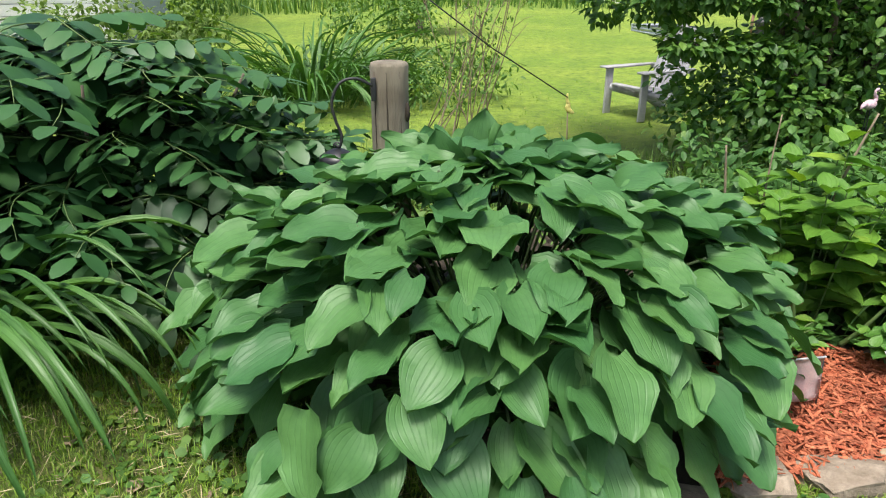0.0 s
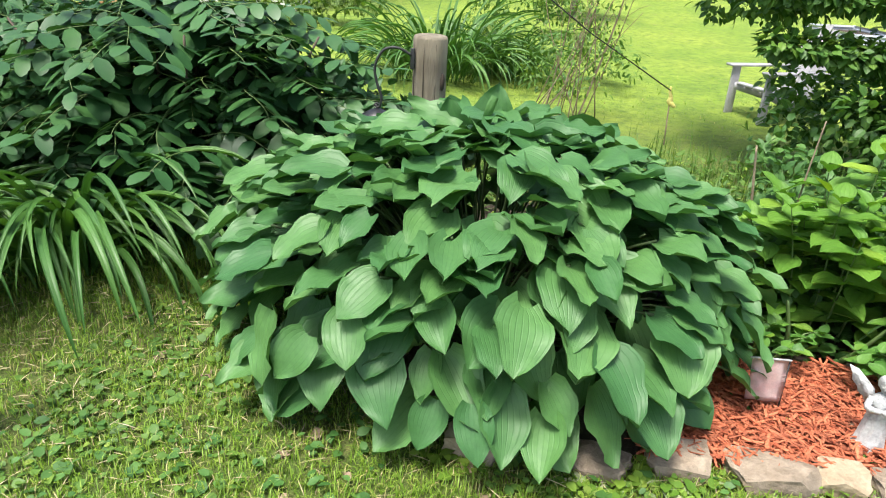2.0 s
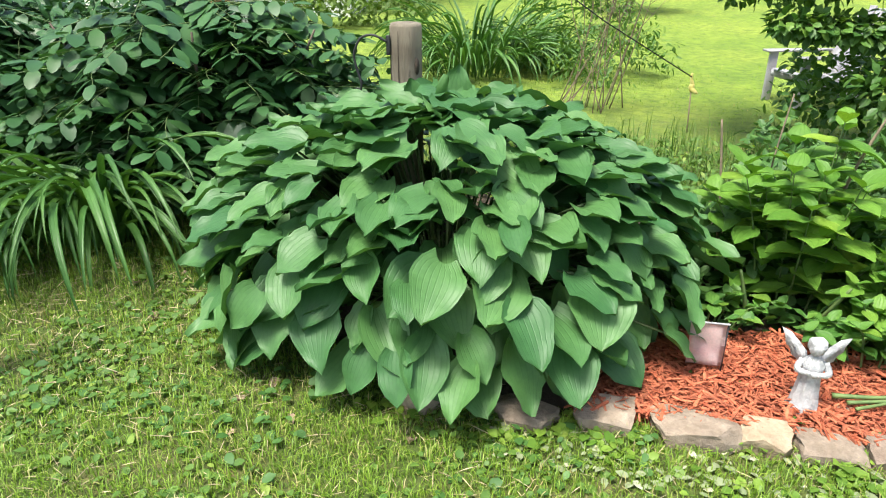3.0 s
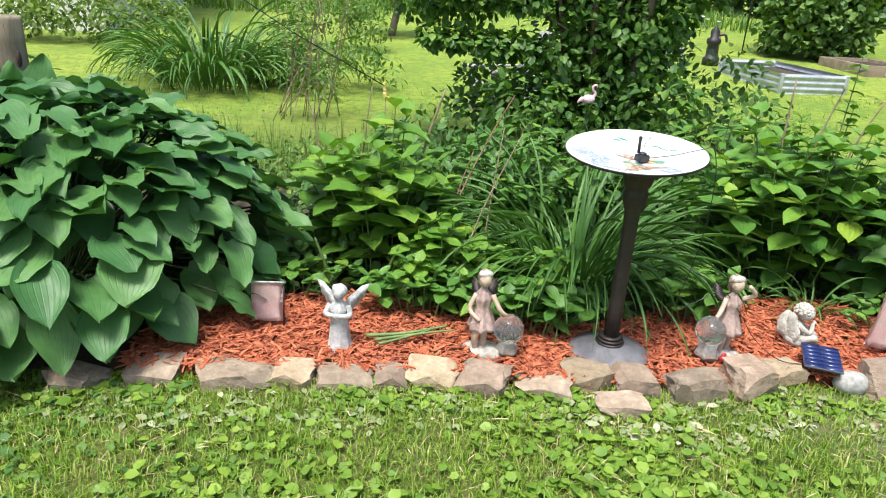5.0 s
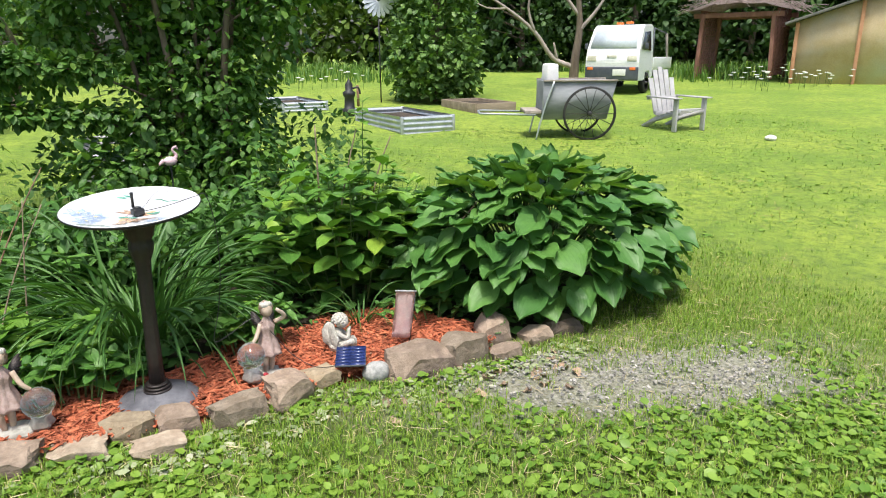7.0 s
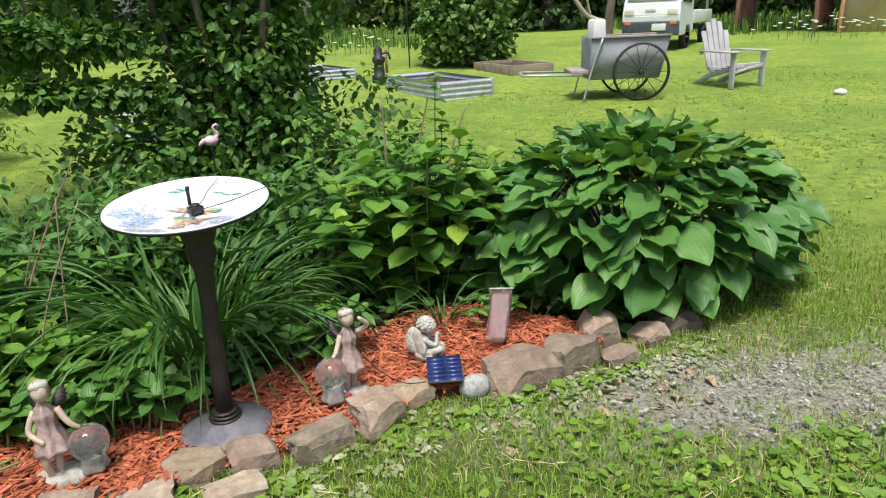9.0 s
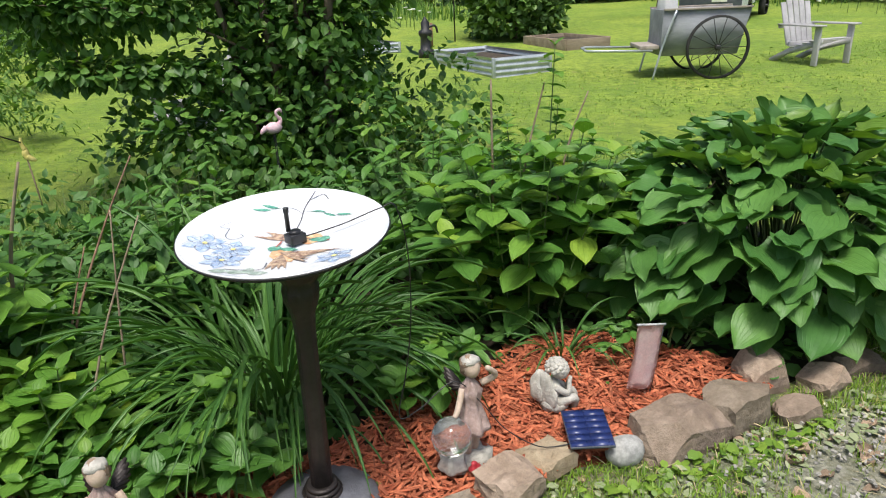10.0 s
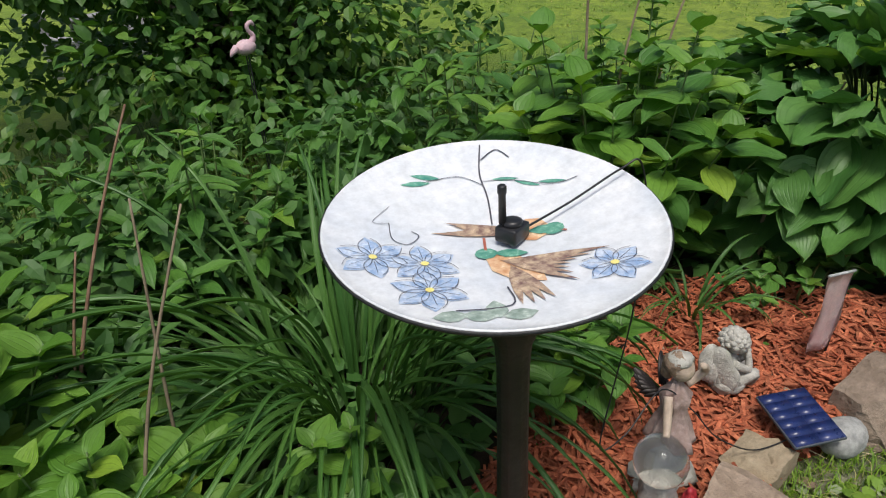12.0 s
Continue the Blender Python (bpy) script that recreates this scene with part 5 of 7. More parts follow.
bm = bmesh.new()
blob(bm, 0.055, (0, 0, 0.035), (1.05, 1.0, 0.65), 0, rough=0.2)
blob(bm, 0.042, (-0.005, 0.01, 0.085), (0.9, 0.8, 1.25), 0)
blob(bm, 0.036, (0.014, -0.012, 0.168), (1, 1, 1.0), 0)
for k in range(40):
    a, e = k * 2.4, math.asin(-0.2 + 1.2 * (k + 0.5) / 40)
    blob(bm, 0.0125, (0.010 + 0.034 * math.cos(a) * math.cos(e), 0.0 + 0.034 * math.sin(a) * math.cos(e), 0.175 + 0.032 * math.sin(e)), (1, 1, 0.8), 0, seg=7)
limb(bm, [(0.022, 0.02, 0.115), (0.045, -0.025, 0.085), (0.035, -0.045, 0.135)], [0.014, 0.012, 0.008], 0)
limb(bm, [(-0.025, -0.01, 0.115), (0.005, -0.05, 0.085), (0.028, -0.044, 0.130)], [0.014, 0.012, 0.008], 0)
limb(bm, [(-0.02, -0.02, 0.045), (0.02, -0.07, 0.062), (0.03, -0.06, 0.01)], [0.022, 0.018, 0.012], 0)
limb(bm, [(0.03, 0.0, 0.045), (0.068, -0.04, 0.055), (0.062, -0.05, 0.01)], [0.022, 0.018, 0.012], 0)
for sx, sy, turn in ((-0.046, 0.016, -25), (0.012, 0.052, 40)):
    for k in range(5):
        blob(bm, 0.062 - 0.006 * k, (sx, sy, 0.098 - 0.008 * k), (0.30, 0.62, 1.05), 0, Matrix.Translation((-0.003 * k, -0.010 * k, 0)) @ pose(0, 0, 0, 0, 6, turn), rough=0.15)
statue("cherub_statue", bm, [M_RESIN_WARM], (3.375, 2.20, -0.012), "seated white stone cherub statue with folded wings", 38, 0.9)

bm = bmesh.new()
blob(bm, 0.07, (0, 0, 0.66), (1.15, 0.75, 0.75), 0, pose(0, 0, 0, 0, 0, 0), rough=0.1, seg=18)
limb(bm, [(0.055, 0, 0.685), (0.075, 0, 0.725), (0.045, 0, 0.765), (0.042, 0, 0.80), (0.075, 0, 0.815), (0.095, 0, 0.79)], [0.026, 0.018, 0.014, 0.014, 0.016, 0.009], 0)
limb(bm, [(0.092, 0, 0.797), (0.104, 0, 0.775), (0.098, 0, 0.757)], [0.010, 0.007, 0.003], 1)
limb(bm, [(-0.07, 0, 0.67), (-0.11, 0, 0.645), (-0.13, 0, 0.62)], [0.03, 0.02, 0.004], 0)
limb(bm, [(0.0, 0.015, 0.62), (0.0, 0.015, 0.3), (0.0, 0.015, -0.65)], [0.005, 0.005, 0.005], 1)
limb(bm, [(0.0, -0.015, 0.62), (0.0, -0.015, 0.3), (0.0, -0.015, -0.65)], [0.005, 0.005, 0.005], 1)
bmesh.ops.transform(bm, matrix=Matrix.Translation((0, 0, 0.70)) @ Matrix.Diagonal((0.60, 0.60, 0.60, 1)) @ Matrix.Translation((0, 0, -0.66)), verts=bm.verts)
statue("flamingo_ornament", bm, [M_FLAMINGO, M_IRON], (2.72, 4.22, -0.04), "pale pink plastic flamingo on thin metal legs", 20, 1.0)


# ---- small garden flags ----
def garden_flag(loc, turn, w, h, lean, label):
    fl = thing("garden_flag", loc, label, "garden flag", "small garden flags", turn=turn)
    m = pose(0, 0, 0, lean[0], lean[1], 0)
    bm = bmesh.new()
    grid = [[bm.verts.new(m @ Vector(((i / 6 - 0.5) * w, 0.004 * math.sin(i * 1.3 + j), 0.05 + h * j / 8))) for i in range(7)] for j in range(9)]
    for j in range(8):
        for i in range(6):
            bm.faces.new((grid[j][i], grid[j][i + 1], grid[j + 1][i + 1], grid[j + 1][i]))
    bmesh.ops.solidify(bm, geom=bm.faces[:], thickness=0.0025)
    part("cloth", bm, M_FLAG, fl, "faded pink printed cloth")
    bm = bmesh.new()
    tube(bm, [m @ Vector((-w * 0.56, 0, 0.052 + h)), m @ Vector((w * 0.56, 0, 0.052 + h))], 0.004, 8)
    part("crossbar", bm, M_RESIN, fl, "thin white crossbar")
    bm = bmesh.new()
    tube(bm, [m @ Vector((w * 0.54, 0.006, 0.055 + h)), m @ Vector((w * 0.50, 0.006, -0.03))], 0.0032, 6)
    part("stake", bm, M_IRON, fl)
    return fl


garden_flag((1.185, 2.04, -0.03), 6, 0.125, 0.165, (-6, 0), "small faded pink garden flag beside the big hosta")
garden_flag((3.66, 2.145, -0.02), -4, 0.095, 0.235, (-2, 8), "small narrow faded pink garden flag leaning in the mulch")

# ---- post with hook and lantern ----
POST = thing("wooden_post", (-0.265, 2.84, -0.075), "weathered round wooden fence post with split top", "post")
bm = bmesh.new()
lathe(bm, [(0.082, 0), (0.080, 0.3), (0.078, 0.6), (0.077, 0.9), (0.077, 1.05), (0.077, 1.165), (0.072, 1.178), (0.060, 1.182), (0.030, 1.176)], 30, ripple=0.03, folds=5)
for v in bm.verts:
    v.co.x += 0.004 * noise.noise(v.co * 9) 
    v.co.y += 0.006 * noise.noise(v.co * 7)
part("shaft", bm, M_POST, POST, "grey-brown cracked timber")
bm = bmesh.new()
for a in (3.9, 4.6, 5.3):
    tube(bm, [(0.0775 * math.cos(a), 0.0775 * math.sin(a), z) for z in (0.70, 0.85, 1.0, 1.15)], [0.001, 0.0022, 0.0022, 0.001], 5)
part("crack", bm, M_SOIL, POST, "dark drying cracks")
bm = bmesh.new()
ball(bm, 0.03, (0.070, -0.038, 0.99), (0.35, 0.55, 1.3), seg=12)
part("knot", bm, M_SOIL, POST, "dark knot hole")
HOOK = thing("plant_hook", (-0.36, 2.76, 1.01), "black iron S-shaped plant hook fixed to the post", "hook")
bm = bmesh.new()
tube(bm, bez((0.03, 0.01, 0.015), (-0.03, -0.01, 0.045), (-0.09, -0.02, 0.03), (-0.125, -0.025, -0.04), (-0.115, -0.025, -0.11), (-0.095, -0.025, -0.17), (-0.105, -0.025, -0.215), (-0.125, -0.025, -0.205), n=6), 0.006, 8)
part("rod", bm, M_IRON, HOOK)
bm = bmesh.new()
box(bm, (0.02, 0.012, 0.09), (0.035, 0.012, 0.0), None, 0.003)
part("bracket", bm, M_IRON, HOOK)
LANTERN = thing("hanging_lantern", (-0.475, 2.735, 0.738), "small black hanging solar lantern with round cap", "lantern")
bm = bmesh.new()
lathe(bm, [(0.012, 0.05), (0.035, 0.042), (0.070, 0.020), (0.074, 0.008), (0.072, -0.012), (0.05, -0.016)], 28)
part("cap", bm, M_PLASTIC, LANTERN)
bm = bmesh.new()
tube(bm, [(0.014 * math.cos(a), 0, 0.06 + 0.014 * math.sin(a)) for a in np.linspace(-0.6, 3.8, 9)], 0.003, 6)
part("ring", bm, M_IRON, LANTERN)
bm = bmesh.new()
lathe(bm, [(0.045, -0.018), (0.05, -0.06), (0.045, -0.11), (0.03, -0.118)], 20)
part("globe", bm, M_GLOBE, LANTERN)

# ---- teal leg at the lawn edge ----
bm = bmesh.new()
box(bm, (0.11, 0.035, 0.95), (0, 0, 0.46), pose(0, 0, 0, 0, 8, 0), 0.006)
solo("painted_board", bm, M_TEAL, (-1.40, 1.21, -0.06), "teal painted wooden board standing on the lawn", "board")

# ---- yellow ornament, canes and sticks ----
ORN = thing("garden_stake_ornament", (1.15, 5.70, -0.11), "yellow bird-shaped ornament on a thin brown stake", "garden ornament")
bm = bmesh.new()
blob(bm, 0.030, (0.0, 0, 0.50), (0.8, 0.5, 1.5), 0, rough=0.5)
limb(bm, [(0.0, 0, 0.53), (-0.012, 0, 0.57), (-0.008, 0, 0.61)], [0.016, 0.012, 0.008], 0)
limb(bm, [(0.005, 0, 0.48), (0.035, 0, 0.455), (0.055, 0, 0.45)], [0.022, 0.018, 0.005], 0)
part("bird_shape", bm, M_YELLOW, ORN)
bm = bmesh.new()
tube(bm, [(0.02, 0, -0.02), (0.01, 0, 0.25), (0.0, 0, 0.47)], 0.006, 6)
part("stake", bm, M_TWIG, ORN)


def cane(pts, r, material, label, cat="dry stem"):
    bm = bmesh.new()
    p = bez(*pts, n=5)
    tube(bm, p, [r * (1 - 0.6 * i / len(p)) for i in range(len(p))], 6)
    solo("dry_cane", bm, material, (0, 0, 0), label, cat, "dry canes")


for pts, r, mt, lb in [
    ([(1.78, 2.68, -0.03), (1.93, 2.72, 0.40), (2.05, 2.81, 0.66), (2.16, 2.87, 0.86)], 0.0055, M_TWIG_RED, "brown dry hydrangea cane"),
    ([(1.82, 2.66, -0.03), (1.90, 2.70, 0.35), (1.98, 2.78, 0.60)], 0.005, M_TWIG_RED, "short brown dry cane"),
    ([(2.03, 2.54, -0.03), (2.07, 2.56, 0.40), (2.11, 2.59, 0.76)], 0.005, M_TWIG, "grey dry plant cane"),
    ([(1.90, 2.38, -0.03), (2.03, 2.45, 0.40), (2.19, 2.53, 0.75)], 0.005, M_TWIG, "pale dry plant cane"),
    ([(1.27, 2.85, -0.03), (1.22, 2.9, 0.45), (1.18, 2.9, 0.74)], 0.009, M_TWIG, "pale dry plant cane"),
    ([(1.66, 2.9, -0.03), (1.72, 2.9, 0.5), (1.83, 2.9, 0.87)], 0.010, M_TWIG, "brown dry hydrangea cane"),
    ([(1.40, 2.9, -0.03), (1.42, 2.95, 0.5), (1.46, 3.0, 0.85)], 0.006, M_TWIG, "thin dry plant cane"),
    ([(3.45, 2.95, -0.03), (3.47, 2.95, 0.5), (3.47, 2.95, 0.99)], 0.008, M_TWIG, "brown budding hydrangea cane"),
    ([(3.52, 2.92, -0.03), (3.60, 2.95, 0.55), (3.70, 2.95, 0.96)], 0.007, M_TWIG, "brown budding hydrangea cane"),
    ([(3.70, 2.92, -0.03), (3.79, 2.95, 0.6), (3.90, 2.95, 0.91)], 0.007, M_TWIG, "brown budding hydrangea cane"),
    ([(3.86, 2.55, -0.03), (3.98, 2.58, 0.25), (4.30, 2.62, 0.56)], 0.008, M_TWIG, "pale dry cane leaning over the hosta"),
    ([(3.9, 2.55, -0.03), (4.05, 2.6, 0.3), (4.14, 2.62, 0.50)], 0.006, M_TWIG, "thin dry cane beside the hosta"),
    ([(1.58, 2.45, 0.0), (1.62, 2.40, 0.10), (1.68, 2.35, 0.26)], 0.012, M_PETIOLE, "pale green cut stalk"),
    ([(1.36, 2.45, 0.0), (1.34, 2.42, 0.12), (1.30, 2.40, 0.26)], 0.012, M_PETIOLE, "pale green cut stalk"),
    ([(1.60, 1.98, 0.02), (1.75, 2.00, 0.03), (1.92, 2.05, 0.05)], 0.010, M_PETIOLE, "fallen green stalk lying on the mulch"),
    ([(1.64, 1.95, 0.02), (1.80, 1.99, 0.035), (1.95, 2.02, 0.05)], 0.008, M_PETIOLE, "fallen green stalk lying on the mulch"),
    ([(1.66, 1.92, 0.02), (1.76, 1.97, 0.03), (1.86, 2.03, 0.04)], 0.007, M_PETIOLE, "fallen green stalk lying on the mulch")]:
    cane(pts, r, mt, lb)

WIRE = bmesh.new()
tube(WIRE, [(-0.25, 4.9, 1.42), (0.43, 5.3, 0.92), (1.14, 5.69, 0.47)], 0.005, 6)
solo("guy_wire", WIRE, M_IRON, (0, 0, 0), "thin black wire running down to the yellow ornament", "wire")


def twiggy(loc, tall, spread, count, label, seed, material=M_TWIG, r=0.012):
    rr = random.Random(seed)
    b = thing("bare_shrub", loc, label, "shrub")
    for k in range(count):
        a = rr.uniform(0, 6.28)
        s = rr.uniform(0.2, 1.0) * spread
        top = Vector((math.cos(a) * s + 0.35 * spread, math.sin(a) * s * 0.6, tall * rr.uniform(0.6, 1.0)))
        bm = bmesh.new()
        p = bez((rr.uniform(-0.3, 0.3), rr.uniform(-0.2, 0.2), 0), top * 0.5 + Vector((0, 0, 0.1)), top, n=5)
        tube(bm, p, [r * (1 - 0.7 * i / 10) for i in range(11)], 6)
        for j in (5, 7, 8):
            e = p[j] + Vector((rr.uniform(-0.25, 0.25), rr.uniform(-0.2, 0.2), rr.uniform(0.08, 0.3)))
            tube(bm, [p[j], p[j].lerp(e, 0.5) + Vector((0, 0, 0.02)), e], [r * 0.4, r * 0.3, r * 0.15], 5)
        part("branch", bm, material, b)
    return b


SPARSE = twiggy((0.22, 6.2, g(0.22, 6.2)), 1.6, 0.6, 14, "grey twiggy shrub with thin bare stems", 4, M_TWIG, 0.006)
twiggy((0.55, 6.3, g(0.55, 6.3)), 2.0, 0.35, 4, "few thin dark bare branches", 6, M_TWIG, 0.007)

# ---- dead leaves and bits on the ground ----
DEAD = [leaf_mesh("dead_leaf", M_DEADLEAF, "ovate", 0.7, 0.4, 0.5, 0.08, 4, 6, seed=s + 70) for s in range(3)]
rr = random.Random(31)
for k in range(80):
    x, y = rr.choice([(rr.uniform(3.4, 4.4), rr.uniform(1.5, 1.9)), (rr.uniform(-1.6, 0.9), rr.uniform(1.2, 2.2)), (rr.uniform(1.0, 4.0), rr.uniform(1.85, 2.4))])
    ob = new("dead_leaf", rr.choice(DEAD))
    ob.matrix_basis = basis((math.cos(k * 2.4), math.sin(k * 2.4), 0.05), (rr.uniform(-0.3, 0.3), rr.uniform(-0.3, 0.3), 1), (x, y, g(x, y) + (0.05 if in_mulch(x, y) > 0 else 0.012)), rr.uniform(0.03, 0.075))
    tagged(ob, "curled brown dead leaf on the ground", "dead leaf", "dead leaves")


# ---- shrubs and trees ----
def crown(name, parent, centres, per, size, aspect, material, label="", seed=1, out=0.6):
    """Leaves in clumps about the given (x, y, z, radius) centres, with gaps between."""
    rg = np.random.default_rng(seed)
    P, D, N, S = [], [], [], []
    for x, y, z, r in centres:
        k = int(per * rg.uniform(0.7, 1.3))
        d = rg.normal(0, 1, (k, 3))
        d /= np.linalg.norm(d, axis=1, keepdims=True)
        q = r * rg.uniform(0.35, 1.0, (k, 1)) ** 0.6
        P.append(np.array([[x, y, z]]) + d * q * np.array([[1, 1, 0.75]]))
        D.append(d * out + rg.normal(0, 0.6, (k, 3)) + np.array([[0, 0, -0.25]]))
        N.append(np.array([[0, 0, 1.0]]) + d * 0.5 + rg.normal(0, 0.3, (k, 3)))
        S.append(rg.uniform(0.6, 1.25, k) * size)
    P, D, N, S = (np.concatenate(a) for a in (P, D, N, S))
    v, f = leaf_mesh_data(P, D, N, S, S * aspect)
    me = bpy.data.meshes.new(name)
    me.from_pydata(v.reshape(-1, 3).tolist(), [], f.tolist())
    me.materials.append(material)
    ob = new(name, me)
    ob.parent = parent
    ob["kind"] = "stuff"
    if label:
        ob["label"] = label
    return ob


def stems_of(parent, material, roots, seed, name="limb"):
    """Tapered limbs from (foot, bend, head, radius)."""
    for a, b, c, r in roots:
        bm = bmesh.new()
        p = bez(a, b, c, n=6)
        tube(bm, p, [r * (1 - 0.75 * i / len(p)) for i in range(len(p))], 8)
        part(name, bm, material, parent)


def thicket():
    rr = random.Random(3)
    x0, y0 = 2.98, 5.15
    t = thing("tall_shrub", (x0, y0, g(x0, y0)), "tall dense dark green leafy shrub with many stems", "shrub")
    roots, cs = [], []
    for k in range(13):
        a = k * 2.4
        q = 0.95 * math.sqrt((k + 0.5) / 13)
        h = rr.uniform(2.4, 3.4)
        top = Vector((math.cos(a) * q * 1.25, math.sin(a) * q * 0.85, h))
        roots.append((Vector((math.cos(a) * 0.3 * q, math.sin(a) * 0.3 * q, 0)), top * 0.5 + Vector((0, 0, 0.1)), top, rr.uniform(0.02, 0.045)))
        for j in range(9):
            f = 0.10 + 0.9 * j / 8
            p = top * f
            w = 1.0 if f > 0.25 else 0.75
            cs.append((p.x * (0.6 + 0.55 * w) + rr.uniform(-0.3, 0.3), p.y * 1.1 + rr.uniform(-0.3, 0.25), p.z + rr.uniform(-0.1, 0.1), rr.uniform(0.20, 0.38)))
    for k in range(30):
        a = k * 2.4
        q = math.sqrt((k + 0.5) / 30)
        cs.append((math.cos(a) * 1.25 * q, math.sin(a) * 0.8 * q, rr.uniform(0.15, 0.75), 0.32))
    stems_of(t, M_BARK, roots, 3)
    for s, (ex, ez) in enumerate(((-1.5, 1.35), (-1.35, 1.0), (1.2, 1.9), (-1.2, 2.2))):
        bm = bmesh.new()
        tube(bm, bez((0, -0.2, ez - 0.5), (ex * 0.5, -0.35, ez - 0.1), (ex, -0.4, ez), n=5), [0.012 - 0.0009 * i for i in range(11)], 6)
        part("branch", bm, M_BARK, t)
        for j in range(6):
            f = 0.45 + 0.11 * j
            cs.append((ex * f, -0.37, ez - 0.14 * (1 - f), 0.12))
    for k in range(26):
        x = -rr.uniform(0.8, 2.1)
        cs.append((x, rr.uniform(-0.35, 0.9), rr.uniform(1.05 - 0.1 * x, 3.3), rr.uniform(0.14, 0.26)))
    crown("foliage", t, cs, 150, 0.076, 0.66, M_SHRUB, "dark green pointed leaves", 5)


thicket()
rr = random.Random(19)
crown("foliage", SPARSE, [(rr.uniform(-0.3, 0.5), rr.uniform(-0.3, 0.3), rr.uniform(0.3, 1.9), 0.2) for k in range(26)], 22, 0.05, 0.4, M_WEED, "few small narrow leaves", 9)


def tree(name, loc, tall, spread, label, seed, per=60, size=0.2, material=M_WOODS, low=0.3, trunk=0.12, clumps=40, group=""):
    rr = random.Random(seed)
    t = thing(name, loc, label, "tree", group)
    bm = bmesh.new()
    p = bez((0, 0, 0), (rr.uniform(-0.2, 0.2), rr.uniform(-0.2, 0.2), tall * 0.5), (rr.uniform(-0.4, 0.4), rr.uniform(-0.4, 0.4), tall * 0.93), n=6)
    tube(bm, p, [trunk * (1 - 0.8 * i / len(p)) for i in range(len(p))], 9)
    part("trunk", bm, M_BARK, t)
    cs, roots = [], []
    for k in range(clumps):
        f = low + (1 - low) * (k + 0.5) / clumps
        a = k * 2.4
        w = spread * math.sin(math.pi * min(0.97, 0.18 + 0.8 * (f - low) / (1 - low))) ** 0.6 * rr.uniform(0.55, 1.0)
        c = Vector((math.cos(a) * w, math.sin(a) * w, tall * f + rr.uniform(-0.2, 0.2)))
        cs.append((c.x, c.y, c.z, spread * rr.uniform(0.26, 0.42)))
        if k % 5 == 0:
            roots.append((Vector((0, 0, c.z * 0.75)), c * 0.5 + Vector((0, 0, c.z * 0.42)), c, trunk * 0.35))
    stems_of(t, M_BARK, roots, seed)
    crown("crown", t, cs, per, size, 0.75, material, "", seed)
    return t


tree("small_tree", (0.05, 14.4, g(0.05, 14.4)), 2.6, 0.9, "small leafy tree alone on the lawn", 2, 45, 0.11, M_SHRUB, 0.28, 0.09, 34)
WOOD_A = tree("woodland_tree", (18.5, 27.0, g(18, 27)), 9.5, 3.0, "tall dark leafy woodland tree", 11, 70, 0.36, M_WOODS, 0.04, 0.2, 62, "woodland trees")
WOOD_B = tree("woodland_tree", (24.5, 24.0, g(24, 24)), 8.0, 3.2, "broad dark leafy woodland tree", 12, 70, 0.36, M_WOODS, 0.03, 0.2, 62, "woodland trees")
WOOD_C = tree("woodland_tree", (9.0, 33.0, g(9, 33)), 9.0, 3.3, "light green leafy woodland tree", 13, 70, 0.36, M_WOODS_LIGHT, 0.04, 0.2, 62, "woodland trees")
for k, (src, x, y, rot, s) in enumerate([
    (WOOD_B, 14.5, 29.5, 40, 1.0), (WOOD_A, 21.8, 26.8, 80, 1.0), (WOOD_A, 27.5, 21.0, 130, 1.05), (WOOD_B, 29.5, 17.0, 200, 1.0), (WOOD_A, 31.5, 13.0, 20, 1.0), (WOOD_B, 32.5, 8.5, 75, 1.05),
    (WOOD_A, 24.0, 19.8, 220, 0.75), (WOOD_B, 20.5, 22.5, 260, 0.75), (WOOD_B, 16.5, 24.5, 300, 0.75), (WOOD_C, 12.0, 31.0, 100, 0.95), (WOOD_C, 4.5, 34.5, 150, 1.0), (WOOD_B, 0.0, 36.0, 10, 1.05),
    (WOOD_C, -4.5, 34.0, 60, 1.0), (WOOD_A, -9.0, 33.0, 95, 1.0), (WOOD_C, -13.5, 30.0, 120, 1.0), (WOOD_B, -18.0, 27.0, 170, 1.0), (WOOD_A, -22.5, 22.0, 210, 1.0), (WOOD_A, 26.5, 26.5, 250, 1.2), (WOOD_B, 31.0, 22.0, 15, 1.2), (WOOD_A, 17.5, 32.0, 15, 1.2)]):
    ob = copy_thing(src, pose(x, y, g(x, y), 0, 0, rot) @ Matrix.Diagonal((s, s, s, 1)))


def meadow(name, n, rect, lo, hi, wid, keep, label, material=M_WEED):
    p = field(n, *rect, keep)
    k = len(p)
    v, f = blade_mesh_data(p, around(k), RNG.uniform(lo, hi, k), RNG.uniform(0.6, 1.3, k) * wid, RNG.uniform(0.1, 0.7, k))
    cover(name, v, f, material, label, "tall grass")


meadow("meadow_edge", 34000, (-16, 15, 28, 32), 0.2, 0.62, 0.035, lambda x, y: math.hypot(x - 2.4, y) > 20.5 + 2.5 * thick(x, y, 0.25) and (x < 10 or x > 17.0), "tall unmown meadow grass at the edge of the woods")
meadow("long_verge_grass", 3800, (-0.8, 3.7, 5.0, 5.6), 0.12, 0.42, 0.006, lambda x, y: 3.8 < y + 0.4 * thick(x, y, 1.5) < 5.2, "long uncut grass behind the flower bed")

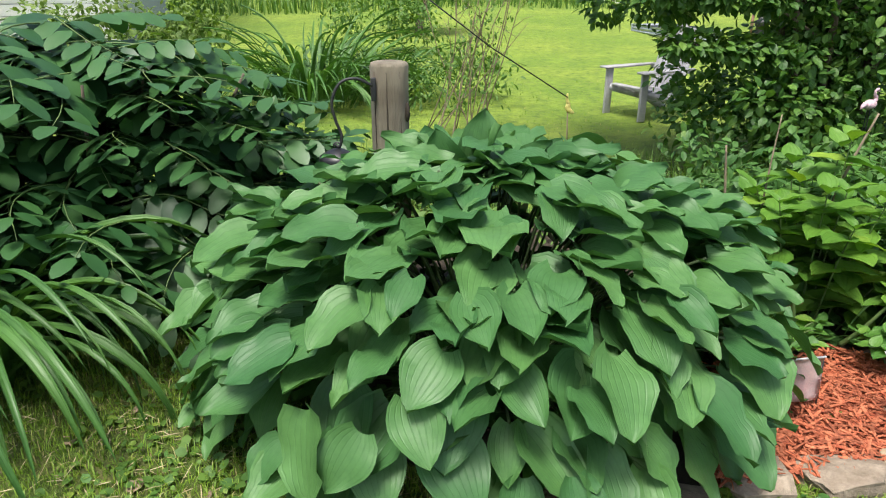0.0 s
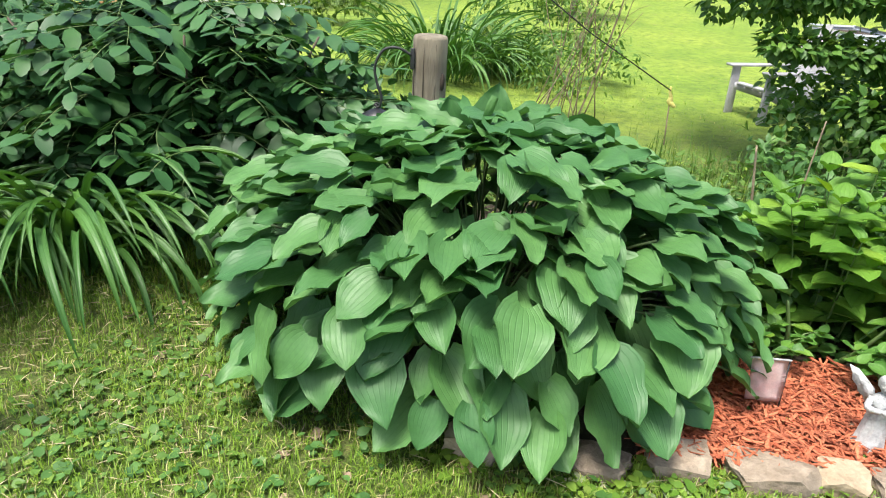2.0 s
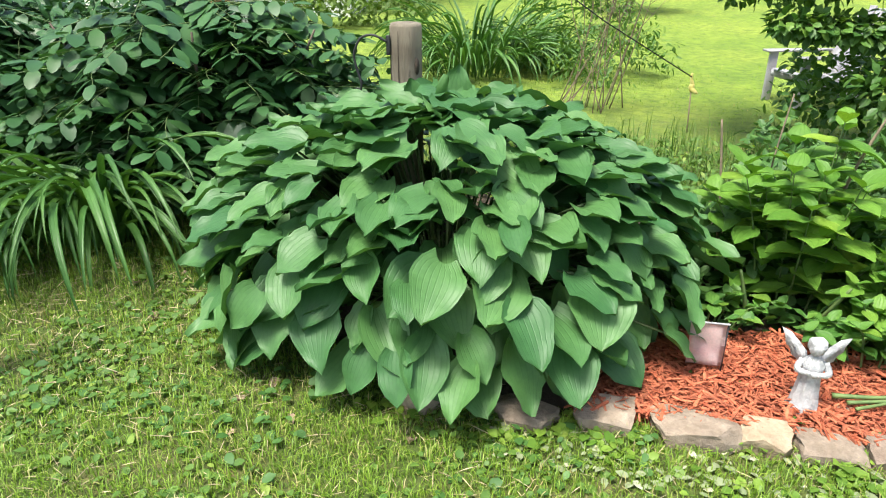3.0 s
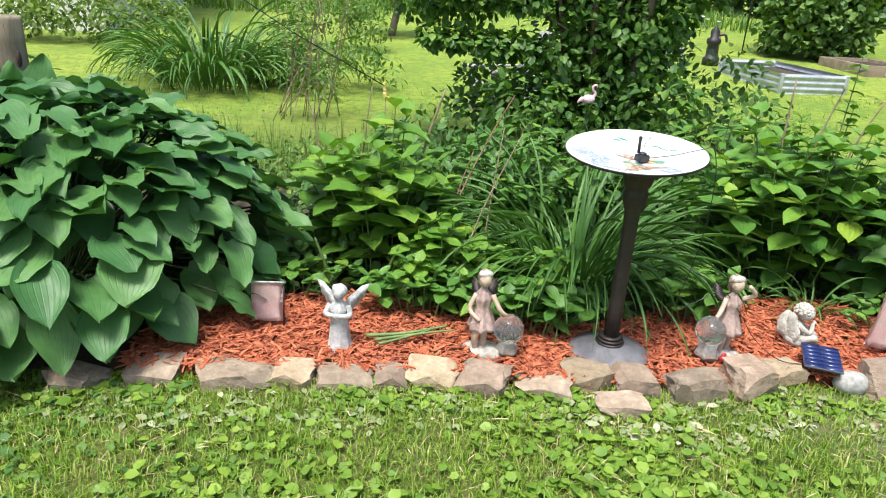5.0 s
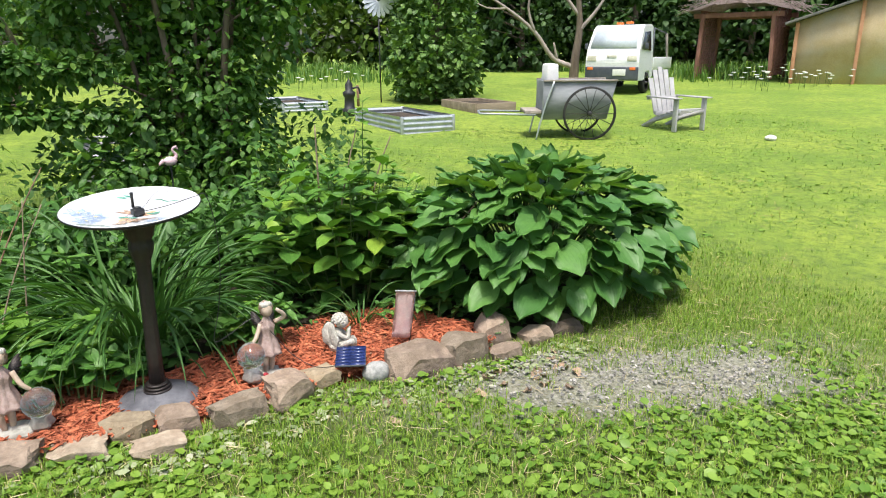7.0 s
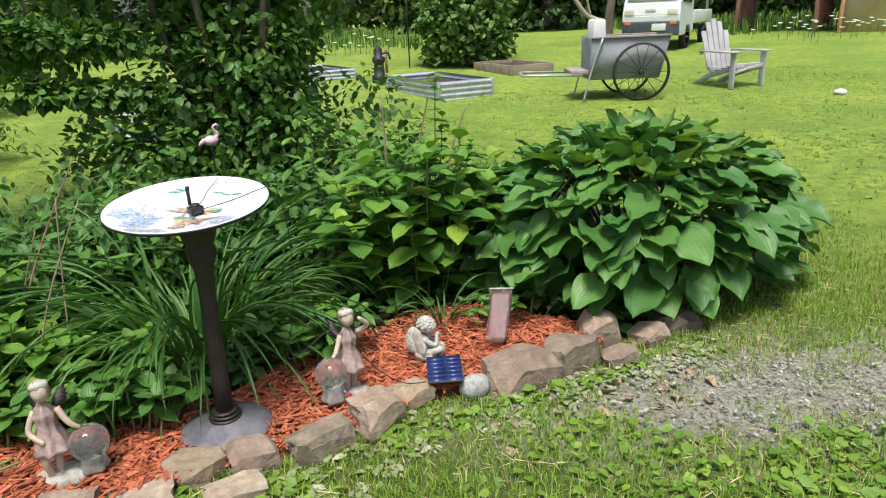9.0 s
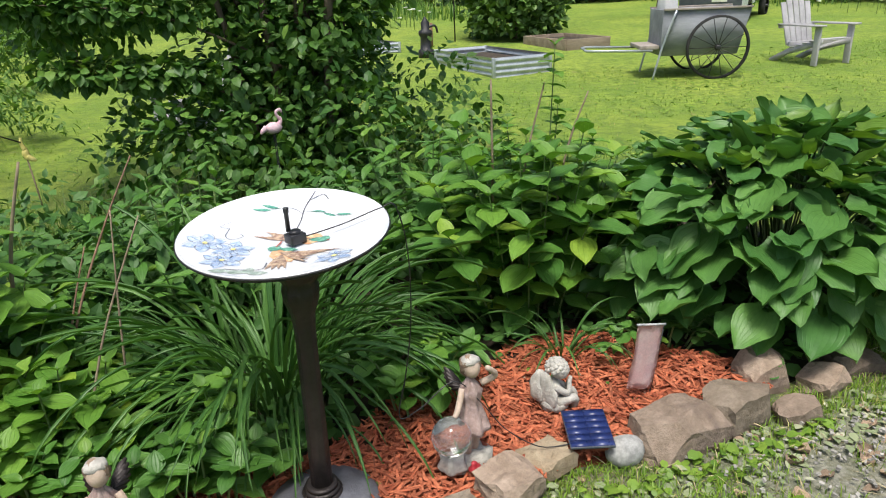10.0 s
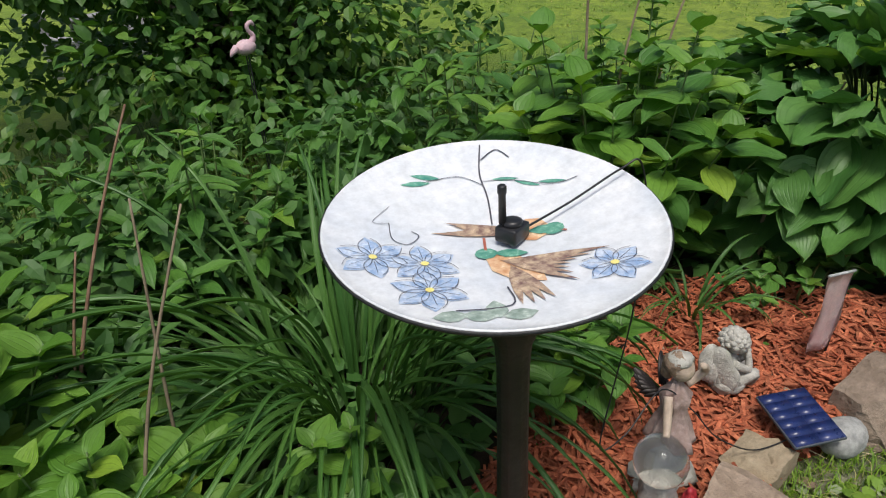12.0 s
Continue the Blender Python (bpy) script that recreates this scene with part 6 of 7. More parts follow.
rr = random.Random(77)
for k in range(64):
    x, y = rr.choice([(rr.uniform(16.2, 19.8), rr.uniform(11.8, 14.2)), (rr.uniform(5.0, 8.2), rr.uniform(17.5, 19.5))])
    h = rr.uniform(0.2, 0.5)
    d = thing("daisy", (x, y, g(x, y)), "white wild daisy in tall grass", "flower", "wild daisies")
    bm = bmesh.new()
    tube(bm, [(0, 0, 0), (0.02, 0.01, h)], 0.006, 5)
    part("stem", bm, M_PETIOLE, d)
    bm = bmesh.new()
    lathe(bm, [(0.02, h - 0.01), (0.06, h + 0.005), (0.055, h + 0.015), (0.01, h + 0.018)], 10)
    part("flower_head", bm, M_DAISY, d)

daylily((-1.25, 7.7, g(-1.25, 7.7)), 0.95, 1.15, 290, "big wild clump of tall arching daylily leaves", 12)
daylily((-0.45, 8.2, g(-0.45, 8.2)), 0.6, 0.85, 170, "wild clump of arching leaves on the lawn", 13)


def vine_column():
    x, y = 8.5, 13.9
    t = thing("vine_column", (x, y, g(x, y)), "tall post smothered in green climbing vine", "climbing vine")
    bm = bmesh.new()
    tube(bm, [(0, 0, 0), (0.03, 0, 2), (0, 0, 4.2)], 0.09, 10)
    part("pole", bm, M_BARK, t)
    rr = random.Random(8)
    cs = []
    for k in range(110):
        f = (k + 0.5) / 110
        a = k * 2.4
        w = 0.74 + 0.12 * math.sin(f * 9)
        cs.append((math.cos(a) * w, math.sin(a) * w, 0.15 + 4.3 * f, rr.uniform(0.22, 0.36)))
    for k in range(40):
        a = k * 2.4
        cs.append((math.cos(a) * 0.66, math.sin(a) * 0.66, 0.12 + 0.03 * k, 0.26))
    crown("vine_leaves", t, cs, 62, 0.14, 0.8, M_IVY, "pale and dark green hanging leaves", 6, 0.9)


vine_column()


def dead_tree():
    x, y = 13.3, 15.6
    t = thing("dead_tree", (x, y, g(x, y)), "bare dead tree with pale crooked branches", "tree")
    bm = bmesh.new()
    tube(bm, bez((0, 0, 0), (0.02, 0, 0.7), (0.12, 0, 1.6), (0.05, 0, 2.6), (0.3, 0, 3.6), n=5), [0.15 - 0.006 * i for i in range(21)], 10)
    part("trunk", bm, M_BARK, t, "dark brown bare trunk")
    for pts, r in (([(0.0, 0, 0.55), (-0.5, 0.3, 0.8), (-1.0, 0.5, 1.5), (-1.7, 0.8, 2.1), (-2.3, 1.1, 2.5)], 0.08), ([(-1.0, 0.5, 1.5), (-1.2, 0.5, 2.1), (-1.1, 0.4, 2.8)], 0.05), ([(0.1, 0, 1.5), (0.5, -0.3, 2.1), (0.9, -0.5, 2.9)], 0.06), ([(0.08, 0, 1.9), (-0.4, 0.2, 2.6), (-0.7, 0.3, 3.3)], 0.06), ([(-0.4, 0.25, 0.75), (-0.55, 0.2, 1.2)], 0.05), ([(-1.7, 0.8, 2.1), (-2.2, 0.9, 2.1), (-2.6, 1.1, 2.3)], 0.03)):
        bm = bmesh.new()
        p = bez(*pts, n=4)
        tube(bm, p, [r * (1 - 0.75 * i / len(p)) for i in range(len(p))], 8)
        part("branch", bm, M_BARE, t, "pale barkless branch")


dead_tree()


# ---- cart ----
def wheel_parts(parent, at, r, w, axis_turn=0.0, spokes=10, name="wheel", tyre=0.03):
    wh = part(name, wheel_hub(w), M_IRON, parent)
    wh.matrix_basis = pose(*at, 90, 0, axis_turn)
    bm = bmesh.new()
    lathe(bm, [(r - tyre, -w / 2), (r - tyre * 0.3, -w / 2), (r, -w / 4), (r, w / 4), (r - tyre * 0.3, w / 2), (r - tyre, w / 2)], 40)
    for f in [f for f in bm.faces if len(f.verts) > 8]:
        bm.faces.remove(f)
    part("tyre", bm, M_RUBBER, wh)
    if spokes:
        bm = bmesh.new()
        for k in range(spokes):
            a = 2 * math.pi * k / spokes
            tube(bm, [(0.02 * math.cos(a), 0.02 * math.sin(a), 0), ((r - tyre) * math.cos(a), (r - tyre) * math.sin(a), 0)], 0.005, 5)
        part("spoke", bm, M_IRON, wh)
    return wh


def wheel_hub(w):
    bm = bmesh.new()
    lathe(bm, [(0.02, -w * 0.7), (0.035, -w * 0.6), (0.035, w * 0.6), (0.02, w * 0.7)], 16)
    return bm


def garden_cart(loc, turn):
    c = thing("garden_cart", loc, "grey weathered plywood garden cart with two big spoked wheels", "cart", turn=turn)
    for sy in (-0.36, 0.36):
        bm = bmesh.new()
        slab(bm, [(-0.50, 0.30), (0.42, 0.30), (0.55, 0.84), (-0.50, 0.84)], 0.022, pose(0, sy, 0, 90, 0, 0))
        part("side_panel", bm, M_GREYWOOD, c)
    for x, lean in ((-0.50, 0), (0.485, 13)):
        bm = bmesh.new()
        box(bm, (0.02, 0.70, 0.55), (0, 0, 0.57), pose(x, 0, 0) @ Matrix.Translation((0, 0, 0.57)) @ pose(0, 0, 0, 0, lean, 0) @ Matrix.Translation((0, 0, -0.57)), 0.003)
        part("end_panel", bm, M_GREYWOOD, c)
    bm = bmesh.new()
    box(bm, (0.92, 0.70, 0.02), (-0.04, 0, 0.305))
    part("floor", bm, M_GREYWOOD, c)
    bm = bmesh.new()
    for sy in (-0.375, 0.375):
        box(bm, (1.07, 0.03, 0.025), (0.025, sy, 0.85), None, 0.004)
    part("top_rail", bm, M_BARE, c)
    for sy in (-0.395, 0.395):
        bm = bmesh.new()
        tube(bm, bez((-0.36, sy, 0.84), (-0.50, sy, 0.42), (-0.60, sy, 0.0), n=4), 0.014, 7)
        part("leg", bm, M_GALV, c)
    bm = bmesh.new()
    tube(bm, [(-0.60, -0.30, 0.36), (-1.35, -0.30, 0.38), (-1.42, -0.24, 0.38), (-1.42, 0.24, 0.38), (-1.35, 0.30, 0.38), (-0.60, 0.30, 0.36)], 0.016, 8)
    part("handle", bm, M_GALV, c, "bent metal pull handle")
    bm = bmesh.new()
    box(bm, (0.24, 0.62, 0.05), (-0.64, 0, 0.40), None, 0.008)
    part("tray", bm, M_BARE, c, "pale wooden tray board")
    wheel_parts(c, (0.16, -0.44, 0.385), 0.385, 0.05, 0, 14)
    wheel_parts(c, (0.16, 0.44, 0.385), 0.385, 0.05, 0, 14)
    bm = bmesh.new()
    tube(bm, [(0.16, -0.42, 0.385), (0.16, 0.42, 0.385)], 0.015, 8)
    part("axle", bm, M_IRON, c)
    return c


CX, CY = 8.43, 8.06
garden_cart((CX, CY, g(CX, CY) - 0.02), -22)
bm = bmesh.new()
box(bm, (0.20, 0.20, 0.34), (0, 0, 0.17), None, 0.03, 0.012)
solo("feed_bag", bm, M_PAPER, (CX - 0.25, CY + 0.28, g(CX, CY) + 0.72), "white paper bag standing in the cart", "bag")

# ---- adirondack chairs ----
def adirondack(loc, turn):
    c = thing("adirondack_chair", loc, "greyed wooden adirondack chair on the lawn", "chair", "adirondack chairs", turn=turn)
    for k in range(5):
        f = k - 2
        bm = bmesh.new()
        m = pose(-0.30, f * 0.104, 0.26, 0, -17, 0) @ pose(0, 0, 0, -f * 1.2, 0, 0)
        box(bm, (0.02, 0.098, 0.86 - 0.05 * f * f), (0, 0, 0.43 - 0.025 * f * f), m, 0.006)
        part("back_slat", bm, M_CHAIR, c)
    for k in range(5):
        bm = bmesh.new()
        box(bm, (0.095, 0.52, 0.02), (0.30 - 0.12 * k, 0, 0.375 - 0.035 * k), pose(0, 0, 0, 0, 0, 0), 0.005)
        part("seat_slat", bm, M_CHAIR, c)
    for s in (-1, 1):
        bm = bmesh.new()
        slab(bm, [(0.36, 0.30), (0.36, 0.38), (-0.25, 0.22), (-0.62, 0.04), (-0.62, 0.0), (-0.50, 0.0), (-0.25, 0.13)], 0.03, pose(0, s * 0.27 + 0.015, 0, 90, 0, 0))
        part("back_leg", bm, M_CHAIR, c)
        bm = bmesh.new()
        box(bm, (0.10, 0.035, 0.56), (0.33, s * 0.31, 0.28), None, 0.006)
        part("front_leg", bm, M_CHAIR, c)
        bm = bmesh.new()
        slab(bm, [(0.42, -0.07), (0.42, 0.07), (0.0, 0.06), (-0.42, 0.03), (-0.42, -0.03), (0.0, -0.06)], 0.024, pose(0, s * 0.33, 0.585))
        part("armrest", bm, M_CHAIR, c)
    bm = bmesh.new()
    box(bm, (0.03, 0.70, 0.06), (-0.40, 0, 0.545), None, 0.006)
    box(bm, (0.03, 0.54, 0.07), (-0.25, 0, 0.28), None, 0.006)
    part("back_rail", bm, M_CHAIR, c)
    return c


CH = adirondack((10.22, 7.85, g(10.25, 7.85)), -90)
CH.scale = (0.88, 0.88, 0.88)
CH2 = copy_thing(CH, pose(2.28, 7.05, g(2.28, 7.05), 0, 0, 205) @ Matrix.Diagonal((0.95, 0.95, 0.95, 1)))


# ---- raised beds ----
def metal_bed(loc, turn, w, d, h, label):
    b = thing("raised_bed", loc, label, "raised bed", "raised garden beds", turn=turn)
    for a, x, y, rot in ((w, w / 2, 0, 0), (w, w / 2, d, 0), (d, 0, d / 2, 90), (d, w, d / 2, 90)):
        bm = bmesh.new()
        prof = [(0.022 * (0.5 + 0.5 * math.cos(6.283 * 3.5 * j / 28)), h * j / 28) for j in range(29)]
        m = pose(x, y, 0, 0, 0, rot)
        for off in (0.0, 0.006):
            vs = [[bm.verts.new(m @ Vector((sx * a / 2, off - q, z))) for q, z in prof] for sx in (-1, 1)]
            for j in range(28):
                bm.faces.new((vs[0][j], vs[1][j], vs[1][j + 1], vs[0][j + 1]))
        part("panel", bm, M_GALV, b, "corrugated galvanised panel")
    for x, y in ((0, 0), (w, 0), (0, d), (w, d)):
        bm = bmesh.new()
        box(bm, (0.05, 0.05, h + 0.01), (x, y, h / 2), None, 0.012)
        part("corner", bm, M_GALV, b)
    bm = bmesh.new()
    box(bm, (w - 0.05, d - 0.05, 0.06), (w / 2, d / 2, h * 0.55), None, 0.01)
    part("earth", bm, M_SOIL, b, "dark earth inside")
    return b


metal_bed((6.12, 9.3, g(6.2, 9.6) - 0.02), 6, 0.92, 1.95, 0.28, "corrugated galvanised raised garden bed filled with earth")
metal_bed((4.9, 13.0, g(5.5, 13.5) - 0.06), 8, 0.92, 1.9, 0.24, "corrugated galvanised raised bed further back on the lawn")
WB = thing("wooden_bed", (8.35, 11.35, g(8.5, 11.5) - 0.02), "low raised bed of weathered brown boards", "raised bed", "raised garden beds", turn=4)
for a, x, y, rot in ((0.9, 0.45, 0, 0), (0.9, 0.45, 1.5, 0), (1.5, 0, 0.75, 90), (1.5, 0.9, 0.75, 90)):
    bm = bmesh.new()
    box(bm, (a, 0.045, 0.20), (0, 0, 0.10), pose(x, y, 0, 0, 0, rot), 0.006)
    part("board", bm, M_BEDWOOD, WB)
bm = bmesh.new()
box(bm, (0.84, 1.44, 0.06), (0.45, 0.75, 0.11), None, 0.01)
part("earth", bm, M_SOIL, WB, "dark earth inside")

URN = thing("hand_pump", (6.02, 12.1, g(6.02, 12.1)), "dark cast-iron ornamental pump standing on the lawn", "pump")
bm = bmesh.new()
lathe(bm, [(0.14, 0), (0.14, 0.12), (0.10, 0.15), (0.09, 0.34), (0.12, 0.38), (0.12, 0.44), (0.07, 0.47), (0.075, 0.58), (0.03, 0.64), (0.01, 0.68)], 18)
part("body", bm, M_IRON, URN)
bm = bmesh.new()
tube(bm, bez((0.05, 0, 0.5), (0.18, 0, 0.52), (0.22, 0, 0.40), n=4), 0.02, 8)
part("spout", bm, M_IRON, URN)
SP = thing("wind_spinner", (7.3, 14.2, g(7.3, 14.2)), "tall metal wind spinner with silver fan head", "wind spinner")
bm = bmesh.new()
tube(bm, [(0, 0, 0), (0, 0, 2.15)], 0.015, 8)
part("pole", bm, M_IRON, SP)
for k in range(18):
    a = 2 * math.pi * k / 18
    bm = bmesh.new()
    slab(bm, [(-0.02, 0.04), (0.02, 0.04), (0.05, 0.33), (0.0, 0.38), (-0.04, 0.33)], 0.004, pose(0, -0.03, 2.2, 90, 0, 0) @ pose(0, 0, 0, 0, 18, math.degrees(a)))
    part("blade", bm, M_GALV, SP, smooth=False)
bm = bmesh.new()
tube(bm, [(6.6, 13.6, g(6.6, 13.6) - 0.02), (6.6, 13.6, g(6.6, 13.6) + 0.45)], 0.03, 8)
solo("short_stake", bm, M_TWIG_RED, (0, 0, 0), "short brown wooden stake in the lawn", "stake")
bm = bmesh.new()
ball(bm, 0.08, (0, 0, 0.03), (1.2, 0.9, 0.55), seg=12)
for v in bm.verts:
    v.co *= 1 + 0.25 * noise.noise(v.co * 14)
solo("white_stone", bm, M_PAPER, (10.62, 6.33, g(10.62, 6.33)), "small white stone lying on the lawn", "stone")


# ---- truck ----
def mini_truck(loc, turn):
    t = thing("mini_truck", loc, "small white cab-over pickup truck with rear rack", "truck", turn=turn)
    bm = bmesh.new()
    side = [(1.66, 0.34), (1.69, 0.82), (1.63, 1.12), (1.30, 1.64), (1.14, 1.73), (0.42, 1.76), (0.34, 1.70), (0.34, 0.40), (0.62, 0.36), (0.70, 0.55), (1.02, 0.55), (1.10, 0.34)]
    vs = [[bm.verts.new((x, s * (0.71 - 0.07 * max(0.0, z - 0.9)), z)) for x, z in side] for s in (1, -1)]
    bm.faces.new(vs[0])
    bm.faces.new(vs[1][::-1])
    for i in range(len(side)):
        j = (i + 1) % len(side)
        bm.faces.new((vs[0][j], vs[0][i], vs[1][i], vs[1][j]))
    bmesh.ops.recalc_face_normals(bm, faces=bm.faces)
    bmesh.ops.bevel(bm, geom=[e for e in bm.edges], offset=0.025, segments=2, affect="EDGES")
    part("cab", bm, M_WHITE, t, smooth=False)
    bm = bmesh.new()
    d = Vector((1.30 - 1.63, 0, 1.64 - 1.12)).normalized()
    m = basis(d, (0.85, 0, 0.53), (1.612, 0, 1.155))
    slab(bm, [(-0.61, 0), (0.61, 0), (0.56, 0.50), (-0.56, 0.50)], 0.02, Matrix.Translation((0.022, 0, 0.012)) @ m)
    part("windscreen", bm, M_WINDSCREEN_SKY, t, "windscreen coloured pale for the sky's reflection")
    for s in (-1, 1):
        bm = bmesh.new()
        vv = [(1.42, 1.12), (1.20, 1.54), (0.62, 1.58), (0.62, 1.08)]
        a = [bm.verts.new((x, s * (0.722 - 0.07 * max(0, z - 0.9)), z)) for x, z in vv]
        b = [bm.verts.new((x, s * (0.70 - 0.07 * max(0, z - 0.9)), z)) for x, z in vv]
        bm.faces.new(a)
        bm.faces.new(b[::-1])
        for i in range(4):
            bm.faces.new((a[i], b[i], b[(i + 1) % 4], a[(i + 1) % 4]))
        bmesh.ops.recalc_face_normals(bm, faces=bm.faces)
        part("side_window", bm, M_WINDOW, t)
        bm = bmesh.new()
        box(bm, (0.03, 0.24, 0.13), (1.690, s * 0.53, 0.90), None, 0.012)
        part("headlight", bm, M_HEADLIGHT, t)
        bm = bmesh.new()
        box(bm, (0.03, 0.15, 0.07), (1.705, s * 0.56, 0.64), None, 0.01)
        part("indicator", bm, M_ORANGE, t)
        bm = bmesh.new()
        box(bm, (0.05, 0.09, 0.15), (1.40, s * 0.80, 1.20), None, 0.02)
        part("mirror", bm, M_BUMPER, t)
        for x in (0.86, -1.05):
            wheel_parts(t, (x, s * 0.63, 0.27), 0.27, 0.15, 0, 0, "wheel", 0.09)
    bm = bmesh.new()
    box(bm, (0.10, 1.40, 0.34), (1.66, 0, 0.52), None, 0.03)
    part("bumper", bm, M_BUMPER, t)
    bm = bmesh.new()
    box(bm, (0.012, 0.34, 0.16), (1.716, 0.22, 0.55), None, 0.004)
    part("number_plate", bm, M_PAPER, t)
    bm = bmesh.new()
    box(bm, (0.012, 0.26, 0.05), (1.690, 0, 0.95), None, 0.004)
    part("badge", bm, M_HEADLIGHT, t)
    for x in (0.52, 0.98):
        bm = bmesh.new()
        box(bm, (0.10, 0.18, 0.06), (x, 0.2 * (1 if x > 0.7 else -1), 1.785), None, 0.015)
        part("roof_light", bm, M_ORANGE, t)
    bm = bmesh.new()
    box(bm, (1.95, 1.40, 0.06), (-0.68, 0, 0.62), None, 0.01)
    part("load_floor", bm, M_WHITE, t)
    for s in (-1, 1):
        bm = bmesh.new()
        box(bm, (1.95, 0.035, 0.28), (-0.68, s * 0.69, 0.76), None, 0.01)
        part("drop_side", bm, M_WHITE, t)
        bm = bmesh.new()
        tube(bm, [(-1.55, s * 0.62, 0.65), (-1.2, s * 0.62, 1.55)], 0.035, 8)
        part("rack_post", bm, M_BARE, t)
    bm = bmesh.new()
    box(bm, (0.035, 1.40, 0.28), (-1.66, 0, 0.76), None, 0.01)
    part("tailgate", bm, M_WHITE, t)
    bm = bmesh.new()
    for z in (0.95, 1.2, 1.45, 1.66):
        tube(bm, [(0.26, -0.66, z), (0.26, 0.66, z)], 0.018, 6)
    for s in (-0.66, 0, 0.66):
        tube(bm, [(0.26, s, 0.62), (0.26, s, 1.68)], 0.018, 6)
    tube(bm, [(0.26, 0.66, 1.66), (-1.2, 0.62, 1.55)], 0.02, 6)
    part("rack", bm, M_BUMPER, t)
    bm = bmesh.new()
    box(bm, (2.9, 0.9, 0.14), (-0.1, 0, 0.46), None, 0.02)
    part("chassis", bm, M_BUMPER, t)
    return t


TRUCK = mini_truck((14.18, 14.27, g(14.2, 14.3) - 0.03), -144)
TRUCK.scale = (0.94, 0.94, 0.94)


# ---- garden arbour ----
def arbour(loc, turn):
    a = thing("garden_arbour", loc, "red-brown lattice garden arbour with dry vine roof", "arbour", turn=turn)
    w, d, h = 2.15, 1.5, 1.85
    for x in (-w / 2, w / 2):
        for y in (-d / 2, d / 2):
            bm = bmesh.new()
            box(bm, (0.11, 0.11, h), (x, y, h / 2), pose(0, 0, 0, 0, 2.5 * (1 if x < 0 else -1), 0), 0.008)
            part("post", bm, M_REDWOOD, a)
        for s in (-1, 1):
            for k in range(-8, 20):
                y0, z0 = -d / 2, 0.2 + k * 0.19
                y1, z1 = d / 2, z0 + s * d
                if s < 0:
                    z0, z1 = z0 + 0.9, z1 + 0.9
                t0, t1 = 0.0, 1.0
                dz = z1 - z0
                for lim, up in ((0.15, 0), (2.0, 1)):
                    tt = (lim - z0) / dz
                    if (dz > 0) == (up == 1):
                        t1 = min(t1, tt)
                    else:
                        t0 = max(t0, tt)
                if t1 - t0 > 0.06:
                    bm = bmesh.new()
                    p0 = Vector((x + 0.012 * s, y0 + d * t0, z0 + dz * t0))
                    p1 = Vector((x + 0.012 * s, y0 + d * t1, z0 + dz * t1))
                    box(bm, (0.014, 0.04, (p1 - p0).length), (0, 0, 0), Matrix.Translation((p0 + p1) / 2) @ (p1 - p0).to_track_quat("Z", "X").to_matrix().to_4x4())
                    part("lath", bm, M_REDWOOD, a)
    for y in (-d / 2, d / 2):
        bm = bmesh.new()
        box(bm, (w + 0.4, 0.06, 0.14), (0, y, h), None, 0.01)
        part("beam", bm, M_REDWOOD, a)
    bm = bmesh.new()
    rows = []
    for i in range(15):
        u = i / 14 * 2 - 1
        row = []
        for j in range(9):
            v = j / 8 * 2 - 1
            z = h + 0.10 + 0.55 * (1 - u * u) * (1 - 0.6 * v * v) + 0.05 * noise.noise((u * 4, v * 4, 0.5))
            row.append(bm.verts.new((u * (w / 2 + 0.35), v * (d / 2 + 0.3), z)))
        rows.append(row)
    for r0, r1 in zip(rows, rows[1:]):
        for j in range(8):
            bm.faces.new((r0[j], r0[j + 1], r1[j + 1], r1[j]))
    bmesh.ops.solidify(bm, geom=bm.faces[:], thickness=0.08)
    part("roof", bm, M_THATCH, a, "grey-brown dry vine thatch")
    rr = random.Random(9)
    bm = bmesh.new()
    for k in range(240):
        u, v = rr.uniform(-1, 1), rr.uniform(-1, 1)
        p = Vector((u * (w / 2 + 0.4), v * (d / 2 + 0.32), h + 0.16 + 0.55 * (1 - u * u) * (1 - 0.6 * v * v)))
        q = p + Vector((rr.uniform(-0.4, 0.4) + 0.3 * u, rr.uniform(-0.3, 0.3) + 0.15 * v, rr.uniform(-0.28, 0.10)))
        tube(bm, [p, p.lerp(q, 0.5) + Vector((0, 0, 0.06)), q], 0.008, 4)
    part("vine", bm, M_THATCH, a, "tangled dry vine stems")["kind"] = "stuff"
    return a


arbour((19.2, 15.5, g(19.2, 15.5)), -62)


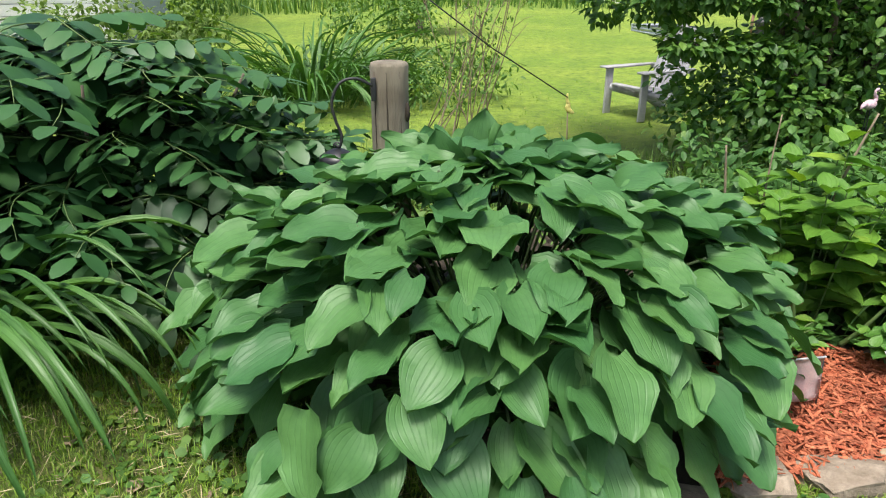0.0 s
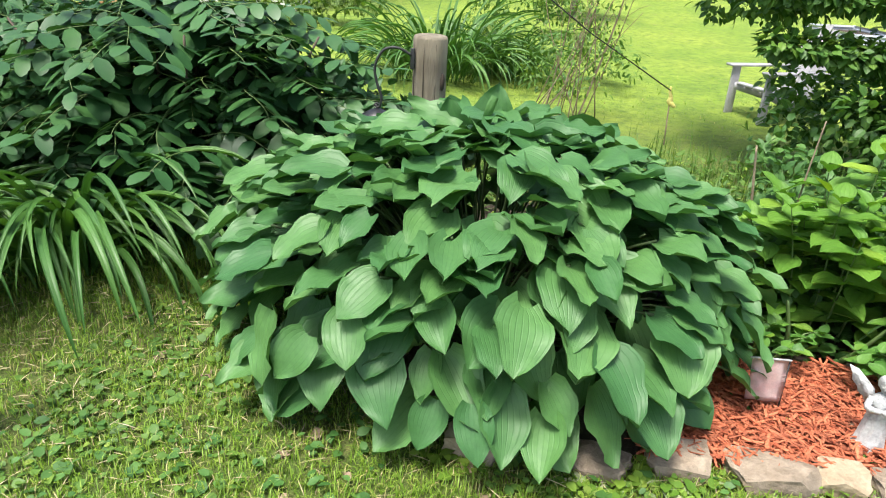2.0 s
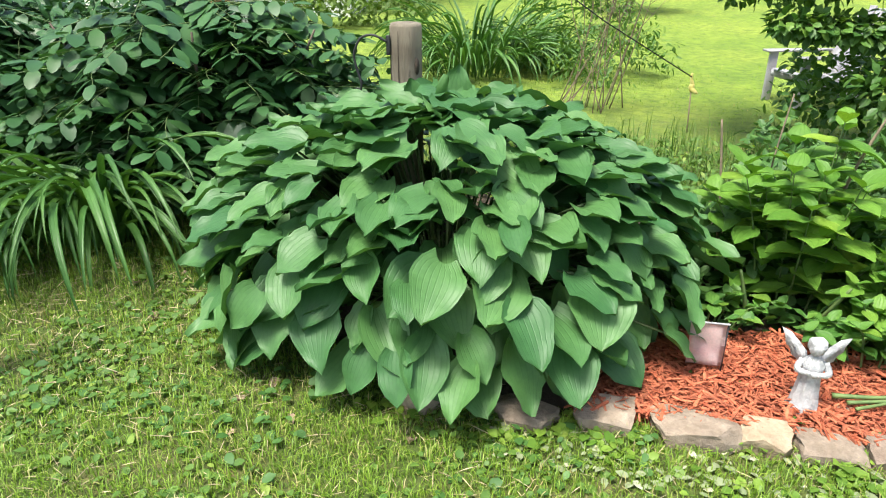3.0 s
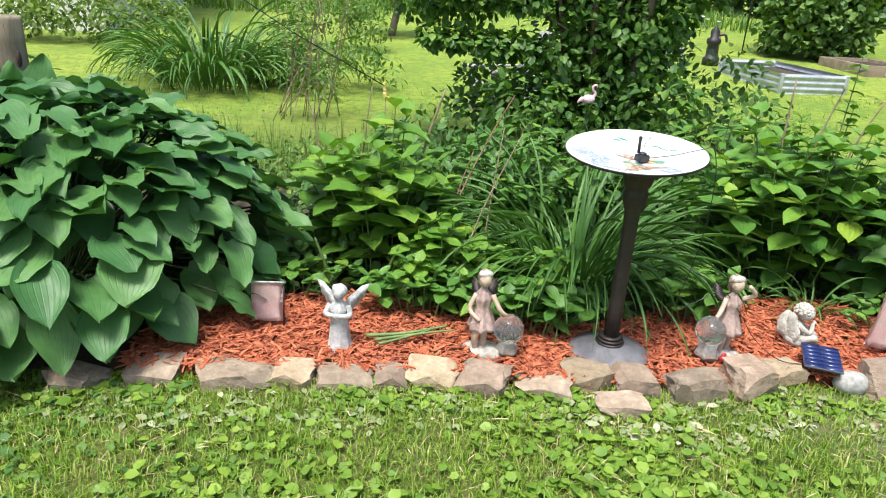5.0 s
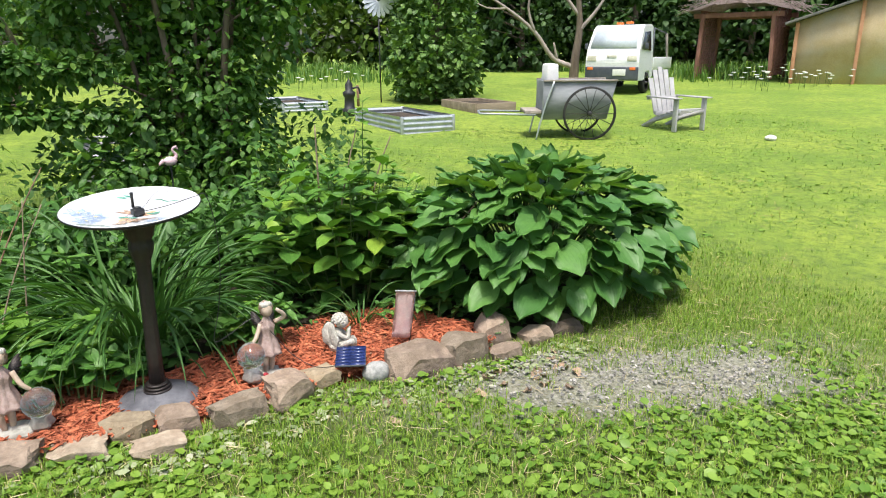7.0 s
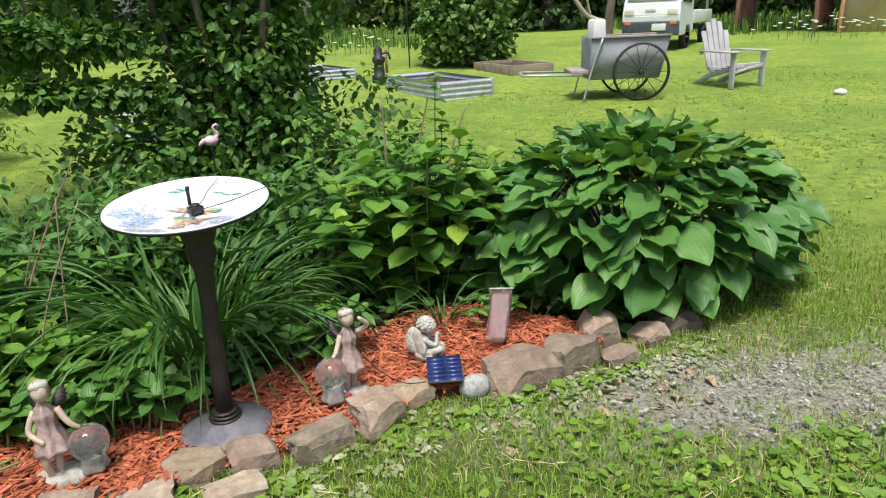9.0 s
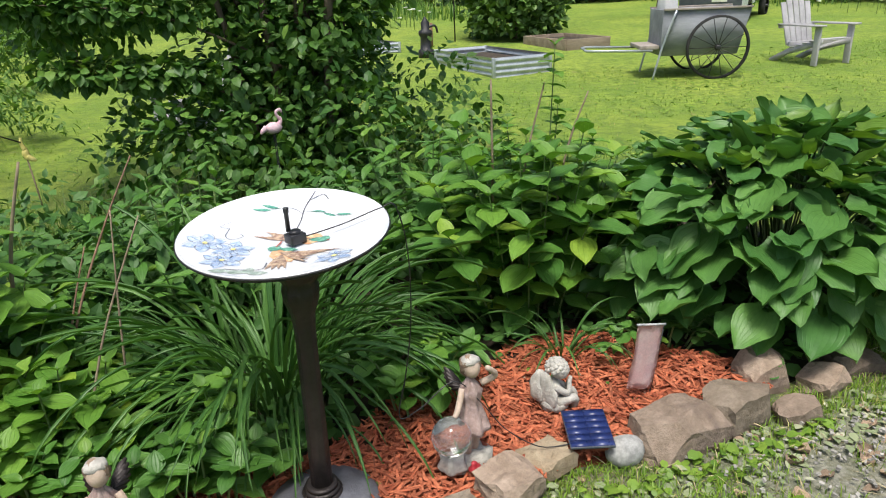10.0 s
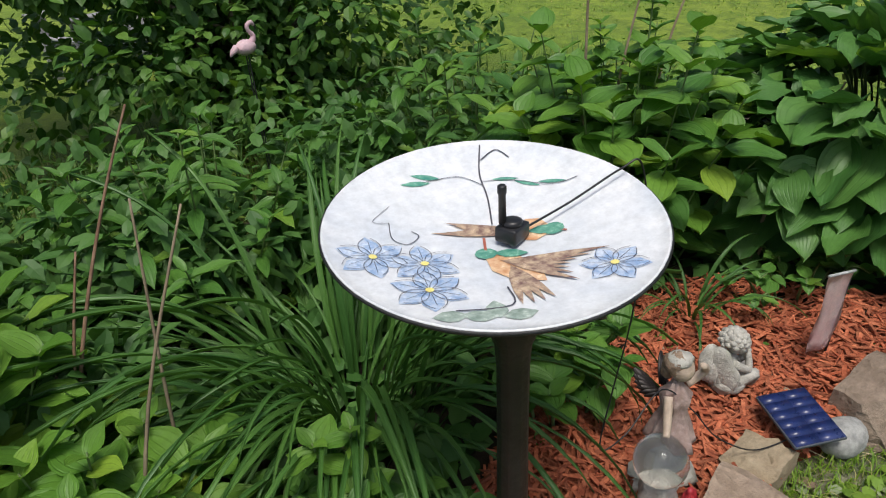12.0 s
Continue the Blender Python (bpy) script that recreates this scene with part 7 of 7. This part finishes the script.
# ---- shed ----
def shed(loc, turn):
    s = thing("lean_to_shed", loc, "tan plywood lean-to shed with sloping roof", "shed", turn=turn)
    w, d, h0, h1 = 4.2, 2.4, 1.65, 3.1
    for y in (0, d):
        bm = bmesh.new()
        slab(bm, [(0, 0), (w, 0), (w, h1), (0, h0)], 0.06, pose(0, y, 0, 90, 0, 0))
        part("wall", bm, M_PLY, s)
    for x, h in ((0.03, h0), (w - 0.03, h1)):
        bm = bmesh.new()
        box(bm, (0.06, d - 0.07, h - 0.02), (x, d / 2 - 0.03, h / 2))
        part("wall", bm, M_PLY, s)
    bm = bmesh.new()
    slope = math.degrees(math.atan2(h1 - h0, w))
    box(bm, (math.hypot(w, h1 - h0) + 0.5, d + 0.5, 0.07), (0, 0, 0.05), Matrix.Translation((w / 2, d / 2, (h0 + h1) / 2)) @ pose(0, 0, 0, 0, -slope, 0), 0.01)
    part("roof", bm, M_ROOF, s)
    for x in (0.06, 1.55, 3.0):
        bm = bmesh.new()
        box(bm, (0.09, 0.03, h0 + (h1 - h0) * x / w - 0.06), (x, -0.08, (h0 + (h1 - h0) * x / w) / 2), None, 0.004)
        part("batten", bm, M_TERRA, s, "orange-brown wooden batten")
    return s


shed((19.0, 13.5, g(19.3, 13.0) - 0.03), -52)


# ---- house ----
def house(loc, turn):
    hs = thing("house", loc, "white sided house with dark shutters and red-brown trim", "house", turn=turn)
    L, D, H = 11.0, 7.0, 4.6
    bm = bmesh.new()
    box(bm, (L, D, H), (-L / 2, D / 2, H / 2))
    part("wall", bm, M_SIDING, hs, "white clapboard wall", smooth=False)
    for k in range(24):
        bm = bmesh.new()
        box(bm, (L + 0.01, 0.025, 0.17), (-L / 2, -0.012, 0.12 + k * 0.185), pose(0, 0, 0, 0, 0, 0), 0.0)
        part("clapboard", bm, M_SIDING, hs, smooth=False)
    bm = bmesh.new()
    for s in (-1, 1):
        box(bm, (L + 0.8, 4.6, 0.14), (-L / 2, D / 2 + s * 1.95, H + 1.0), Matrix.Translation((0, D / 2 + s * 1.95, H + 1.0)) @ pose(0, 0, 0, -s * 28, 0, 0) @ Matrix.Translation((0, -D / 2 - s * 1.95, -H - 1.0)))
    part("roof", bm, M_ROOF, hs, smooth=False)
    for x in (-1.5, -4.6, -8.0):
        wn = part("window", bmesh_box((1.0, 0.06, 1.5), (x, -0.04, 1.9)), M_WINDOW, hs, smooth=False)
        bm = bmesh.new()
        for q in (-0.54, 0.0, 0.54):
            box(bm, (0.08, 0.06, 1.66), (x + q, -0.07, 1.9))
        for q in (1.11, 1.9, 2.69):
            box(bm, (1.16, 0.064, 0.08), (x, -0.07, q))
        part("window_frame", bm, M_PAPER, wn, smooth=False)
        for q in (-0.85, 0.85):
            bm = bmesh.new()
            box(bm, (0.42, 0.05, 1.7), (x + q, -0.05, 1.9))
            for j in range(14):
                box(bm, (0.36, 0.03, 0.05), (x + q, -0.08, 1.15 + j * 0.115), pose(0, 0, 0))
            part("shutter", bm, M_SHUTTER, hs, smooth=False)
    bm = bmesh.new()
    box(bm, (1.3, 1.2, 0.10), (-2.9, -0.55, 1.25), pose(0, 0, 0))
    part("porch_roof", bm, M_PAPER, hs, "white porch roof", smooth=False)
    bm = bmesh.new()
    box(bm, (1.4, 0.08, 0.14), (-2.9, -1.18, 1.16))
    part("porch_trim", bm, M_BRICKRED, hs, "red-brown trim board", smooth=False)
    bm = bmesh.new()
    box(bm, (1.1, 1.0, 1.1), (-2.9, -0.55, 0.55), None, 0.02)
    part("porch_base", bm, M_TERRA, hs, "terracotta coloured porch", smooth=False)
    return hs


def bmesh_box(size, at):
    bm = bmesh.new()
    box(bm, size, at)
    return bm


house((-4.9, 12.1, g(-4.9, 12.1) - 0.05), 12)


# ---- dense inner leaves of the bushes, undergrowth behind the bed ----
def thick_growth(name, loc, boxes, per, size, aspect, material, label, seed):
    t = thing(name, loc, label, "undergrowth")
    crown("foliage", t, boxes, per, size, aspect, material, "", seed)


rr = random.Random(41)
# Inner leaves share the fronds' green, which has shade put into it.
thick_growth("inner_foliage", (-1.85, 3.4, 0), [(rr.uniform(-1.25, 1.2), rr.uniform(-0.4, 0.4), rr.uniform(0.15, 0.85), 0.24) for k in range(60)], 70, 0.085, 0.6, M_FROND_SHADED, "inner leaves of the compound-leaved bush, green darkened for shade", 2)
thick_growth("inner_foliage", (-3.6, 3.5, 0), [(rr.uniform(-1.1, 1.1), rr.uniform(-0.4, 0.4), rr.uniform(0.2, 1.1), 0.26) for k in range(60)], 70, 0.09, 0.6, M_FROND_SHADED, "inner leaves of the taller bush, green darkened for shade", 3)
thick_growth("light_shrub", (-4.2, 10.7, g(-4.2, 10.7)), [(rr.uniform(-1.3, 1.3), rr.uniform(-0.6, 0.6), rr.uniform(0.15, 0.75), 0.35) for k in range(34)], 70, 0.10, 0.6, M_WOODS_LIGHT, "low yellow-green shrub on the far lawn", 7)
thick_growth("light_shrub", (-0.6, 11.6, g(-0.6, 11.6)), [(rr.uniform(-0.8, 0.8), rr.uniform(-0.5, 0.5), rr.uniform(0.15, 0.9), 0.3) for k in range(24)], 70, 0.09, 0.45, M_WEED, "leafy green shrub behind the daylilies", 8)
thick_growth("tall_weeds", (-0.1, 7.6, g(-0.1, 7.6)), [(rr.uniform(-1.4, 1.0), rr.uniform(-0.5, 0.9), rr.uniform(0.08, 0.55), 0.2) for k in range(40)], 45, 0.085, 0.35, M_WEED, "tall green weeds round the daylily clump", 14)
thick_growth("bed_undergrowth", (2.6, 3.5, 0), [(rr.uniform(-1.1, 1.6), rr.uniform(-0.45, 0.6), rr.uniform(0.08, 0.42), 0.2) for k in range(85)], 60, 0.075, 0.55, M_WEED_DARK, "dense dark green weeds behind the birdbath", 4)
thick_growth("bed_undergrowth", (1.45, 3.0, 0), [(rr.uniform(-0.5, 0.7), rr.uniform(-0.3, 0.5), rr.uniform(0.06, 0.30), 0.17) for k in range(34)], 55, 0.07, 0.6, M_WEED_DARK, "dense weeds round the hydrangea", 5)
